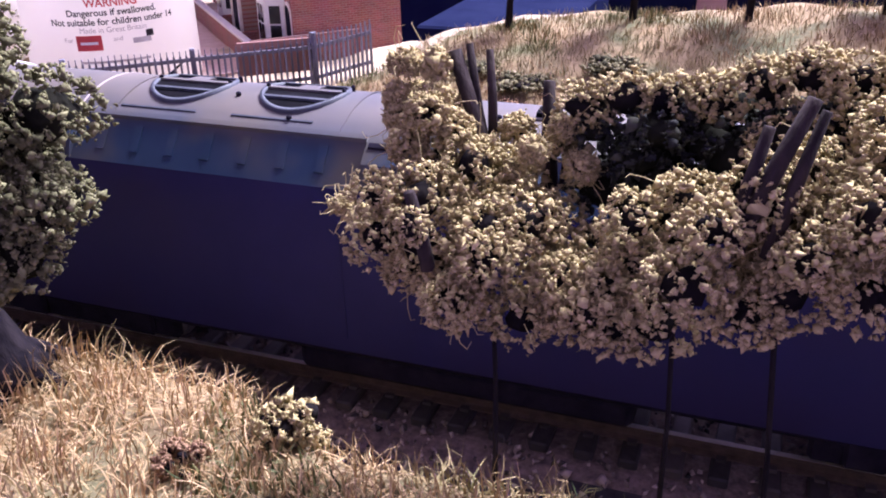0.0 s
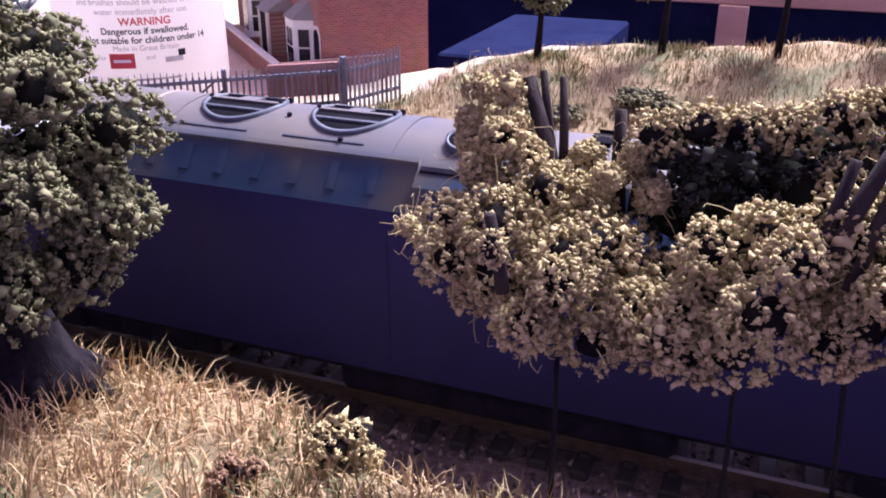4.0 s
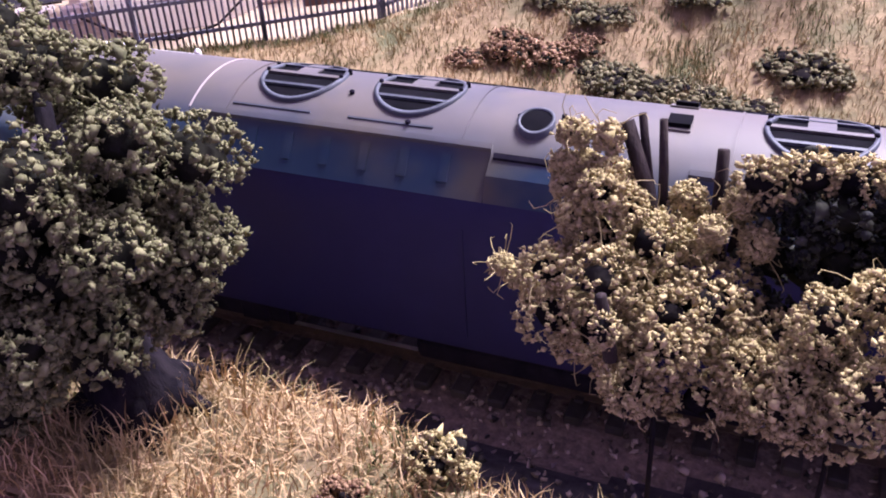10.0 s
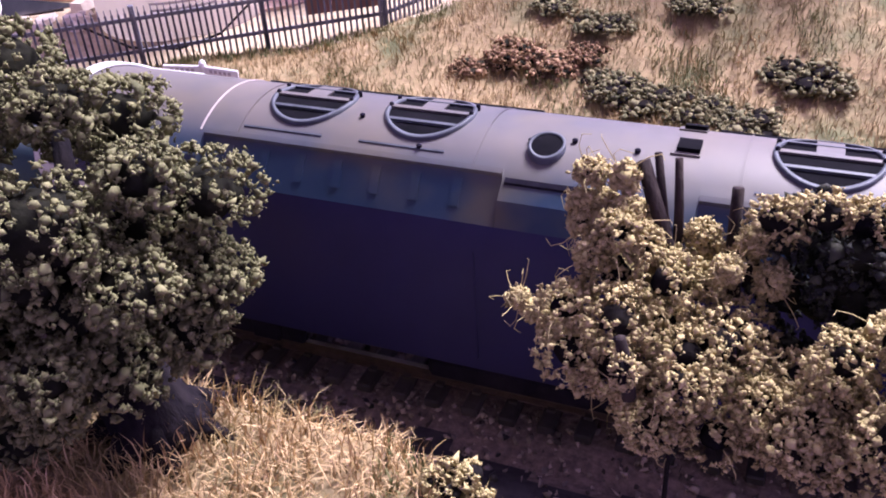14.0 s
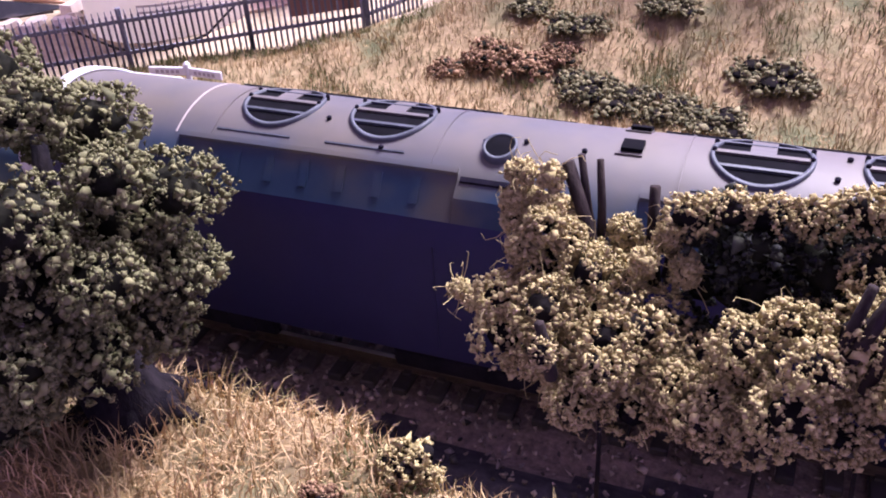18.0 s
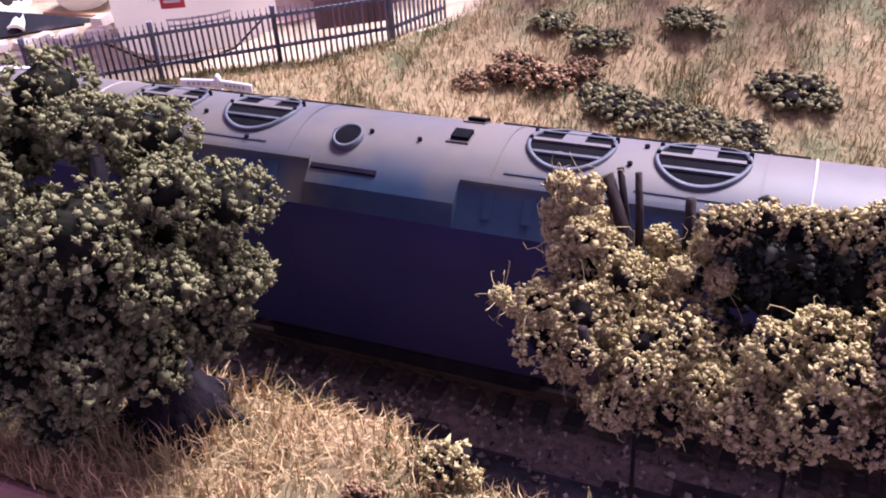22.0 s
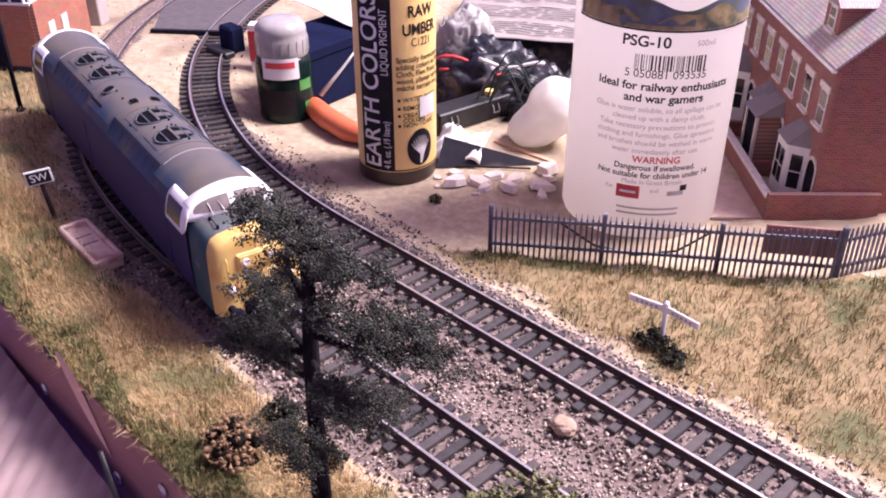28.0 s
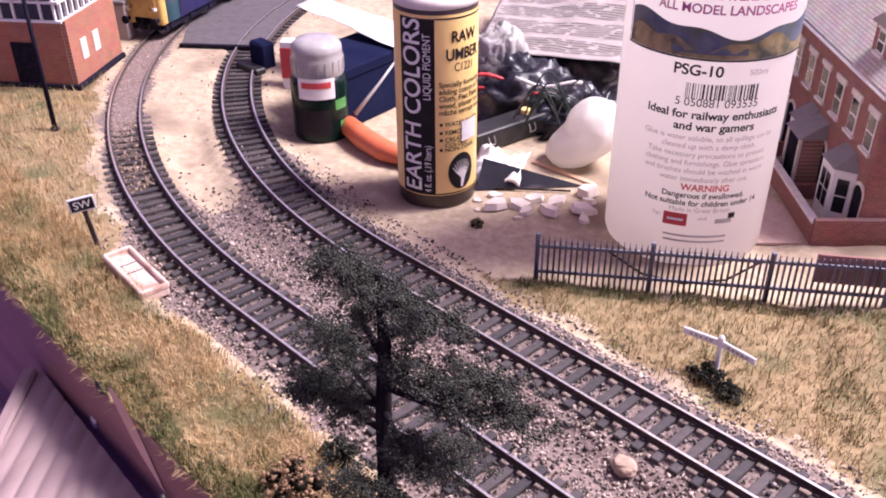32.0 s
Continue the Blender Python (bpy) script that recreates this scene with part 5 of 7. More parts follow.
def grass(name, n, xr, yr, length, keep, material, label, seed, lean=0.9, width=0.00016):
    rng = np.random.default_rng(seed)
    x, y = rng.uniform(*xr, n), rng.uniform(*yr, n)
    tuft = 0.5 + 0.5 * np.sin(x * 310 + 2 * np.sin(y * 240)) * np.sin(y * 290 + 2 * np.sin(x * 210))
    ok = keep(x, y, rng) & (rng.random(n) < 0.45 + 0.55 * tuft)
    x, y, tuft = x[ok], y[ok], tuft[ok]
    n = len(x)
    z = height(x, np.maximum(y, edge_y(x))) - 0.0003
    a = rng.uniform(0, 2 * np.pi, n)
    sway = np.sin(x * 95 + 1.3) * 1.4 + np.sin(y * 120) * 1.2
    a = np.where(rng.random(n) < 0.5, sway + rng.normal(0, 0.5, n), a)
    h = rng.uniform(0.55, 1.1, n) * length * (0.65 + 0.5 * tuft)
    tilt = np.abs(rng.normal(0, lean * 0.55, n)) + 0.1
    dx, dy = np.cos(a), np.sin(a)
    base = np.stack([x, y, z], 1)
    side = np.stack([-dy, dx, np.zeros(n)], 1) * width
    curl = rng.normal(0, 1.2, n)
    p = [base]
    for q in range(3):
        t = np.minimum(tilt * (0.55 + 0.45 * q), 1.75)
        w = a + curl * q * 0.7
        p.append(p[-1] + np.stack([np.cos(w) * np.sin(t), np.sin(w) * np.sin(t), np.cos(t)], 1) * (h * 0.36)[:, None])
    p[3][:, 2] = np.maximum(p[3][:, 2], z + 0.0004)
    v = np.stack([p[0] - side, p[0] + side, p[1] - side, p[1] + side, p[2] - side * 0.8, p[2] + side * 0.8, p[3]], 1).reshape(-1, 3)
    f = (np.array([(0, 1, 3), (0, 3, 2), (2, 3, 5), (2, 5, 4), (4, 5, 6)])[None] + (np.arange(n) * 7)[:, None, None]).reshape(-1, 3)
    tagged(obj(name, v, f, material), label, "grass", kind="stuff")


def near_keep(x, y, rng):
    return turf_mask(x, y + rng.normal(0, 0.002, len(x))) & (y < 0.24) & (y > edge_y(x) - 0.0008)


def far_keep(x, y, rng):
    return turf_mask(x, y + rng.normal(0, 0.002, len(x))) & (y > 0.228)


def patches(keep, lo):
    def inner(x, y, rng):
        p = np.sin(x * 61 + 1.1) * np.sin(y * 83 + x * 33) + 0.6 * np.sin(x * 143 + y * 91)
        return keep(x, y, rng) & (p > lo)
    return inner


def edge_keep(x, y, rng):
    return near_keep(x, y, rng) & (y < 0.088 + 0.004 * np.sin(x * 70))


def fence_keep(x, y, rng):
    off = ((x + 0.283) * 0.083 - (y - 0.245) * 0.116) / 0.1426
    return (off > -0.001) & (off < 0.006) & (x < -0.165) & (rng.random(len(x)) < 0.8)


grass("straw_grass", 130000, (-0.60, 0.10), (0.0660, 0.121), 0.0066, near_keep, STRAW, "long dry straw-coloured grass on the near bank", 81, 2.8, 0.00010)
grass("straw_grass", 30000, (-0.85, -0.44), (0.0765, 0.26), 0.0050, near_keep, STRAW, "dry straw-coloured grass beside the curve", 82)
grass("green_grass", 40000, (-0.60, 0.06), (0.0660, 0.121), 0.0048, patches(near_keep, 0.55), GREENGRASS, "patches of green grass on the near bank", 83)
grass("green_grass", 22000, (-0.45, -0.10), (0.0765, 0.094), 0.0046, edge_keep, GREENGRASS, "green grass along the board's edge", 84)
grass("straw_grass", 70000, (-0.30, 0.12), (0.228, 0.385), 0.0046, far_keep, FARSTRAW, "dry straw-coloured grass on the far hill", 85, 1.8, 0.00013)
grass("green_grass", 40000, (-0.25, 0.12), (0.228, 0.385), 0.0042, patches(far_keep, 0.62), GREENGRASS, "patches of green grass on the far hill", 86)
grass("green_grass", 30000, (-0.29, -0.16), (0.235, 0.335), 0.0042, fence_keep, GREENGRASS, "dark green grass along the fence foot", 87)


def dry_twig():
    root = empty("dry_twig", "pale dried twig standing at the bank's edge", "twig")
    z = gz(0.0125, 0.0905)
    for dx, dz in ((0.0, 0.0075), (-0.0012, 0.0060), (0.0016, 0.0052)):
        v, f = tube([(0.0125, 0.0905, z - 0.0005), (0.0125 + dx * 0.4, 0.0905, z + dz * 0.6), (0.0125 + dx * 1.6, 0.0905, z + dz)], [0.00018, 0.00014, 0.0001], 5)
        obj("sprig", v, f, STONEPAINT, root)
    v, f = turned([(0.0002, 0), (0.0006, 0.0002), (0.0002, 0.0004)], 10)
    obj("seed_head", v, f, WHITE, root).matrix_basis = pose(0.0125, 0.0905, z + 0.0075)


dry_twig()


# ---- bottles on the sand ----
def wrap(ob, r, a0, z0):
    """Bend a flat mesh in the xy plane round an upright cylinder, its middle at the angle a0 (degrees)."""
    bm = bmesh.new()
    bm.from_mesh(ob.data)
    xs = [v.co.x for v in bm.verts]
    step = r * 0.06
    for k in range(int((max(xs) - min(xs)) / step)):
        bmesh.ops.bisect_plane(bm, geom=bm.verts[:] + bm.edges[:] + bm.faces[:], plane_co=(min(xs) + (k + 1) * step, 0, 0), plane_no=(1, 0, 0))
    bm.to_mesh(ob.data)
    bm.free()
    n = len(ob.data.vertices)
    c = np.empty(n * 3)
    ob.data.vertices.foreach_get("co", c)
    c = c.reshape(-1, 3)
    a = math.radians(a0) + c[:, 0] / r
    out = np.stack([r * np.cos(a), r * np.sin(a), z0 + c[:, 1]], 1)
    ob.data.vertices.foreach_set("co", out.ravel())
    ob.data.update()
    ob.matrix_basis = Matrix()
    return ob


def wrapped_text(body, size, material, parent, r, a0, z0, align="CENTER", squeeze=1.0, upright=False, bold=0.0):
    ob = flat_text(body, size, material, parent, Matrix(), "lettering", align, squeeze, bold)
    if upright:
        ob.data.transform(Matrix.Rotation(math.radians(90), 4, "Z"))
    return wrap(ob, r, a0, z0)


def patch(name, material, parent, r, a0, a1, z0, z1, label="", n=24, wave=None):
    v, f = [], []
    for k in range(n + 1):
        a = math.radians(a0 + (a1 - a0) * k / n)
        lo = z0
        hi = z1 + (wave(k / n) if wave else 0)
        v += [(r * math.cos(a), r * math.sin(a), lo), (r * math.cos(a), r * math.sin(a), hi)]
    f = [(2 * k, 2 * k + 2, 2 * k + 3, 2 * k + 1) for k in range(n)]
    return obj(name, v, f, material, parent, label, True)


def bars(parent, material, r, a0, z0, rows, width, step, thick, seed, name="printed_line"):
    rng = random.Random(seed)
    for i in range(rows):
        w = width * rng.uniform(0.82, 1.0) / r * 90 / math.pi
        patch(name, material, parent, r, a0 - w, a0 + w, z0 - i * step, z0 - i * step + thick, n=10)


def glue_bottle():
    r = 0.0355
    root = empty("glue_bottle", "large white plastic glue bottle with a printed label", "bottle", pose(-0.2665, 0.3295, TABLE))
    v, f = turned([(r - 0.003, 0), (r - 0.0008, 0.0008), (r, 0.003), (r, 0.150), (r - 0.002, 0.158), (r - 0.010, 0.166), (0.016, 0.170), (0.014, 0.172), (0.014, 0.178)], 64)
    obj("body", v, f, BOTTLE, root, "milky white plastic body", True)
    v, f = turned([(0.0155, 0.176), (0.0155, 0.196), (0.012, 0.199)], 32)
    obj("cap", v, f, WHITE, root, smooth=False)
    A, q = -53.0, r + 0.0003
    patch("landscape_print", BLUEFILM, root, q, A - 66, A + 70, 0.0955, 0.1062, "printed blue hills", 60, lambda u: 0.0022 * math.sin(u * 7 + 0.6) + 0.0012 * math.sin(u * 19) + 0.004 * abs(u - 0.5))
    patch("hill_print", HILLFILM, root, q + 0.0001, A - 66, A + 70, 0.0955, 0.1015, "printed brown and green fields", 60, lambda u: 0.0026 * math.sin(u * 11) + 0.0014 * math.sin(u * 27))
    patch("water_print", BLUEFILM, root, q + 0.0002, A - 30, A + 18, 0.0972, 0.0990, "printed blue water", 30, lambda u: 0.0010 * math.sin(u * 21))
    patch("border_line", INK, root, q + 0.0003, A - 66, A + 70, 0.0947, 0.0955, "", 36)
    patch("border_line", INK, root, q + 0.0003, A - 66.8, A - 66, 0.0947, 0.1150, "", 2)
    wrapped_text("SCENIC MATERIALS FOR", 0.0050, PURPLEINK, root, q + 0.0003, A + 4, 0.1186, bold=0.02)
    wrapped_text("ALL MODEL LANDSCAPES", 0.0050, PURPLEINK, root, q + 0.0003, A + 4, 0.1130, bold=0.02)
    wrapped_text("PSG-10", 0.0061, INK, root, q, A - 11, 0.0885, bold=0.022, squeeze=1.06)
    wrapped_text("500ml", 0.0034, GREYINK, root, q, A + 28, 0.0890)
    rng = random.Random(2)
    a = A - 17
    while a < A + 28:
        w = rng.choice((0.45, 0.45, 0.9, 1.3))
        patch("barcode_bar", INK, root, q, a, a + w, 0.0788, 0.0852, n=1)
        a += w + rng.choice((0.5, 0.8, 1.3))
    wrapped_text("5 050881 093535", 0.0048, INK, root, q, A + 4, 0.0757)
    wrapped_text("Ideal for railway enthusiasts", 0.0048, INK, root, q, A + 5, 0.0704, bold=0.025, squeeze=1.08)
    wrapped_text("and war gamers", 0.0048, INK, root, q, A + 5, 0.0654, bold=0.025, squeeze=1.08)
    for i, line in enumerate(("Glue is water soluble, so all spillage can be", "cleaned up with a damp cloth.", "Take necessary precautions to protect", "clothing and furnishings. Glue spreaders", "and brushes should be washed in warm", "water immediately after use.")):
        wrapped_text(line, 0.0033, GREYINK, root, q, A + 4, 0.0610 - i * 0.0037)
    wrapped_text("WARNING", 0.0042, REDINK, root, q, A + 5, 0.0383, bold=0.025)
    wrapped_text("Dangerous if swallowed.", 0.0036, INK, root, q, A + 5, 0.0348, bold=0.02)
    wrapped_text("Not suitable for children under 14", 0.0036, INK, root, q, A + 5, 0.0312, bold=0.02)
    wrapped_text("Made in Great Britain", 0.0030, GREYINK, root, q, A + 4, 0.0282)
    wrapped_text("For", 0.0026, GREYINK, root, q, A - 25, 0.0246)
    patch("red_logo_block", REDINK, root, q, A - 20, A - 4, 0.0212, 0.0272, "small red block", 8)
    patch("logo_line", WHITEINK, root, q + 0.0001, A - 17.5, A - 6.5, 0.0236, 0.0247, "", 6)
    wrapped_text("and", 0.0026, GREYINK, root, q, A + 6, 0.0246)
    patch("grey_logo_block", GREYINK, root, q, A + 15, A + 27, 0.0229, 0.0250, "small grey block", 8)
    patch("tree_mark", INK, root, q, A + 24, A + 29, 0.0250, 0.0276, "", 4)
    bars(root, GREYINK, q, A + 3, 0.0160, 2, 0.030, 0.0026, 0.0009, 9)


def pigment_bottle():
    r = 0.0195
    root = empty("pigment_bottle", "umber pigment bottle with yellow and black label", "bottle", pose(-0.3745, 0.2735, TABLE))
    v, f = turned([(r - 0.002, 0), (r - 0.0004, 0.0006), (r, 0.002), (r, 0.0985), (r - 0.001, 0.1005), (r - 0.004, 0.1025), (0.0125, 0.1035)], 48)
    obj("body", v, f, UMBER, root, "dark umber-filled plastic body", True)
    v, f = turned([(r - 0.0006, 0.0982), (r + 0.0004, 0.0988), (r + 0.0002, 0.1020), (r - 0.003, 0.1040), (0.0130, 0.1045), (0.0115, 0.1120), (0.008, 0.1180), (0.0035, 0.1300), (0.002, 0.1310)], 48)
    obj("cap", v, f, STONEPAINT, root, "cream plastic nozzle cap", True)
    A, q = -43.3, r + 0.00015
    patch("label", LABELYELLOW, root, q, A - 100, A + 100, 0.0075, 0.0965, "yellow paper label", 60)
    q += 0.00012
    patch("black_panel", INK, root, q, A - 54, A - 2, 0.0080, 0.0950, "black title panel", 24)
    for z in (0.0080, 0.0945):
        patch("border_line", INK, root, q, A - 2, A + 95, z, z + 0.0007, "", 24)
    q += 0.00012
    wrapped_text("EARTH COLORS", 0.0130, WHITEINK, root, q, A - 22.5, 0.0095, "LEFT", 0.90, True, 0.012)
    wrapped_text("LIQUID PIGMENT", 0.0052, WHITEINK, root, q, A - 8, 0.0570, "LEFT", 0.78, True)
    wrapped_text("4 fl. oz. (.19 liters)", 0.0048, WHITEINK, root, q, A - 8, 0.0095, "LEFT", 0.70, True)
    wrapped_text("RAW", 0.0074, INK, root, q, A + 41, 0.0840, "CENTER", 0.85, bold=0.02)
    wrapped_text("UMBER", 0.0074, INK, root, q, A + 41, 0.0758, "CENTER", 0.85, bold=0.02)
    wrapped_text("C1221", 0.0056, INK, root, q, A + 41, 0.0704, "CENTER", 0.75)
    for i, line in enumerate(("Specially formulated for", "adding colors to Plaster", "Cloth, Flex Paste, foam,", "wood, plaster and papier", "mâché terrain mix.")):
        wrapped_text(line, 0.0036, INK, root, q, A + 3, 0.0632 - i * 0.0034, "LEFT", 0.95, bold=0.012)
    for i, line in enumerate(("WATER BASED", "REMOVABLE", "CREATES", "COLORS", "NON-TOXIC")):
        z = (0.0438, 0.0396, 0.0360, 0.0334, 0.0309)[i]
        wrapped_text(line, 0.0031, INK, root, q, A + 11, z, "LEFT", bold=0.012)
        if i != 3:
            patch("bullet", INK, root, q, A + 4, A + 8, z + 0.0003, z + 0.0017, n=2)
    n = 28
    v = [(0.0, 0.0, 0)] + [(0.0074 * math.cos(k * 2 * math.pi / n), 0.0096 * math.sin(k * 2 * math.pi / n), 0) for k in range(n)]
    disc = obj("round_mark", v, [(0, 1 + k, 1 + (k + 1) % n) for k in range(n)], INK, root, "black round tree emblem")
    wrap(disc, q, A + 37, 0.0195)
    rng = random.Random(6)
    pieces = []
    for k in range(9):
        a = math.radians(-52 + k * 13)
        p = [(0, -0.008, 0), (0.0002 * k, -0.003, 0), (0.0045 * math.sin(a), -0.002 + 0.0045 * math.cos(a), 0), (0.0060 * math.sin(a * 1.1), -0.0018 + 0.0085 * math.cos(a * 1.05), 0)]
        for s0, s1, w in ((0, 1, 0.0006), (1, 2, 0.0004), (2, 3, 0.0002)):
            (x0, y0, _), (x1, y1, _) = p[s0], p[s1]
            d = Vector((y0 - y1, x1 - x0, 0)).normalized() * w
            pieces.append(([(x0 - d.x, y0 - d.y, 0), (x0 + d.x, y0 + d.y, 0), (x1 + d.x * 0.7, y1 + d.y * 0.7, 0), (x1 - d.x * 0.7, y1 - d.y * 0.7, 0)], [(0, 1, 2, 3)]))
    v, f = joined(pieces)
    wrap(obj("tree_branches", v, f, WHITEINK, root), q + 0.00015, A + 37, 0.0190)
    patch("price_sticker", WHITEINK, root, q + 0.0002, A + 36, A + 66, 0.0350, 0.0452, "small white price sticker", 8)


def paint_pot():
    r = 0.0160
    root = empty("paint_pot", "small dark green bottle with a clear screw cap", "bottle", pose(-0.4735, 0.2760, TABLE, 0, 0, 0))
    v, f = turned([(r - 0.0015, 0), (r - 0.0003, 0.0006), (r, 0.002), (r, 0.033), (r - 0.001, 0.036), (0.0120, 0.038)], 40)
    obj("body", v, f, GREENGLASS, root, "dark green glass body", True)
    prof = [(0.0140, 0.0365), (0.0146, 0.0375), (0.0146, 0.0470), (0.0139, 0.0490), (0.0142, 0.0500), (0.0138, 0.0530), (0.0110, 0.0560), (0.005, 0.0574), (0.001, 0.0577)]
    v, f = turned(prof, 40)
    cap = obj("cap", v, f, CLEARCAP, root, "clear domed plastic cap", True)
    for k in range(20):
        a = k * 18
        rib = part("rib", boxbm((0.0143, -0.0004, 0.039), (0.0149, 0.0004, 0.0465)), CLEARCAP, cap)
        rib.matrix_basis = pose(0, 0, 0, 0, 0, a)
    A = -35.0
    patch("paper_tag", LABELWHITE, root, r + 0.0006, A - 44, A + 30, 0.0265, 0.0385, "white paper tag", 16)
    patch("red_stripe", REDINK, root, r + 0.0008, A - 36, A + 22, 0.0330, 0.0364, "red stripe", 16)
    patch("green_label", GREENFILM, root, r + 0.0002, A + 30, A + 60, 0.0190, 0.0250, "green label", 8)
    patch("green_label", GREENFILM, root, r + 0.0002, A + 40, A + 60, 0.0060, 0.0120, "", 8)
    patch("printed_panel", INK, root, r + 0.0002, A - 60, A + 20, 0.0050, 0.0200, "dark printed panel", 12)


glue_bottle()
pigment_bottle()
paint_pot()


# ---- clutter on the sand ----
def sheet(name, label, category, corners, material, seed, amp=0.004, n=26, freq=2.0):
    """A thin sheet spread between four corners (two along the near edge, two along the far one), softly creased."""
    p00, p10, p01, p11 = [Vector(c) for c in corners]
    off = Vector((seed * 2.3, seed * 1.1, 0))
    v = []
    for i in range(n + 1):
        for j in range(n + 1):
            u, w = i / n, j / n
            q = p00.lerp(p10, u).lerp(p01.lerp(p11, u), w)
            p = Vector((u * freq, w * freq, 0)) + off
            q.z += amp * (noise.noise(p) + 0.5 * abs(noise.noise(p * 2.3)) + 0.2 * noise.noise(p * 5))
            q.x += amp * 0.6 * noise.noise(p + Vector((9, 2, 1)))
            v.append(q)
    f = [(i * (n + 1) + j, (i + 1) * (n + 1) + j, (i + 1) * (n + 1) + j + 1, i * (n + 1) + j + 1) for i in range(n) for j in range(n)]
    ob = tagged(obj(name, v, f, material, smooth=True), label, category)
    mod = ob.modifiers.new("thickness", "SOLIDIFY")
    mod.thickness = 0.0003
    return ob


def heap(name, label, category, centre, radii, material, seed, turn=0, crease=0.45, freq=1.5):
    """A creased lump of film or paper, flat underneath."""
    bm = bmesh.new()
    bmesh.ops.create_icosphere(bm, subdivisions=5, radius=1)
    off = Vector((seed * 3.7, seed * 1.3, seed))
    for v in bm.verts:
        d = v.co.normalized()
        k = 1 - crease * abs(noise.noise(d * freq + off)) - crease * 0.6 * abs(noise.noise(d * freq * 2.4 + off)) - crease * 0.25 * abs(noise.noise(d * freq * 5.5 + off)) + 0.1 * noise.noise(d * freq * 11 + off)
        v.co = Vector((d.x * radii[0] * k, d.y * radii[1] * k, max(d.z * radii[2] * k, -0.001)))
    ob = tagged(part(name, bm, material, None, "", True), label, category)
    ob.matrix_basis = pose(*centre, 0, 0, turn)
    return ob


def newspaper():
    n = 40
    ob = sheet("newspaper", "sheet of printed newspaper lying in folds behind the bottles", "newspaper", ((-0.462, 0.392, 0.012), (-0.352, 0.405, 0.030), (-0.540, 0.505, 0.024), (-0.400, 0.520, 0.044)), PAPER, 3, 0.006, n, 1.3)
    rng = random.Random(1)
    vs = [v.co.copy() for v in ob.data.vertices]
    pieces = []
    for j in range(2, n - 1):
        if j % 9 in (0, 8):
            continue
        i = rng.randint(1, 3)
        while i < n - 2:
            e = min(n - 1, i + rng.randint(3, 10))
            pts = []
            for q in range(i, e + 1):
                a, b = vs[q * (n + 1) + j], vs[q * (n + 1) + j + 1]
                up = Vector((0, 0, 0.0005))
                pts += [a.lerp(b, 0.34) + up, a.lerp(b, 0.56) + up]
            k = len(pts) // 2
            pieces.append((pts, [(2 * t, 2 * t + 2, 2 * t + 3, 2 * t + 1) for t in range(k - 1)]))
            i = e + 1 + (rng.random() < 0.2)
    v, f = joined(pieces)
    obj("small_print", v, f, INK, ob, "lines of small dark print")


newspaper()
heap("plastic_bag", "crumpled clear plastic bag lying against the newspaper", "plastic bag", (-0.437, 0.386, TABLE), (0.028, 0.020, 0.052), CLEARCAP, 5, 20, 0.30, 1.1)
sheet("paper_scrap", "crumpled white paper scrap beside the pigment bottle", "paper", ((-0.371, 0.291, TABLE + 0.001), (-0.346, 0.303, TABLE + 0.003), (-0.380, 0.312, TABLE + 0.008), (-0.356, 0.322, TABLE + 0.011)), LABELWHITE, 6, 0.007, 22, 3.0)
heap("black_packet", "crumpled glossy black printed packet on the table", "packet", (-0.412, 0.378, TABLE), (0.050, 0.030, 0.040), DARKFILM, 8, 35, 0.5)
heap("black_packet", "dark glossy packet lying beside the filler bag", "packet", (-0.372, 0.392, TABLE), (0.040, 0.026, 0.030), DARKFILM, 9, 60, 0.5)
heap("black_packet", "low dark packet lying under the newspaper", "packet", (-0.420, 0.432, TABLE), (0.060, 0.040, 0.036), DARKFILM, 10, 30, 0.4)


def ribbon(name, label, points, width, material):
    v = []
    for p in points:
        v += [Vector(p), Vector(p) + Vector((0, width * 0.4, width))]
    ob = tagged(obj(name, v, [(2 * k, 2 * k + 2, 2 * k + 3, 2 * k + 1) for k in range(len(points) - 1)], material, smooth=True), label, "ribbon")
    mod = ob.modifiers.new("thickness", "SOLIDIFY")
    mod.thickness = 0.0004


for k, (c, w) in enumerate((((-0.430, 0.352, 0.016), 0.0022), ((-0.424, 0.350, 0.010), 0.0016), ((-0.398, 0.356, 0.021), 0.0020))):
    ribbon("red_ribbon", "strip of red packaging lying on the black packet", [(c[0] + 0.0045 * q, c[1] + 0.003 * q, c[2] + 0.0022 * math.sin(q * 0.9 + k)) for q in range(8)], w, REDINK if k < 2 else LABELWHITE)
rng = random.Random(21)
for k in range(9):
    x, y = -0.372 + rng.uniform(-0.012, 0.014), 0.366 + rng.uniform(-0.008, 0.010)
    a = rng.uniform(0.2, 1.2)
    pts = [(x + 0.026 * t * math.cos(a) - 0.013, y + 0.026 * t * math.sin(a) - 0.010, TABLE + 0.004 + (0.020 + 0.002 * k) * math.sin(math.pi * (0.1 + 0.8 * t))) for t in np.linspace(0, 1, 9)]
    v, f = tube(pts, [0.0005] * 9, 6)
    tagged(obj("green_wire", v, f, NETGREEN if k % 3 else DARKFILM), "thin dark green wire looped over the packet", "wire", "wires on the packets")
box = empty("dark_box", "dark blue box standing behind the small pot", "box", pose(-0.4655, 0.2880, TABLE, 0, 0, 8))
part("body", boxbm((-0.040, 0.0, 0.0), (0.0, 0.078, 0.036), 0.0012), NAVY, box)
part("lid_edge", boxbm((-0.0408, -0.0008, 0.0300), (0.0008, 0.0788, 0.0370), 0.0010), NAVY, box, "dark lid")
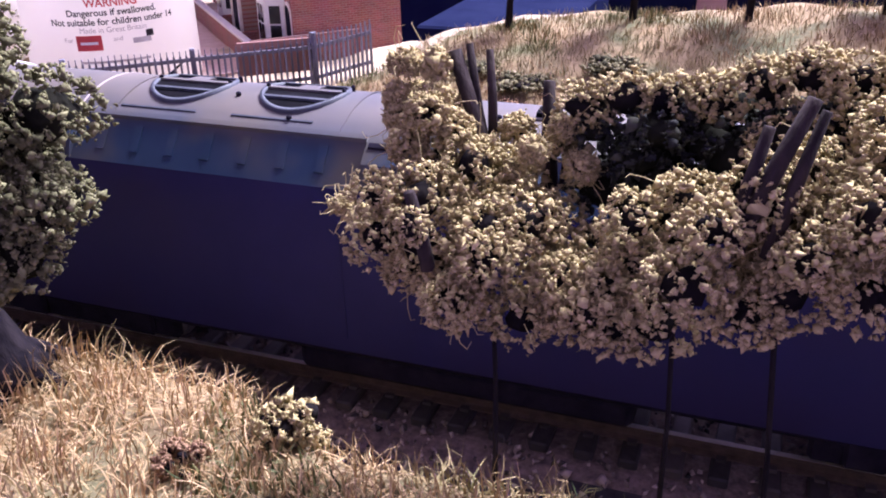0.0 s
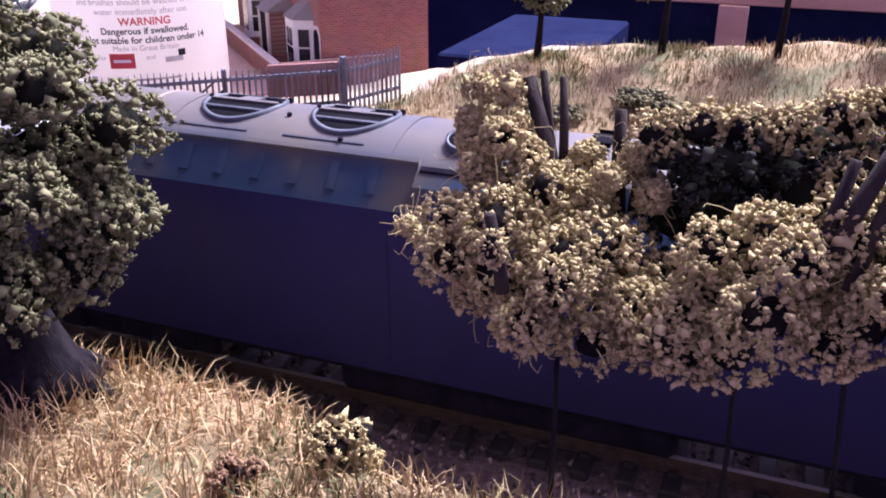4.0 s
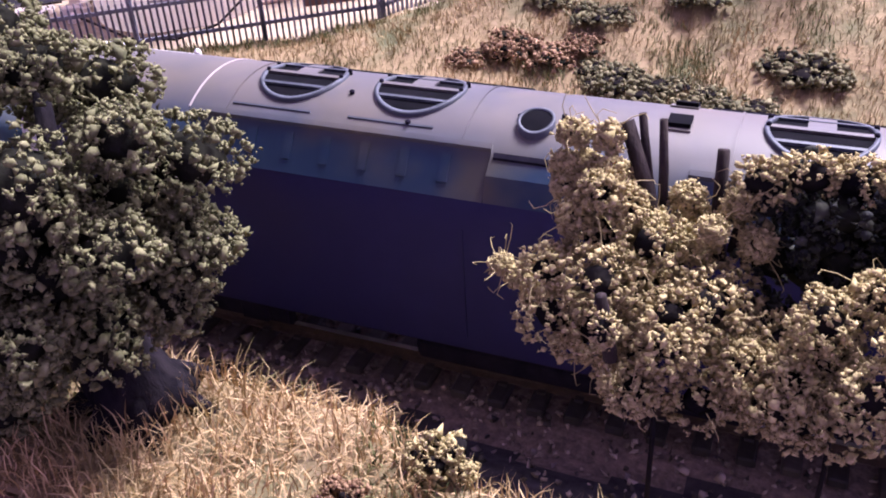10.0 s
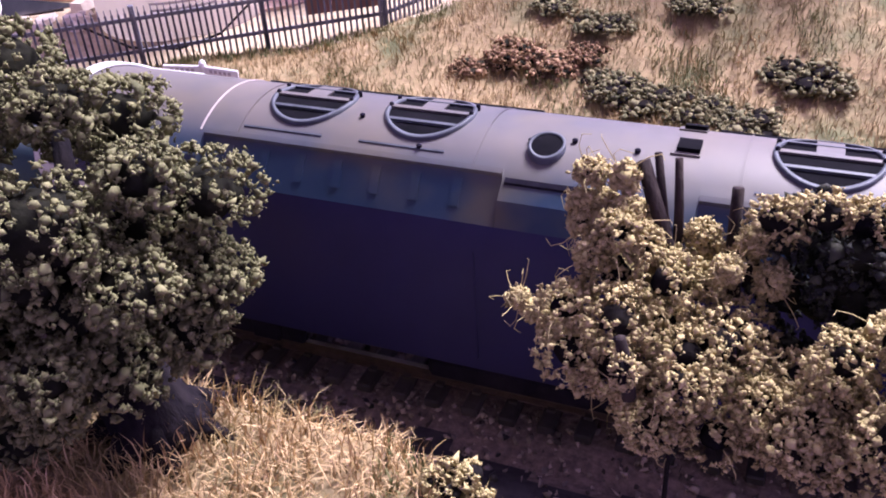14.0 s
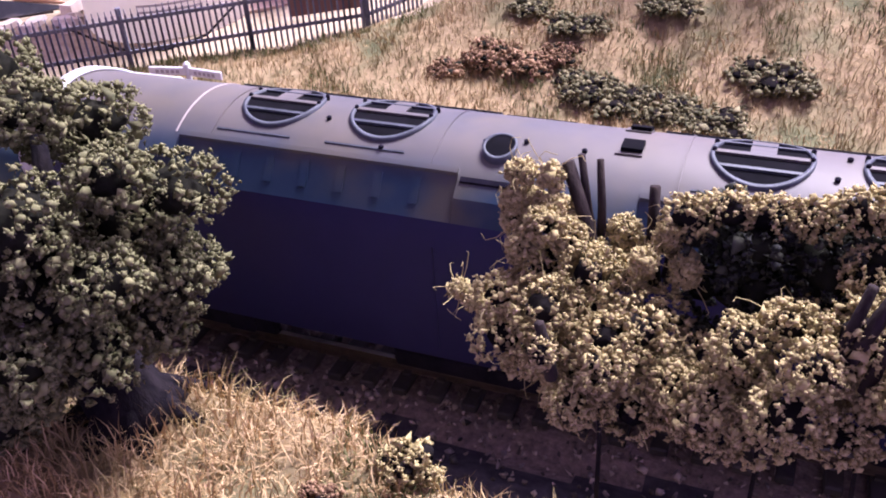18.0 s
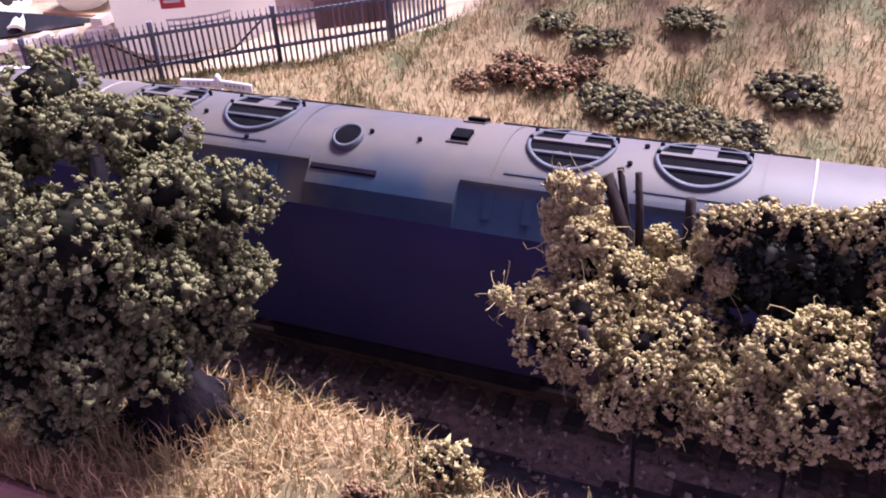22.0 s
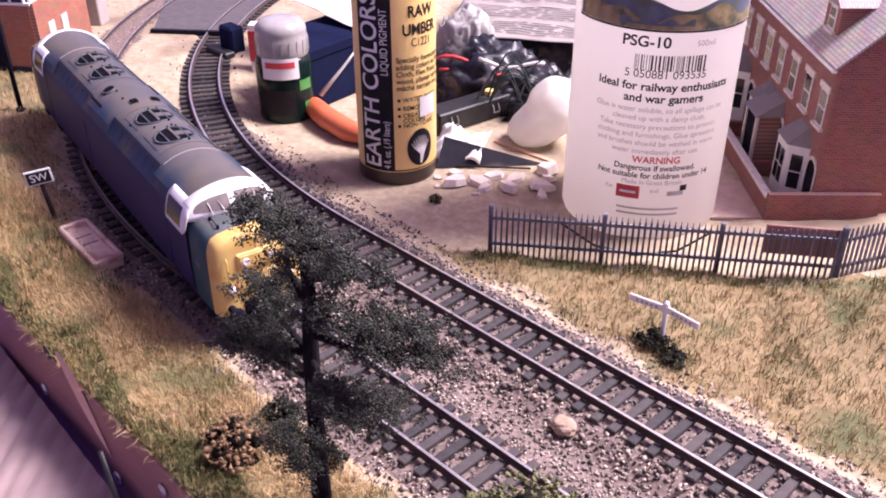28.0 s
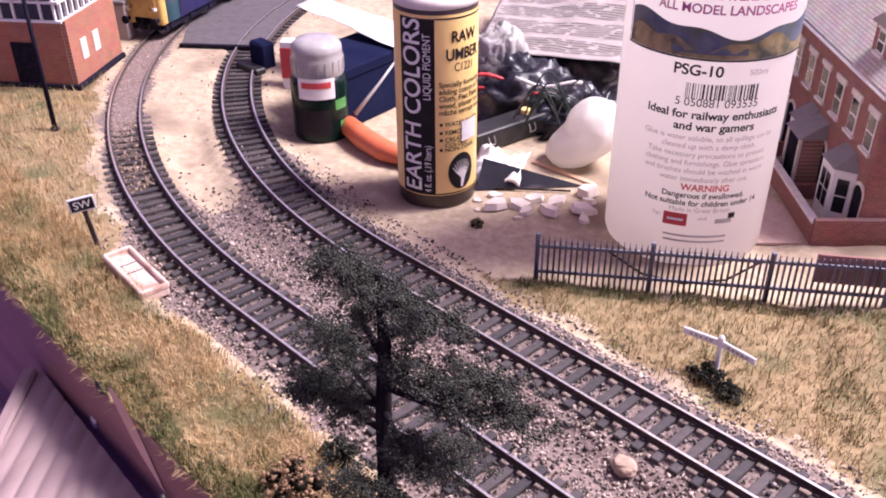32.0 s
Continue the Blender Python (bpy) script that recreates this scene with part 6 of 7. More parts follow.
sheet("white_sheet", "folded white paper sheet lying on the dark box", "paper", ((-0.468, 0.330, 0.0300), (-0.556, 0.322, 0.0380), (-0.474, 0.354, 0.0320), (-0.562, 0.346, 0.0400)), LABELWHITE, 14, 0.003, 16)
pack = empty("red_packet", "small red and white packet behind the pot", "packet", pose(-0.530, 0.309, TABLE, 0, 0, 40))
part("carton", boxbm((-0.016, -0.004, 0.0), (0.016, 0.004, 0.034), 0.0006), LABELWHITE, pack)
part("red_band", boxbm((-0.0163, -0.0043, 0.010), (0.0163, 0.0043, 0.030), 0.0004), REDINK, pack, "red printed band")


def simple(name, label, category, v, f, material, m=None, smooth=True):
    ob = tagged(obj(name, v, f, material, smooth=smooth), label, category)
    if m:
        ob.matrix_basis = m
    return ob


def egg():
    bm = bmesh.new()
    bmesh.ops.create_uvsphere(bm, u_segments=48, v_segments=32, radius=1)
    for v in bm.verts:
        d = v.co.copy()
        k = 1 + 0.05 * noise.noise(d * 2.2) + 0.025 * noise.noise(d * 6)
        low = max(0.0, -d.z + 0.15)
        skirt = 1 + 0.55 * low * max(0.0, -d.x * 0.8 - d.y * 0.4) + 0.06 * low * noise.noise(d * 9)
        v.co = Vector((d.x * 0.0165 * k * skirt - 0.010 * low, d.y * 0.0160 * k * skirt - 0.004 * low, max(0, 0.0180 + d.z * 0.0195 * k)))
    ob = tagged(part("filler_bag", bm, FILLER, None, "", True), "rounded glossy white bag of filler on the sand", "bag")
    ob.matrix_basis = pose(-0.339, 0.355, TABLE, 0, 0, 20)


egg()
v, f = tube([(-0.466, 0.287, TABLE + 0.0055), (-0.459, 0.284, TABLE + 0.0064), (-0.440, 0.279, TABLE + 0.0064), (-0.420, 0.277, TABLE + 0.0062), (-0.400, 0.283, TABLE + 0.0055)], [0.0030, 0.0058, 0.0064, 0.0062, 0.0045], 16)
simple("orange_handle", "orange plastic tool handle lying behind the bottle", "tool", v, f, ORANGE)
v, f = tube([(-0.4640, 0.330, TABLE + 0.037), (-0.4635, 0.310, TABLE + 0.022), (-0.4630, 0.292, TABLE + 0.010)], [0.0007, 0.0009, 0.0016], 10)
simple("glue_brush", "thin white brush leaning on the dark box", "brush", v, f, CLEARCAP)


def wagon_frame():
    root = empty("black_wagon_frame", "black plastic wagon frame with bright wire clips", "wagon part", pose(-0.393, 0.343, TABLE, 0, 0, 84))
    part("frame", boxbm((-0.026, -0.0075, 0.0005), (0.026, 0.0075, 0.0125), 0.0008), BLACK, root)
    for x in (-0.016, 0.014):
        v, f = tube([(x - 0.002, -0.0078, 0.0095), (x - 0.002, -0.0092, 0.0070), (x - 0.002, -0.0092, 0.0050), (x + 0.002, -0.0092, 0.0050), (x + 0.002, -0.0092, 0.0070), (x + 0.002, -0.0078, 0.0095)], [0.0004] * 6, 6)
        obj("wire_clip", v, f, STEEL, root, "bright wire clip")
    v, f = turned([(0.003, 0), (0.003, 0.0025), (0.002, 0.003)], 14)
    obj("cork", v, f, LABELYELLOW, root, "yellow knob").matrix_basis = pose(0.016, 0, 0.0125)
    v, f = turned([(0.0028, 0), (0.0028, 0.001)], 16)
    obj("white_disc", v, f, WHITE, root, "white end disc").matrix_basis = pose(0.0255, 0, 0.007, 0, 90, 0)


wagon_frame()


def folded_knife():
    root = empty("grey_blade", "dark folded card wedge lying on the sand", "card", pose(-0.343, 0.313, TABLE + 0.0005, 0, 0, 41))
    v = [(-0.030, -0.008, 0), (-0.024, 0.012, 0), (0.026, 0.001, 0), (-0.027, 0.003, 0.013)]
    obj("wedge", v, [(0, 2, 1), (0, 1, 3), (1, 2, 3), (0, 3, 2)], DARKFILM, root)
    part("stripe", boxbm((-0.020, -0.0066, 0.0004), (0.018, -0.0058, 0.0012)), TWIG, root)


folded_knife()


def chip(x, y, r, seed, label="broken pale plaster chip lying on the sand"):
    rng = random.Random(seed)
    bm = bmesh.new()
    n = rng.randint(5, 7)
    lo = [bm.verts.new((r * rng.uniform(0.6, 1.2) * math.cos(k * 6.283 / n), r * rng.uniform(0.4, 0.8) * math.sin(k * 6.283 / n), 0)) for k in range(n)]
    hi = [bm.verts.new((v.co.x * 0.86, v.co.y * 0.86, r * rng.uniform(0.30, 0.5))) for v in lo]
    bm.faces.new(lo[::-1])
    bm.faces.new(hi)
    for k in range(n):
        bm.faces.new((lo[k], lo[(k + 1) % n], hi[(k + 1) % n], hi[k]))
    ob = tagged(part("plaster_chip", bm, PLASTER, None), label, "plaster chip", "plaster chips on the sand")
    ob.matrix_basis = pose(x, y, TABLE + 0.0003, rng.uniform(-12, 12), rng.uniform(-12, 12), rng.uniform(0, 360))


for k, (x, y, r) in enumerate(((-0.341, 0.282, 0.0060), (-0.334, 0.291, 0.0055), (-0.327, 0.288, 0.0040), (-0.319, 0.296, 0.0060), (-0.318, 0.325, 0.0075), (-0.309, 0.309, 0.0060), (-0.349, 0.290, 0.0035), (-0.323, 0.306, 0.0045), (-0.312, 0.318, 0.0040), (-0.352, 0.280, 0.0022), (-0.345, 0.273, 0.0018), (-0.326, 0.281, 0.0018), (-0.333, 0.300, 0.0050), (-0.303, 0.302, 0.0035))):
    chip(x, y, r * 1.3, k)
part("card_strip", boxbm((-0.345, 0.3385, TABLE), (-0.305, 0.3415, TABLE + 0.0012), 0.0002), TAN, None)
tagged(bpy.data.objects["card_strip"], "thin tan strip of card lying beside the glue bottle", "card strip").matrix_basis = pose(0.0, 0.012, 0, 0, 0, 3)
part("wire_cutter_block", boxbm((-0.585, 0.301, TABLE), (-0.570, 0.312, TABLE + 0.023), 0.0015), NAVY, None)
tagged(bpy.data.objects["wire_cutter_block"], "small dark blue lever block beside the inner track", "block")
part("lever_base", boxbm((-0.590, 0.293, TABLE), (-0.566, 0.301, TABLE + 0.009), 0.0008), BLACK, None)
tagged(bpy.data.objects["lever_base"], "black lever base beside the inner track", "block")


# ---- fence ----
def fence():
    root = empty("picket_fence", "blue-grey model picket fence along the grass", "fence")
    runs = (((-0.2845, 0.2465), (-0.1690, 0.3310), 60), ((-0.1690, 0.3310), (-0.1560, 0.3560), 12))
    first = None
    for (x0, y0), (x1, y1), n in runs:
        turn = math.degrees(math.atan2(y1 - y0, x1 - x0))
        L = math.hypot(x1 - x0, y1 - y0)
        for k in range(n + 1):
            u = k / n
            x, y = x0 + (x1 - x0) * u, y0 + (y1 - y0) * u
            z = max(TABLE, gz(x, y)) - 0.0006
            if first is None:
                bm = boxbm((-0.00042, -0.0004, 0), (0.00042, 0.0004, 0.0225))
                for v in bm.verts:
                    if v.co.z > 0.02:
                        v.co.x *= 0.35
                        v.co.z += 0.0008
                boxbm((-0.00042, -0.0004, 0.0005), (0.00042, 0.0004, 0.0212), 0, bm)
                ob = first = part("picket", bm, FENCEPAINT, root)
            else:
                ob = first.copy()
                scene.collection.objects.link(ob)
            ob.matrix_basis = pose(x, y, z, 0, 0, turn)
        for h in (0.0040, 0.0165):
            za, zb = max(TABLE, gz(x0, y0)), max(TABLE, gz(x1, y1))
            bm = bmesh.new()
            boxbm((0, 0.0003, h), (L, 0.0012, h + 0.0014), 0, bm)
            for v in bm.verts:
                v.co.z += za + (zb - za) * v.co.x / L
            part("fence_rail", bm, FENCEPAINT, root).matrix_basis = pose(x0, y0, 0, 0, 0, turn)
        for k in range(0, n + 1, 20):
            u = k / n
            x, y = x0 + (x1 - x0) * u, y0 + (y1 - y0) * u
            part("post", boxbm((-0.0010, 0.0004, -0.001), (0.0010, 0.0022, 0.0232), 0.0002), FENCEPAINT, root).matrix_basis = pose(x, y, max(TABLE, gz(x, y)), 0, 0, turn)
    # added board that stands in for garden wall showing between the pickets
    part("garden_wall_stand_in", boxbm((0.1125, 0.0024, TABLE + 0.0100), (0.1420, 0.0036, TABLE + 0.0235), 0.0003), BOARD, root, "plum-brown board added for the garden wall behind the pickets").matrix_basis = pose(-0.2845, 0.2465, 0, 0, 0, 36.19)
    wire_v, wire_f = tube([(-0.262, 0.264, TABLE + 0.018), (-0.250, 0.2745, TABLE + 0.007), (-0.236, 0.2845, TABLE + 0.004), (-0.222, 0.2940, TABLE + 0.008), (-0.212, 0.302, TABLE + 0.018)], [0.0005] * 5, 6)
    obj("drooping_wire", wire_v, wire_f, TWIG, root, "brown drooping wire", True)


fence()


# ---- buildings ----
def brick_material(name, c1, c2, mortar, length, axis):
    m = bpy.data.materials.new(name)
    m.use_nodes = True
    n, l = m.node_tree.nodes, m.node_tree.links
    tc = n.new("ShaderNodeTexCoord")
    sep = n.new("ShaderNodeSeparateXYZ")
    com = n.new("ShaderNodeCombineXYZ")
    l.new(tc.outputs["Object"], sep.inputs[0])
    l.new(sep.outputs["XYZ".index(axis[0])], com.inputs[0])
    l.new(sep.outputs["XYZ".index(axis[1])], com.inputs[1])
    bk = n.new("ShaderNodeTexBrick")
    bk.inputs["Color1"].default_value, bk.inputs["Color2"].default_value, bk.inputs["Mortar"].default_value = (*c1, 1), (*c2, 1), (*mortar, 1)
    bk.inputs["Scale"].default_value = 1.0
    bk.inputs["Brick Width"].default_value, bk.inputs["Row Height"].default_value, bk.inputs["Mortar Size"].default_value = length, length / 3, length * 0.045
    l.new(com.outputs[0], bk.inputs["Vector"])
    nz = n.new("ShaderNodeTexNoise")
    nz.inputs["Scale"].default_value = 120
    l.new(tc.outputs["Object"], nz.inputs["Vector"])
    mx = n.new("ShaderNodeMix")
    mx.data_type, mx.blend_type = "RGBA", "MULTIPLY"
    mx.inputs[0].default_value = 0.45
    l.new(bk.outputs["Color"], mx.inputs[6])
    l.new(nz.outputs["Color"], mx.inputs[7])
    b = n["Principled BSDF"]
    l.new(mx.outputs[2], b.inputs["Base Color"])
    b.inputs["Roughness"].default_value = 0.85
    bp = n.new("ShaderNodeBump")
    bp.inputs["Strength"].default_value, bp.inputs["Distance"].default_value = 0.5, 0.0003
    bp.invert = True
    l.new(bk.outputs["Fac"], bp.inputs["Height"])
    l.new(bp.outputs[0], b.inputs["Normal"])
    return m


FRONTBRICK = brick_material("front_brickwork", (0.27, 0.09, 0.075), (0.38, 0.14, 0.11), (0.38, 0.245, 0.21), 0.0032, "XZ")
SIDEBRICK = brick_material("side_brickwork", (0.24, 0.066, 0.056), (0.34, 0.105, 0.085), (0.33, 0.20, 0.175), 0.0032, "YZ")
BOXBRICK = brick_material("signal_box_brickwork", (0.38, 0.12, 0.06), (0.48, 0.175, 0.10), (0.42, 0.26, 0.20), 0.0032, "XZ")
BOXSIDE = brick_material("signal_box_side_brickwork", (0.38, 0.12, 0.06), (0.48, 0.175, 0.10), (0.42, 0.26, 0.20), 0.0032, "YZ")
TILES = brick_material("roof_tiling", (0.50, 0.43, 0.39), (0.60, 0.53, 0.48), (0.34, 0.29, 0.27), 0.0040, "XY")


def sash_window(parent, x, z, w=0.0085, h=0.0165, y=0.0):
    win = part("window", boxbm((x - w / 2, y - 0.001, z), (x + w / 2, y + 0.0004, z + h), 0.0001), WHITE, parent, "white sash window")
    for k in range(2):
        part("pane", boxbm((x - w / 2 + 0.0009, y + 0.0003, z + 0.001 + k * (h / 2 - 0.0003)), (x + w / 2 - 0.0009, y + 0.0006, z + h / 2 - 0.0003 + k * (h / 2 - 0.0004))), GLASS, win)
    part("lintel", boxbm((x - w / 2 - 0.0018, y - 0.001, z + h), (x + w / 2 + 0.0018, y + 0.0009, z + h + 0.0030), 0.0002), STONEPAINT, win)
    part("sill", boxbm((x - w / 2 - 0.0014, y - 0.001, z - 0.0016), (x + w / 2 + 0.0014, y + 0.0015, z), 0.0002), STONEPAINT, win)


def bay_window(parent, x):
    v = [(x - 0.0125, 0, 0), (x - 0.0075, 0.0085, 0), (x + 0.0075, 0.0085, 0), (x + 0.0125, 0, 0)]
    h = 0.0295
    vv = v + [(a, b, h) for a, b, _ in v]
    bay = obj("bay_window", vv, [(0, 1, 5, 4), (1, 2, 6, 5), (2, 3, 7, 6), (4, 5, 6, 7)], WHITE, parent, "white painted bay window")
    for i in range(3):
        a, b = Vector(v[i]), Vector(v[i + 1])
        d = (b - a)
        nrm = Vector((-d.y, d.x, 0)).normalized()
        if nrm.y < 0:
            nrm = -nrm
        for u0, u1 in (((0.16, 0.46), (0.54, 0.84)) if i == 1 else ((0.24, 0.78),)):
            for z0, z1 in ((0.0080, 0.0160), (0.0168, 0.0250)):
                p = [a + d * u0, a + d * u1]
                q = [c + nrm * 0.0003 + Vector((0, 0, z0)) for c in p] + [c + nrm * 0.0003 + Vector((0, 0, z1)) for c in p[::-1]]
                obj("pane", q, [(0, 1, 2, 3)], GLASS, bay)
    top = [(a * 1.0 + (a - x) * 0.10, b * 1.12, h) for a, b, _ in v] + [(x - 0.006, 0, h + 0.0075), (x + 0.006, 0, h + 0.0075)]
    obj("bay_roof", top, [(0, 1, 4), (1, 2, 5, 4), (2, 3, 5), (3, 2, 1, 0)], DARKSLATE, bay, "grey slate bay roof")


def arched_door(parent, x):
    pts = [(x - 0.0048, 0), (x - 0.0048, 0.0215)] + [(x - 0.0048 * math.cos(k * math.pi / 10), 0.0215 + 0.0048 * math.sin(k * math.pi / 10)) for k in range(1, 10)] + [(x + 0.0048, 0.0215), (x + 0.0048, 0)]
    outer = [(x + (a - x) * 1.22, z * 1.03 + (0.0008 if z > 0.01 else 0)) for a, z in pts]
    v = [(a, 0.0008, z) for a, z in pts] + [(a, 0.0008, z) for a, z in outer] + [(a, 0, z) for a, z in outer]
    n = len(pts)
    f = [(k, k + 1, n + k + 1, n + k) for k in range(n - 1)] + [(n + k, n + k + 1, 2 * n + k + 1, 2 * n + k) for k in range(n - 1)]
    door = obj("door_frame", v, f, STONEPAINT, parent, "pale arched door surround")
    obj("door", [(a, 0.0004, z) for a, z in pts], [tuple(range(n))], UNDER, door, "dark arched doorway")


def terrace():
    m = pose(-0.2025, 0.3740, TABLE, 0, 0, 135)
    root = empty("terraced_house", "red brick model terrace with bays and pale sash windows", "house", m)
    L, D, H, R = 0.19, 0.052, 0.0745, 0.0985
    # front and back walls, gables, roof
    part("front_wall", boxbm((0.0008, -0.003, 0), (L, 0, H)), FRONTBRICK, root)
    part("back_wall", boxbm((0.0008, -D, 0), (L, -D + 0.003, H)), FRONTBRICK, root)
    for x in (0.0, L - 0.003):
        v = [(x, 0.0004, 0), (x, -D - 0.0004, 0), (x, -D - 0.0004, H), (x, -D / 2, R), (x, 0.0004, H)]
        v += [(a + 0.003, b, c) for a, b, c in v]
        obj("gable_wall", v, [(0, 1, 2, 3, 4), (9, 8, 7, 6, 5)] + [(k, (k + 1) % 5, 5 + (k + 1) % 5, 5 + k) for k in range(5)], SIDEBRICK, root)
    for s in (0, 1):
        y0, y1 = (0.0035, -D / 2) if s == 0 else (-D - 0.0035, -D / 2)
        z0 = H - 0.0028
        v = [(-0.0015, y0, z0), (L + 0.0015, y0, z0), (L + 0.0015, y1, R + 0.0006), (-0.0015, y1, R + 0.0006)]
        v += [(a, b, c + 0.0014) for a, b, c in v]
        obj("roof_slope", v, [(3, 2, 1, 0), (4, 5, 6, 7), (0, 1, 5, 4), (1, 2, 6, 5), (2, 3, 7, 6), (3, 0, 4, 7)], TILES, root, "pale tiled roof slope")
    part("ridge", boxbm((-0.0015, -D / 2 - 0.0012, R + 0.001), (L + 0.0015, -D / 2 + 0.0012, R + 0.0028), 0.0004), DARKSLATE, root)
    part("gutter", boxbm((-0.001, 0.0025, H - 0.0040), (L, 0.0045, H - 0.0026), 0.0003), WHITE, root)
    for x in (0.012, 0.032, 0.052, 0.072, 0.092, 0.112, 0.132):
        sash_window(root, x, 0.0420)
    for x in (0.026, 0.076, 0.126):
        bay_window(root, x)
    for x in (0.0075, 0.056, 0.106):
        arched_door(root, x)
    # a slated porch
    for x in (0.0635,):
        pv = [(x - 0.009, 0, 0), (x - 0.009, 0.012, 0), (x + 0.009, 0.012, 0), (x + 0.009, 0, 0)]
        h = 0.028
        pv = pv + [(a, b, h) for a, b, _ in pv]
        porch = obj("porch", pv, [(0, 1, 5, 4), (2, 3, 7, 6), (4, 5, 6, 7)], FRONTBRICK, root, "brick porch with slated roof")
        # flat sheet, dark as the shaded recess behind it would be
        obj("porch_front", [(x - 0.009, 0.0121, 0), (x + 0.009, 0.0121, 0), (x + 0.009, 0.0121, h), (x - 0.009, 0.0121, h)], [(0, 1, 2, 3)], UNDER, porch, "dark sheet for the shade inside the open porch")
        rv = [(x - 0.0105, 0, h), (x - 0.0105, 0.0140, h), (x + 0.0105, 0.0140, h), (x + 0.0105, 0, h), (x - 0.0085, 0, h + 0.008), (x + 0.0085, 0, h + 0.008)]
        obj("porch_roof", rv, [(0, 1, 4), (1, 2, 5, 4), (2, 3, 5), (3, 2, 1, 0)], DARKSLATE, porch, "grey slate porch roof")
        for s in (-1, 1):
            part("porch_post", boxbm((x + s * 0.0085 - 0.0008, 0.0115, 0), (x + s * 0.0085 + 0.0008, 0.0131, h), 0.0001), STONEPAINT, porch)
    # dormer
    for x in (0.030,):
        z = H + 0.0030
        dorm = part("dormer", boxbm((x - 0.0085, -0.022, z), (x + 0.0085, -0.0035, z + 0.0155)), FRONTBRICK, root)
        dv = [(x - 0.0105, -0.0015, z + 0.0150), (x + 0.0105, -0.0015, z + 0.0150), (x + 0.0105, -0.026, z + 0.0150), (x - 0.0105, -0.026, z + 0.0150), (x, -0.0015, z + 0.0215), (x, -0.026, z + 0.0215)]
        obj("dormer_roof", dv, [(0, 1, 4), (1, 2, 5, 4), (2, 3, 5), (3, 0, 4, 5), (3, 2, 1, 0)], TILES, dorm)
        sash_window(dorm, x, z + 0.0030, 0.0075, 0.0100, -0.0035)
    # garden wall with coping, and gate piers
    yard = empty("garden_wall", "low red brick garden wall with pale coping stones", "wall", m)
    part("brickwork", boxbm((0.000, 0.0185, 0), (0.150, 0.0210, 0.0105)), FRONTBRICK, yard)
    for k in range(25):
        part("coping", boxbm((k * 0.006 + 0.0001, 0.0178, 0.0105), (k * 0.006 + 0.0058, 0.0217, 0.0120), 0.0003), STONEPAINT, yard)
    part("end_wall", boxbm((-0.0030, -0.030, 0), (0.0, 0.0210, 0.0140)), SIDEBRICK, yard)
    for x in (0.042, 0.092):
        part("divider", boxbm((x, 0.0005, 0), (x + 0.0020, 0.0180, 0.0090)), SIDEBRICK, yard)
    tagged(part("paving", boxbm((-0.0, 0.0, -0.0006), (0.16, 0.064, 0.0006)), PAVING, None), "pale paved yard before the terrace", "paving", kind="structure").matrix_basis = m


terrace()


def signal_box():
    m = pose(-0.6240, 0.1970, -0.003, 0, 0, 128)
    root = empty("signal_box", "orange brick model signal box with white window frames", "signal box", m)
    L, D, H = 0.062, 0.075, 0.044
    # local x runs along the track side, local y towards the grass
    part("front_wall", boxbm((0, -0.003, 0), (L, 0, H)), BOXBRICK, root)
    part("side_wall", boxbm((-0.0004, 0.0, 0), (0.003, D, H)), BOXSIDE, root)
    part("back_wall", boxbm((0, D, 0), (L, D + 0.003, H)), BOXBRICK, root)
    part("far_wall", boxbm((L - 0.003, 0, 0), (L, D, H)), BOXSIDE, root)
    part("plinth", boxbm((-0.0025, -0.0052, -0.002), (L, D + 0.004, 0.0040), 0.0005), UNDER, root)
    part("cabin", boxbm((0.001, 0.001, H), (L - 0.001, D, H + 0.022)), GLASS, root, "dark glazed cabin")
    for k in range(9):
        part("glazing_bar", boxbm((-0.0006, 0.002 + k * 0.0088, H), (0.0012, 0.0032 + k * 0.0088, H + 0.022)), WHITE, root)
        part("glazing_bar", boxbm((0.002 + k * 0.0068, -0.0010, H), (0.0032 + k * 0.0068, 0.0012, H + 0.022)), WHITE, root)
    for z in (H - 0.0012, H + 0.0105, H + 0.0205):
        part("window_rail", boxbm((-0.0010, -0.0014, z), (L, D + 0.001, z + 0.0015)), WHITE, root)
    part("door", boxbm((-0.0010, 0.020, 0.003), (0.001, 0.036, 0.030), 0.0002), UNDER, root, "dark doorway")
    for y in (-0.0036,):
        for x in (0.012, 0.028):
            part("white_panel", boxbm((x, y, 0.016), (x + 0.007, -0.0028, 0.029), 0.0002), STONEPAINT, root, "small white window panel")
    part("roof", boxbm((-0.006, -0.006, H + 0.022), (L + 0.004, D + 0.006, H + 0.026), 0.001), SLATE, root)


signal_box()


def lamp_post():
    z = gz(-0.571, 0.1610)
    root = empty("telegraph_pole", "slim black model pole standing in the grass", "pole", pose(-0.571, 0.1610, z))
    v, f = tube([(0, 0, -0.002), (0, 0, 0.05), (0, 0, 0.105)], [0.0014, 0.0012, 0.0010], 10)
    obj("shaft", v, f, UNDER, root, smooth=True)
    part("foot", boxbm((-0.0022, -0.0022, -0.001), (0.0022, 0.0022, 0.002), 0.0004), UNDER, root)


lamp_post()


relay = empty("relay_cabinet", "small grey line-side cabinet beside the signal box", "cabinet", pose(-0.7010, 0.2660, gz(-0.701, 0.266) - 0.0003, 0, 0, 38))
part("body", boxbm((-0.011, -0.007, 0.0), (0.011, 0.007, 0.026), 0.0008), SLATE, relay)
part("lid", boxbm((-0.012, -0.008, 0.026), (0.012, 0.008, 0.0285), 0.0006), DARKSLATE, relay)
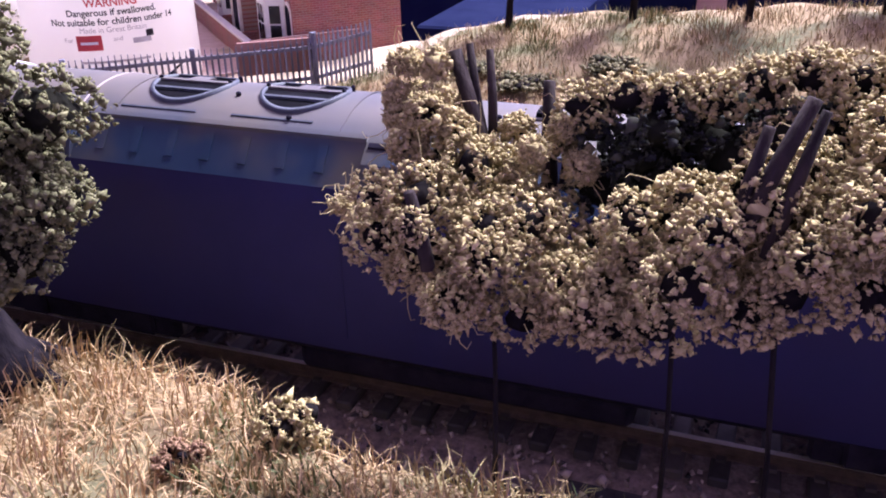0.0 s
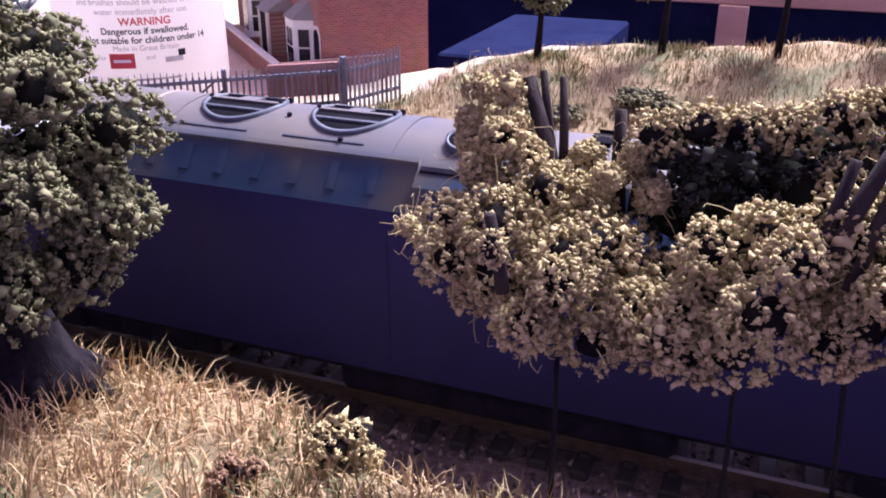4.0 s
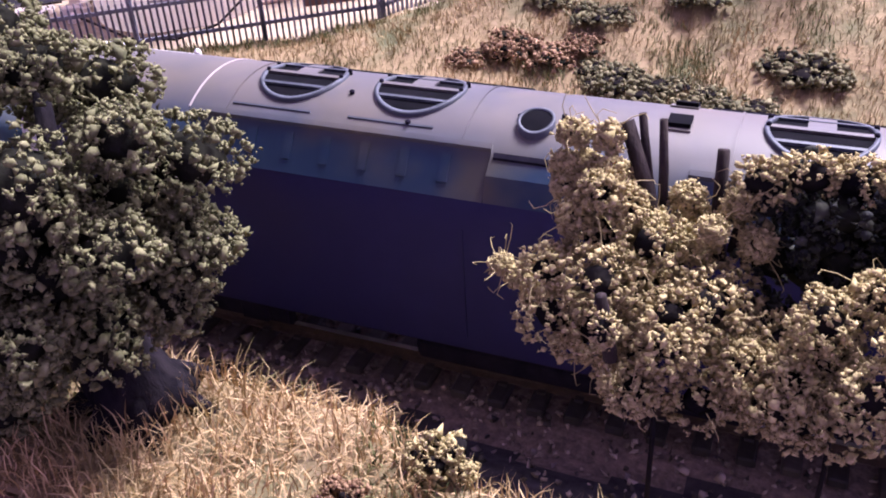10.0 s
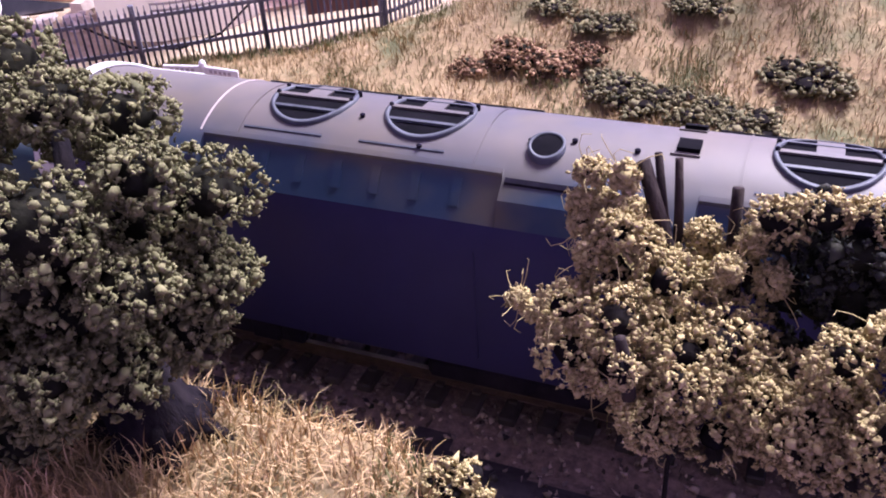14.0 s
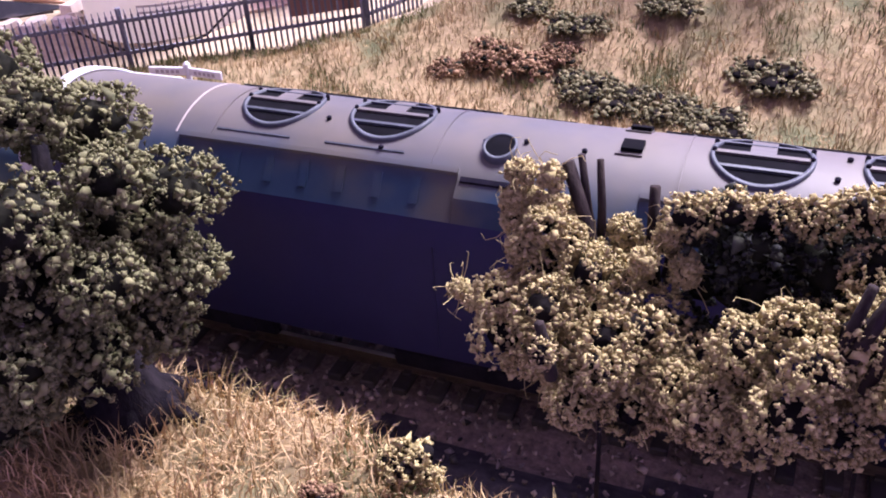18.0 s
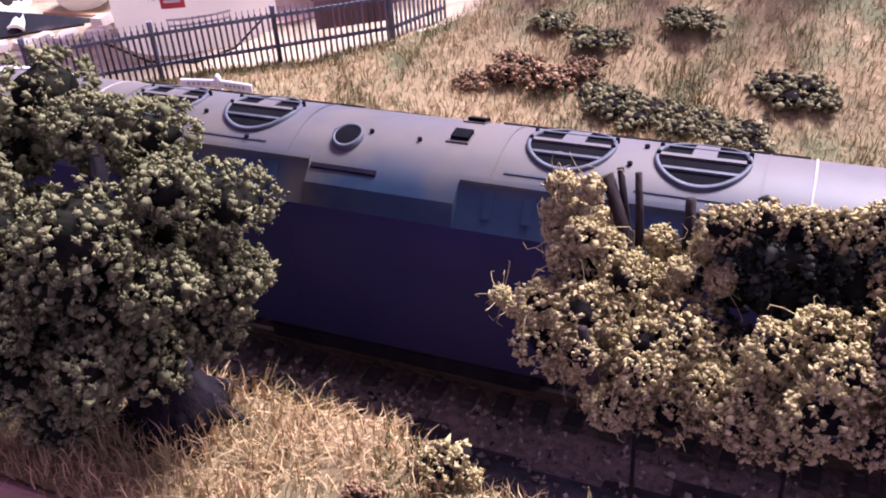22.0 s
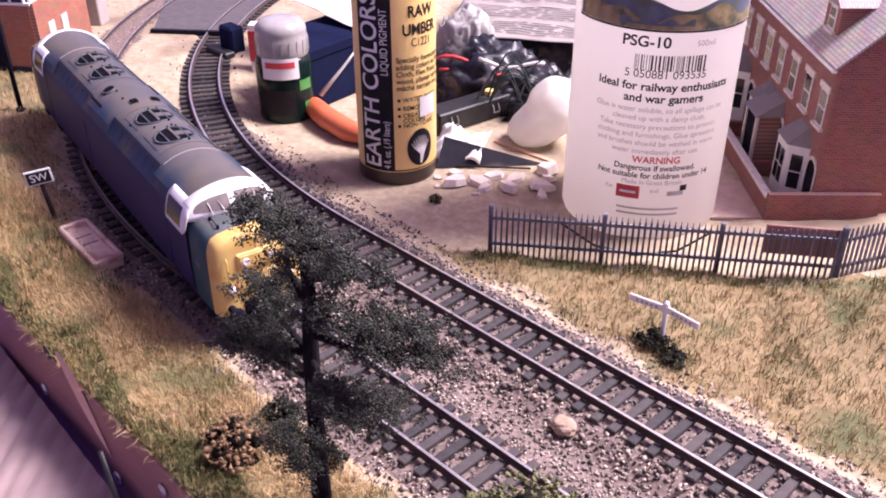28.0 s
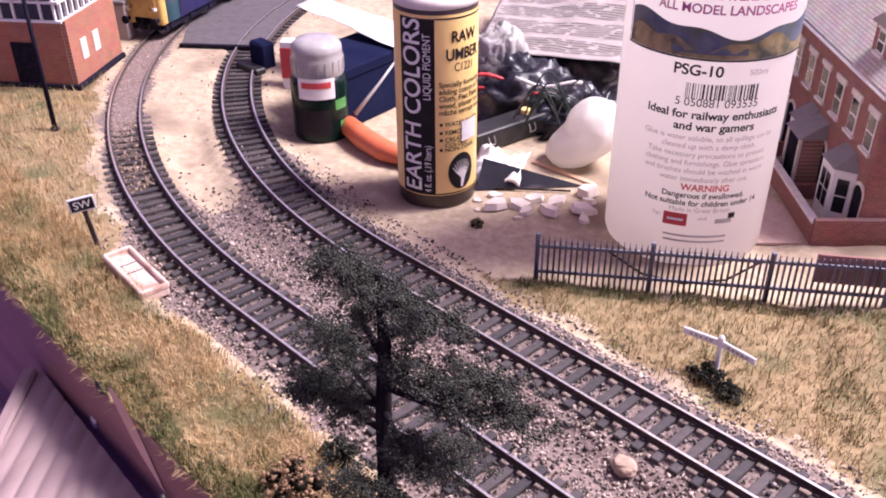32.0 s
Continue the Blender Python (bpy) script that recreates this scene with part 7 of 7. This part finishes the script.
part("door_line", boxbm((-0.0003, -0.0075, 0.002), (0.0003, -0.0068, 0.024)), UNDER, relay)


def crossing():
    z = -0.0012
    q = [(-0.6495, 0.2870), (-0.6060, 0.3235), (-0.700, 0.440), (-0.780, 0.380)]
    v = [(x, y, z) for x, y in q] + [(x, y, TABLE - 0.002) for x, y in q]
    tagged(obj("level_crossing", v, [(0, 1, 2, 3), (7, 6, 5, 4)] + [(k, 4 + k, 4 + (k + 1) % 4, (k + 1) % 4) for k in range(4)], ROADGREY), "flat grey card level crossing between the tracks", "road", kind="structure")
    part("dark_edge", boxbm((0, -0.003, TABLE), (0.0568, 0.0004, 0.0006), 0.0003), UNDER, None)
    tagged(bpy.data.objects["dark_edge"], "dark timber edge of the level crossing", "timber").matrix_basis = pose(-0.6500, 0.2862, 0, 0, 0, 40)


crossing()


# ---- behind the hill ----
def back_board():
    root = empty("storage_cupboard", "dark navy cupboard with a tan top standing beyond the layout", "cupboard")
    part("navy_front", boxbm((-0.80, 1.00, -0.90), (1.3, 1.02, -0.0500)), NAVY, root, "flat navy front")
    part("tan_top", boxbm((-0.80, 0.996, -0.0500), (1.3, 1.50, -0.0080), 0.001), TAN, root, "thick tan top board")
    part("tan_upright", boxbm((-0.0840, 0.994, -0.90), (-0.0540, 1.000, -0.0505), 0.001), TAN, root, "tan upright")
    crate = empty("navy_crate", "tall navy crate with a white front strip behind the house", "crate")
    part("body", boxbm((-0.260, 0.66, -0.90), (0.40, 0.86, -0.095), 0.002), NAVY, crate)
    part("white_strip", boxbm((-0.232, 0.656, -0.0600), (-0.182, 0.660, -0.0555), 0.0005), STONEPAINT, crate, "pale strip along the lid")
    part("lid", boxbm((-0.262, 0.660, -0.095), (-0.150, 0.86, -0.050), 0.002), NAVY, crate)


back_board()


# ---- what moves: the locomotive backs away along the near track ----
def motions():
    def placed(s):
        (a, _), (b, _) = on_track(0, s - 0.090), on_track(0, s + 0.090)
        mid, d = (a + b) / 2, (a - b)
        return pose(mid.x, mid.y, 0, 0, 0, math.degrees(math.atan2(d.y, d.x)))
    run = ((0, 0.0370), (19.5, 0.0370), (20, 0.0395), (20.5, 0.0446), (21, 0.0519), (21.5, 0.0612), (22, 0.0735), (22.5, 0.0901), (23, 0.1075), (23.5, 0.1278), (24, 0.1501), (24.5, 0.1749), (25, 0.2026), (25.5, 0.2320),
           (26, 0.2650), (26.5, 0.3010), (27, 0.3400), (27.5, 0.3810), (28, 0.4242), (28.5, 0.4714), (29, 0.5205), (29.5, 0.5703), (30, 0.6182), (30.5, 0.6654), (31, 0.7167), (31.5, 0.7766), (32, 0.8380))
    walk(LOCO, [(t, placed(s)) for t, s in run])


motions()
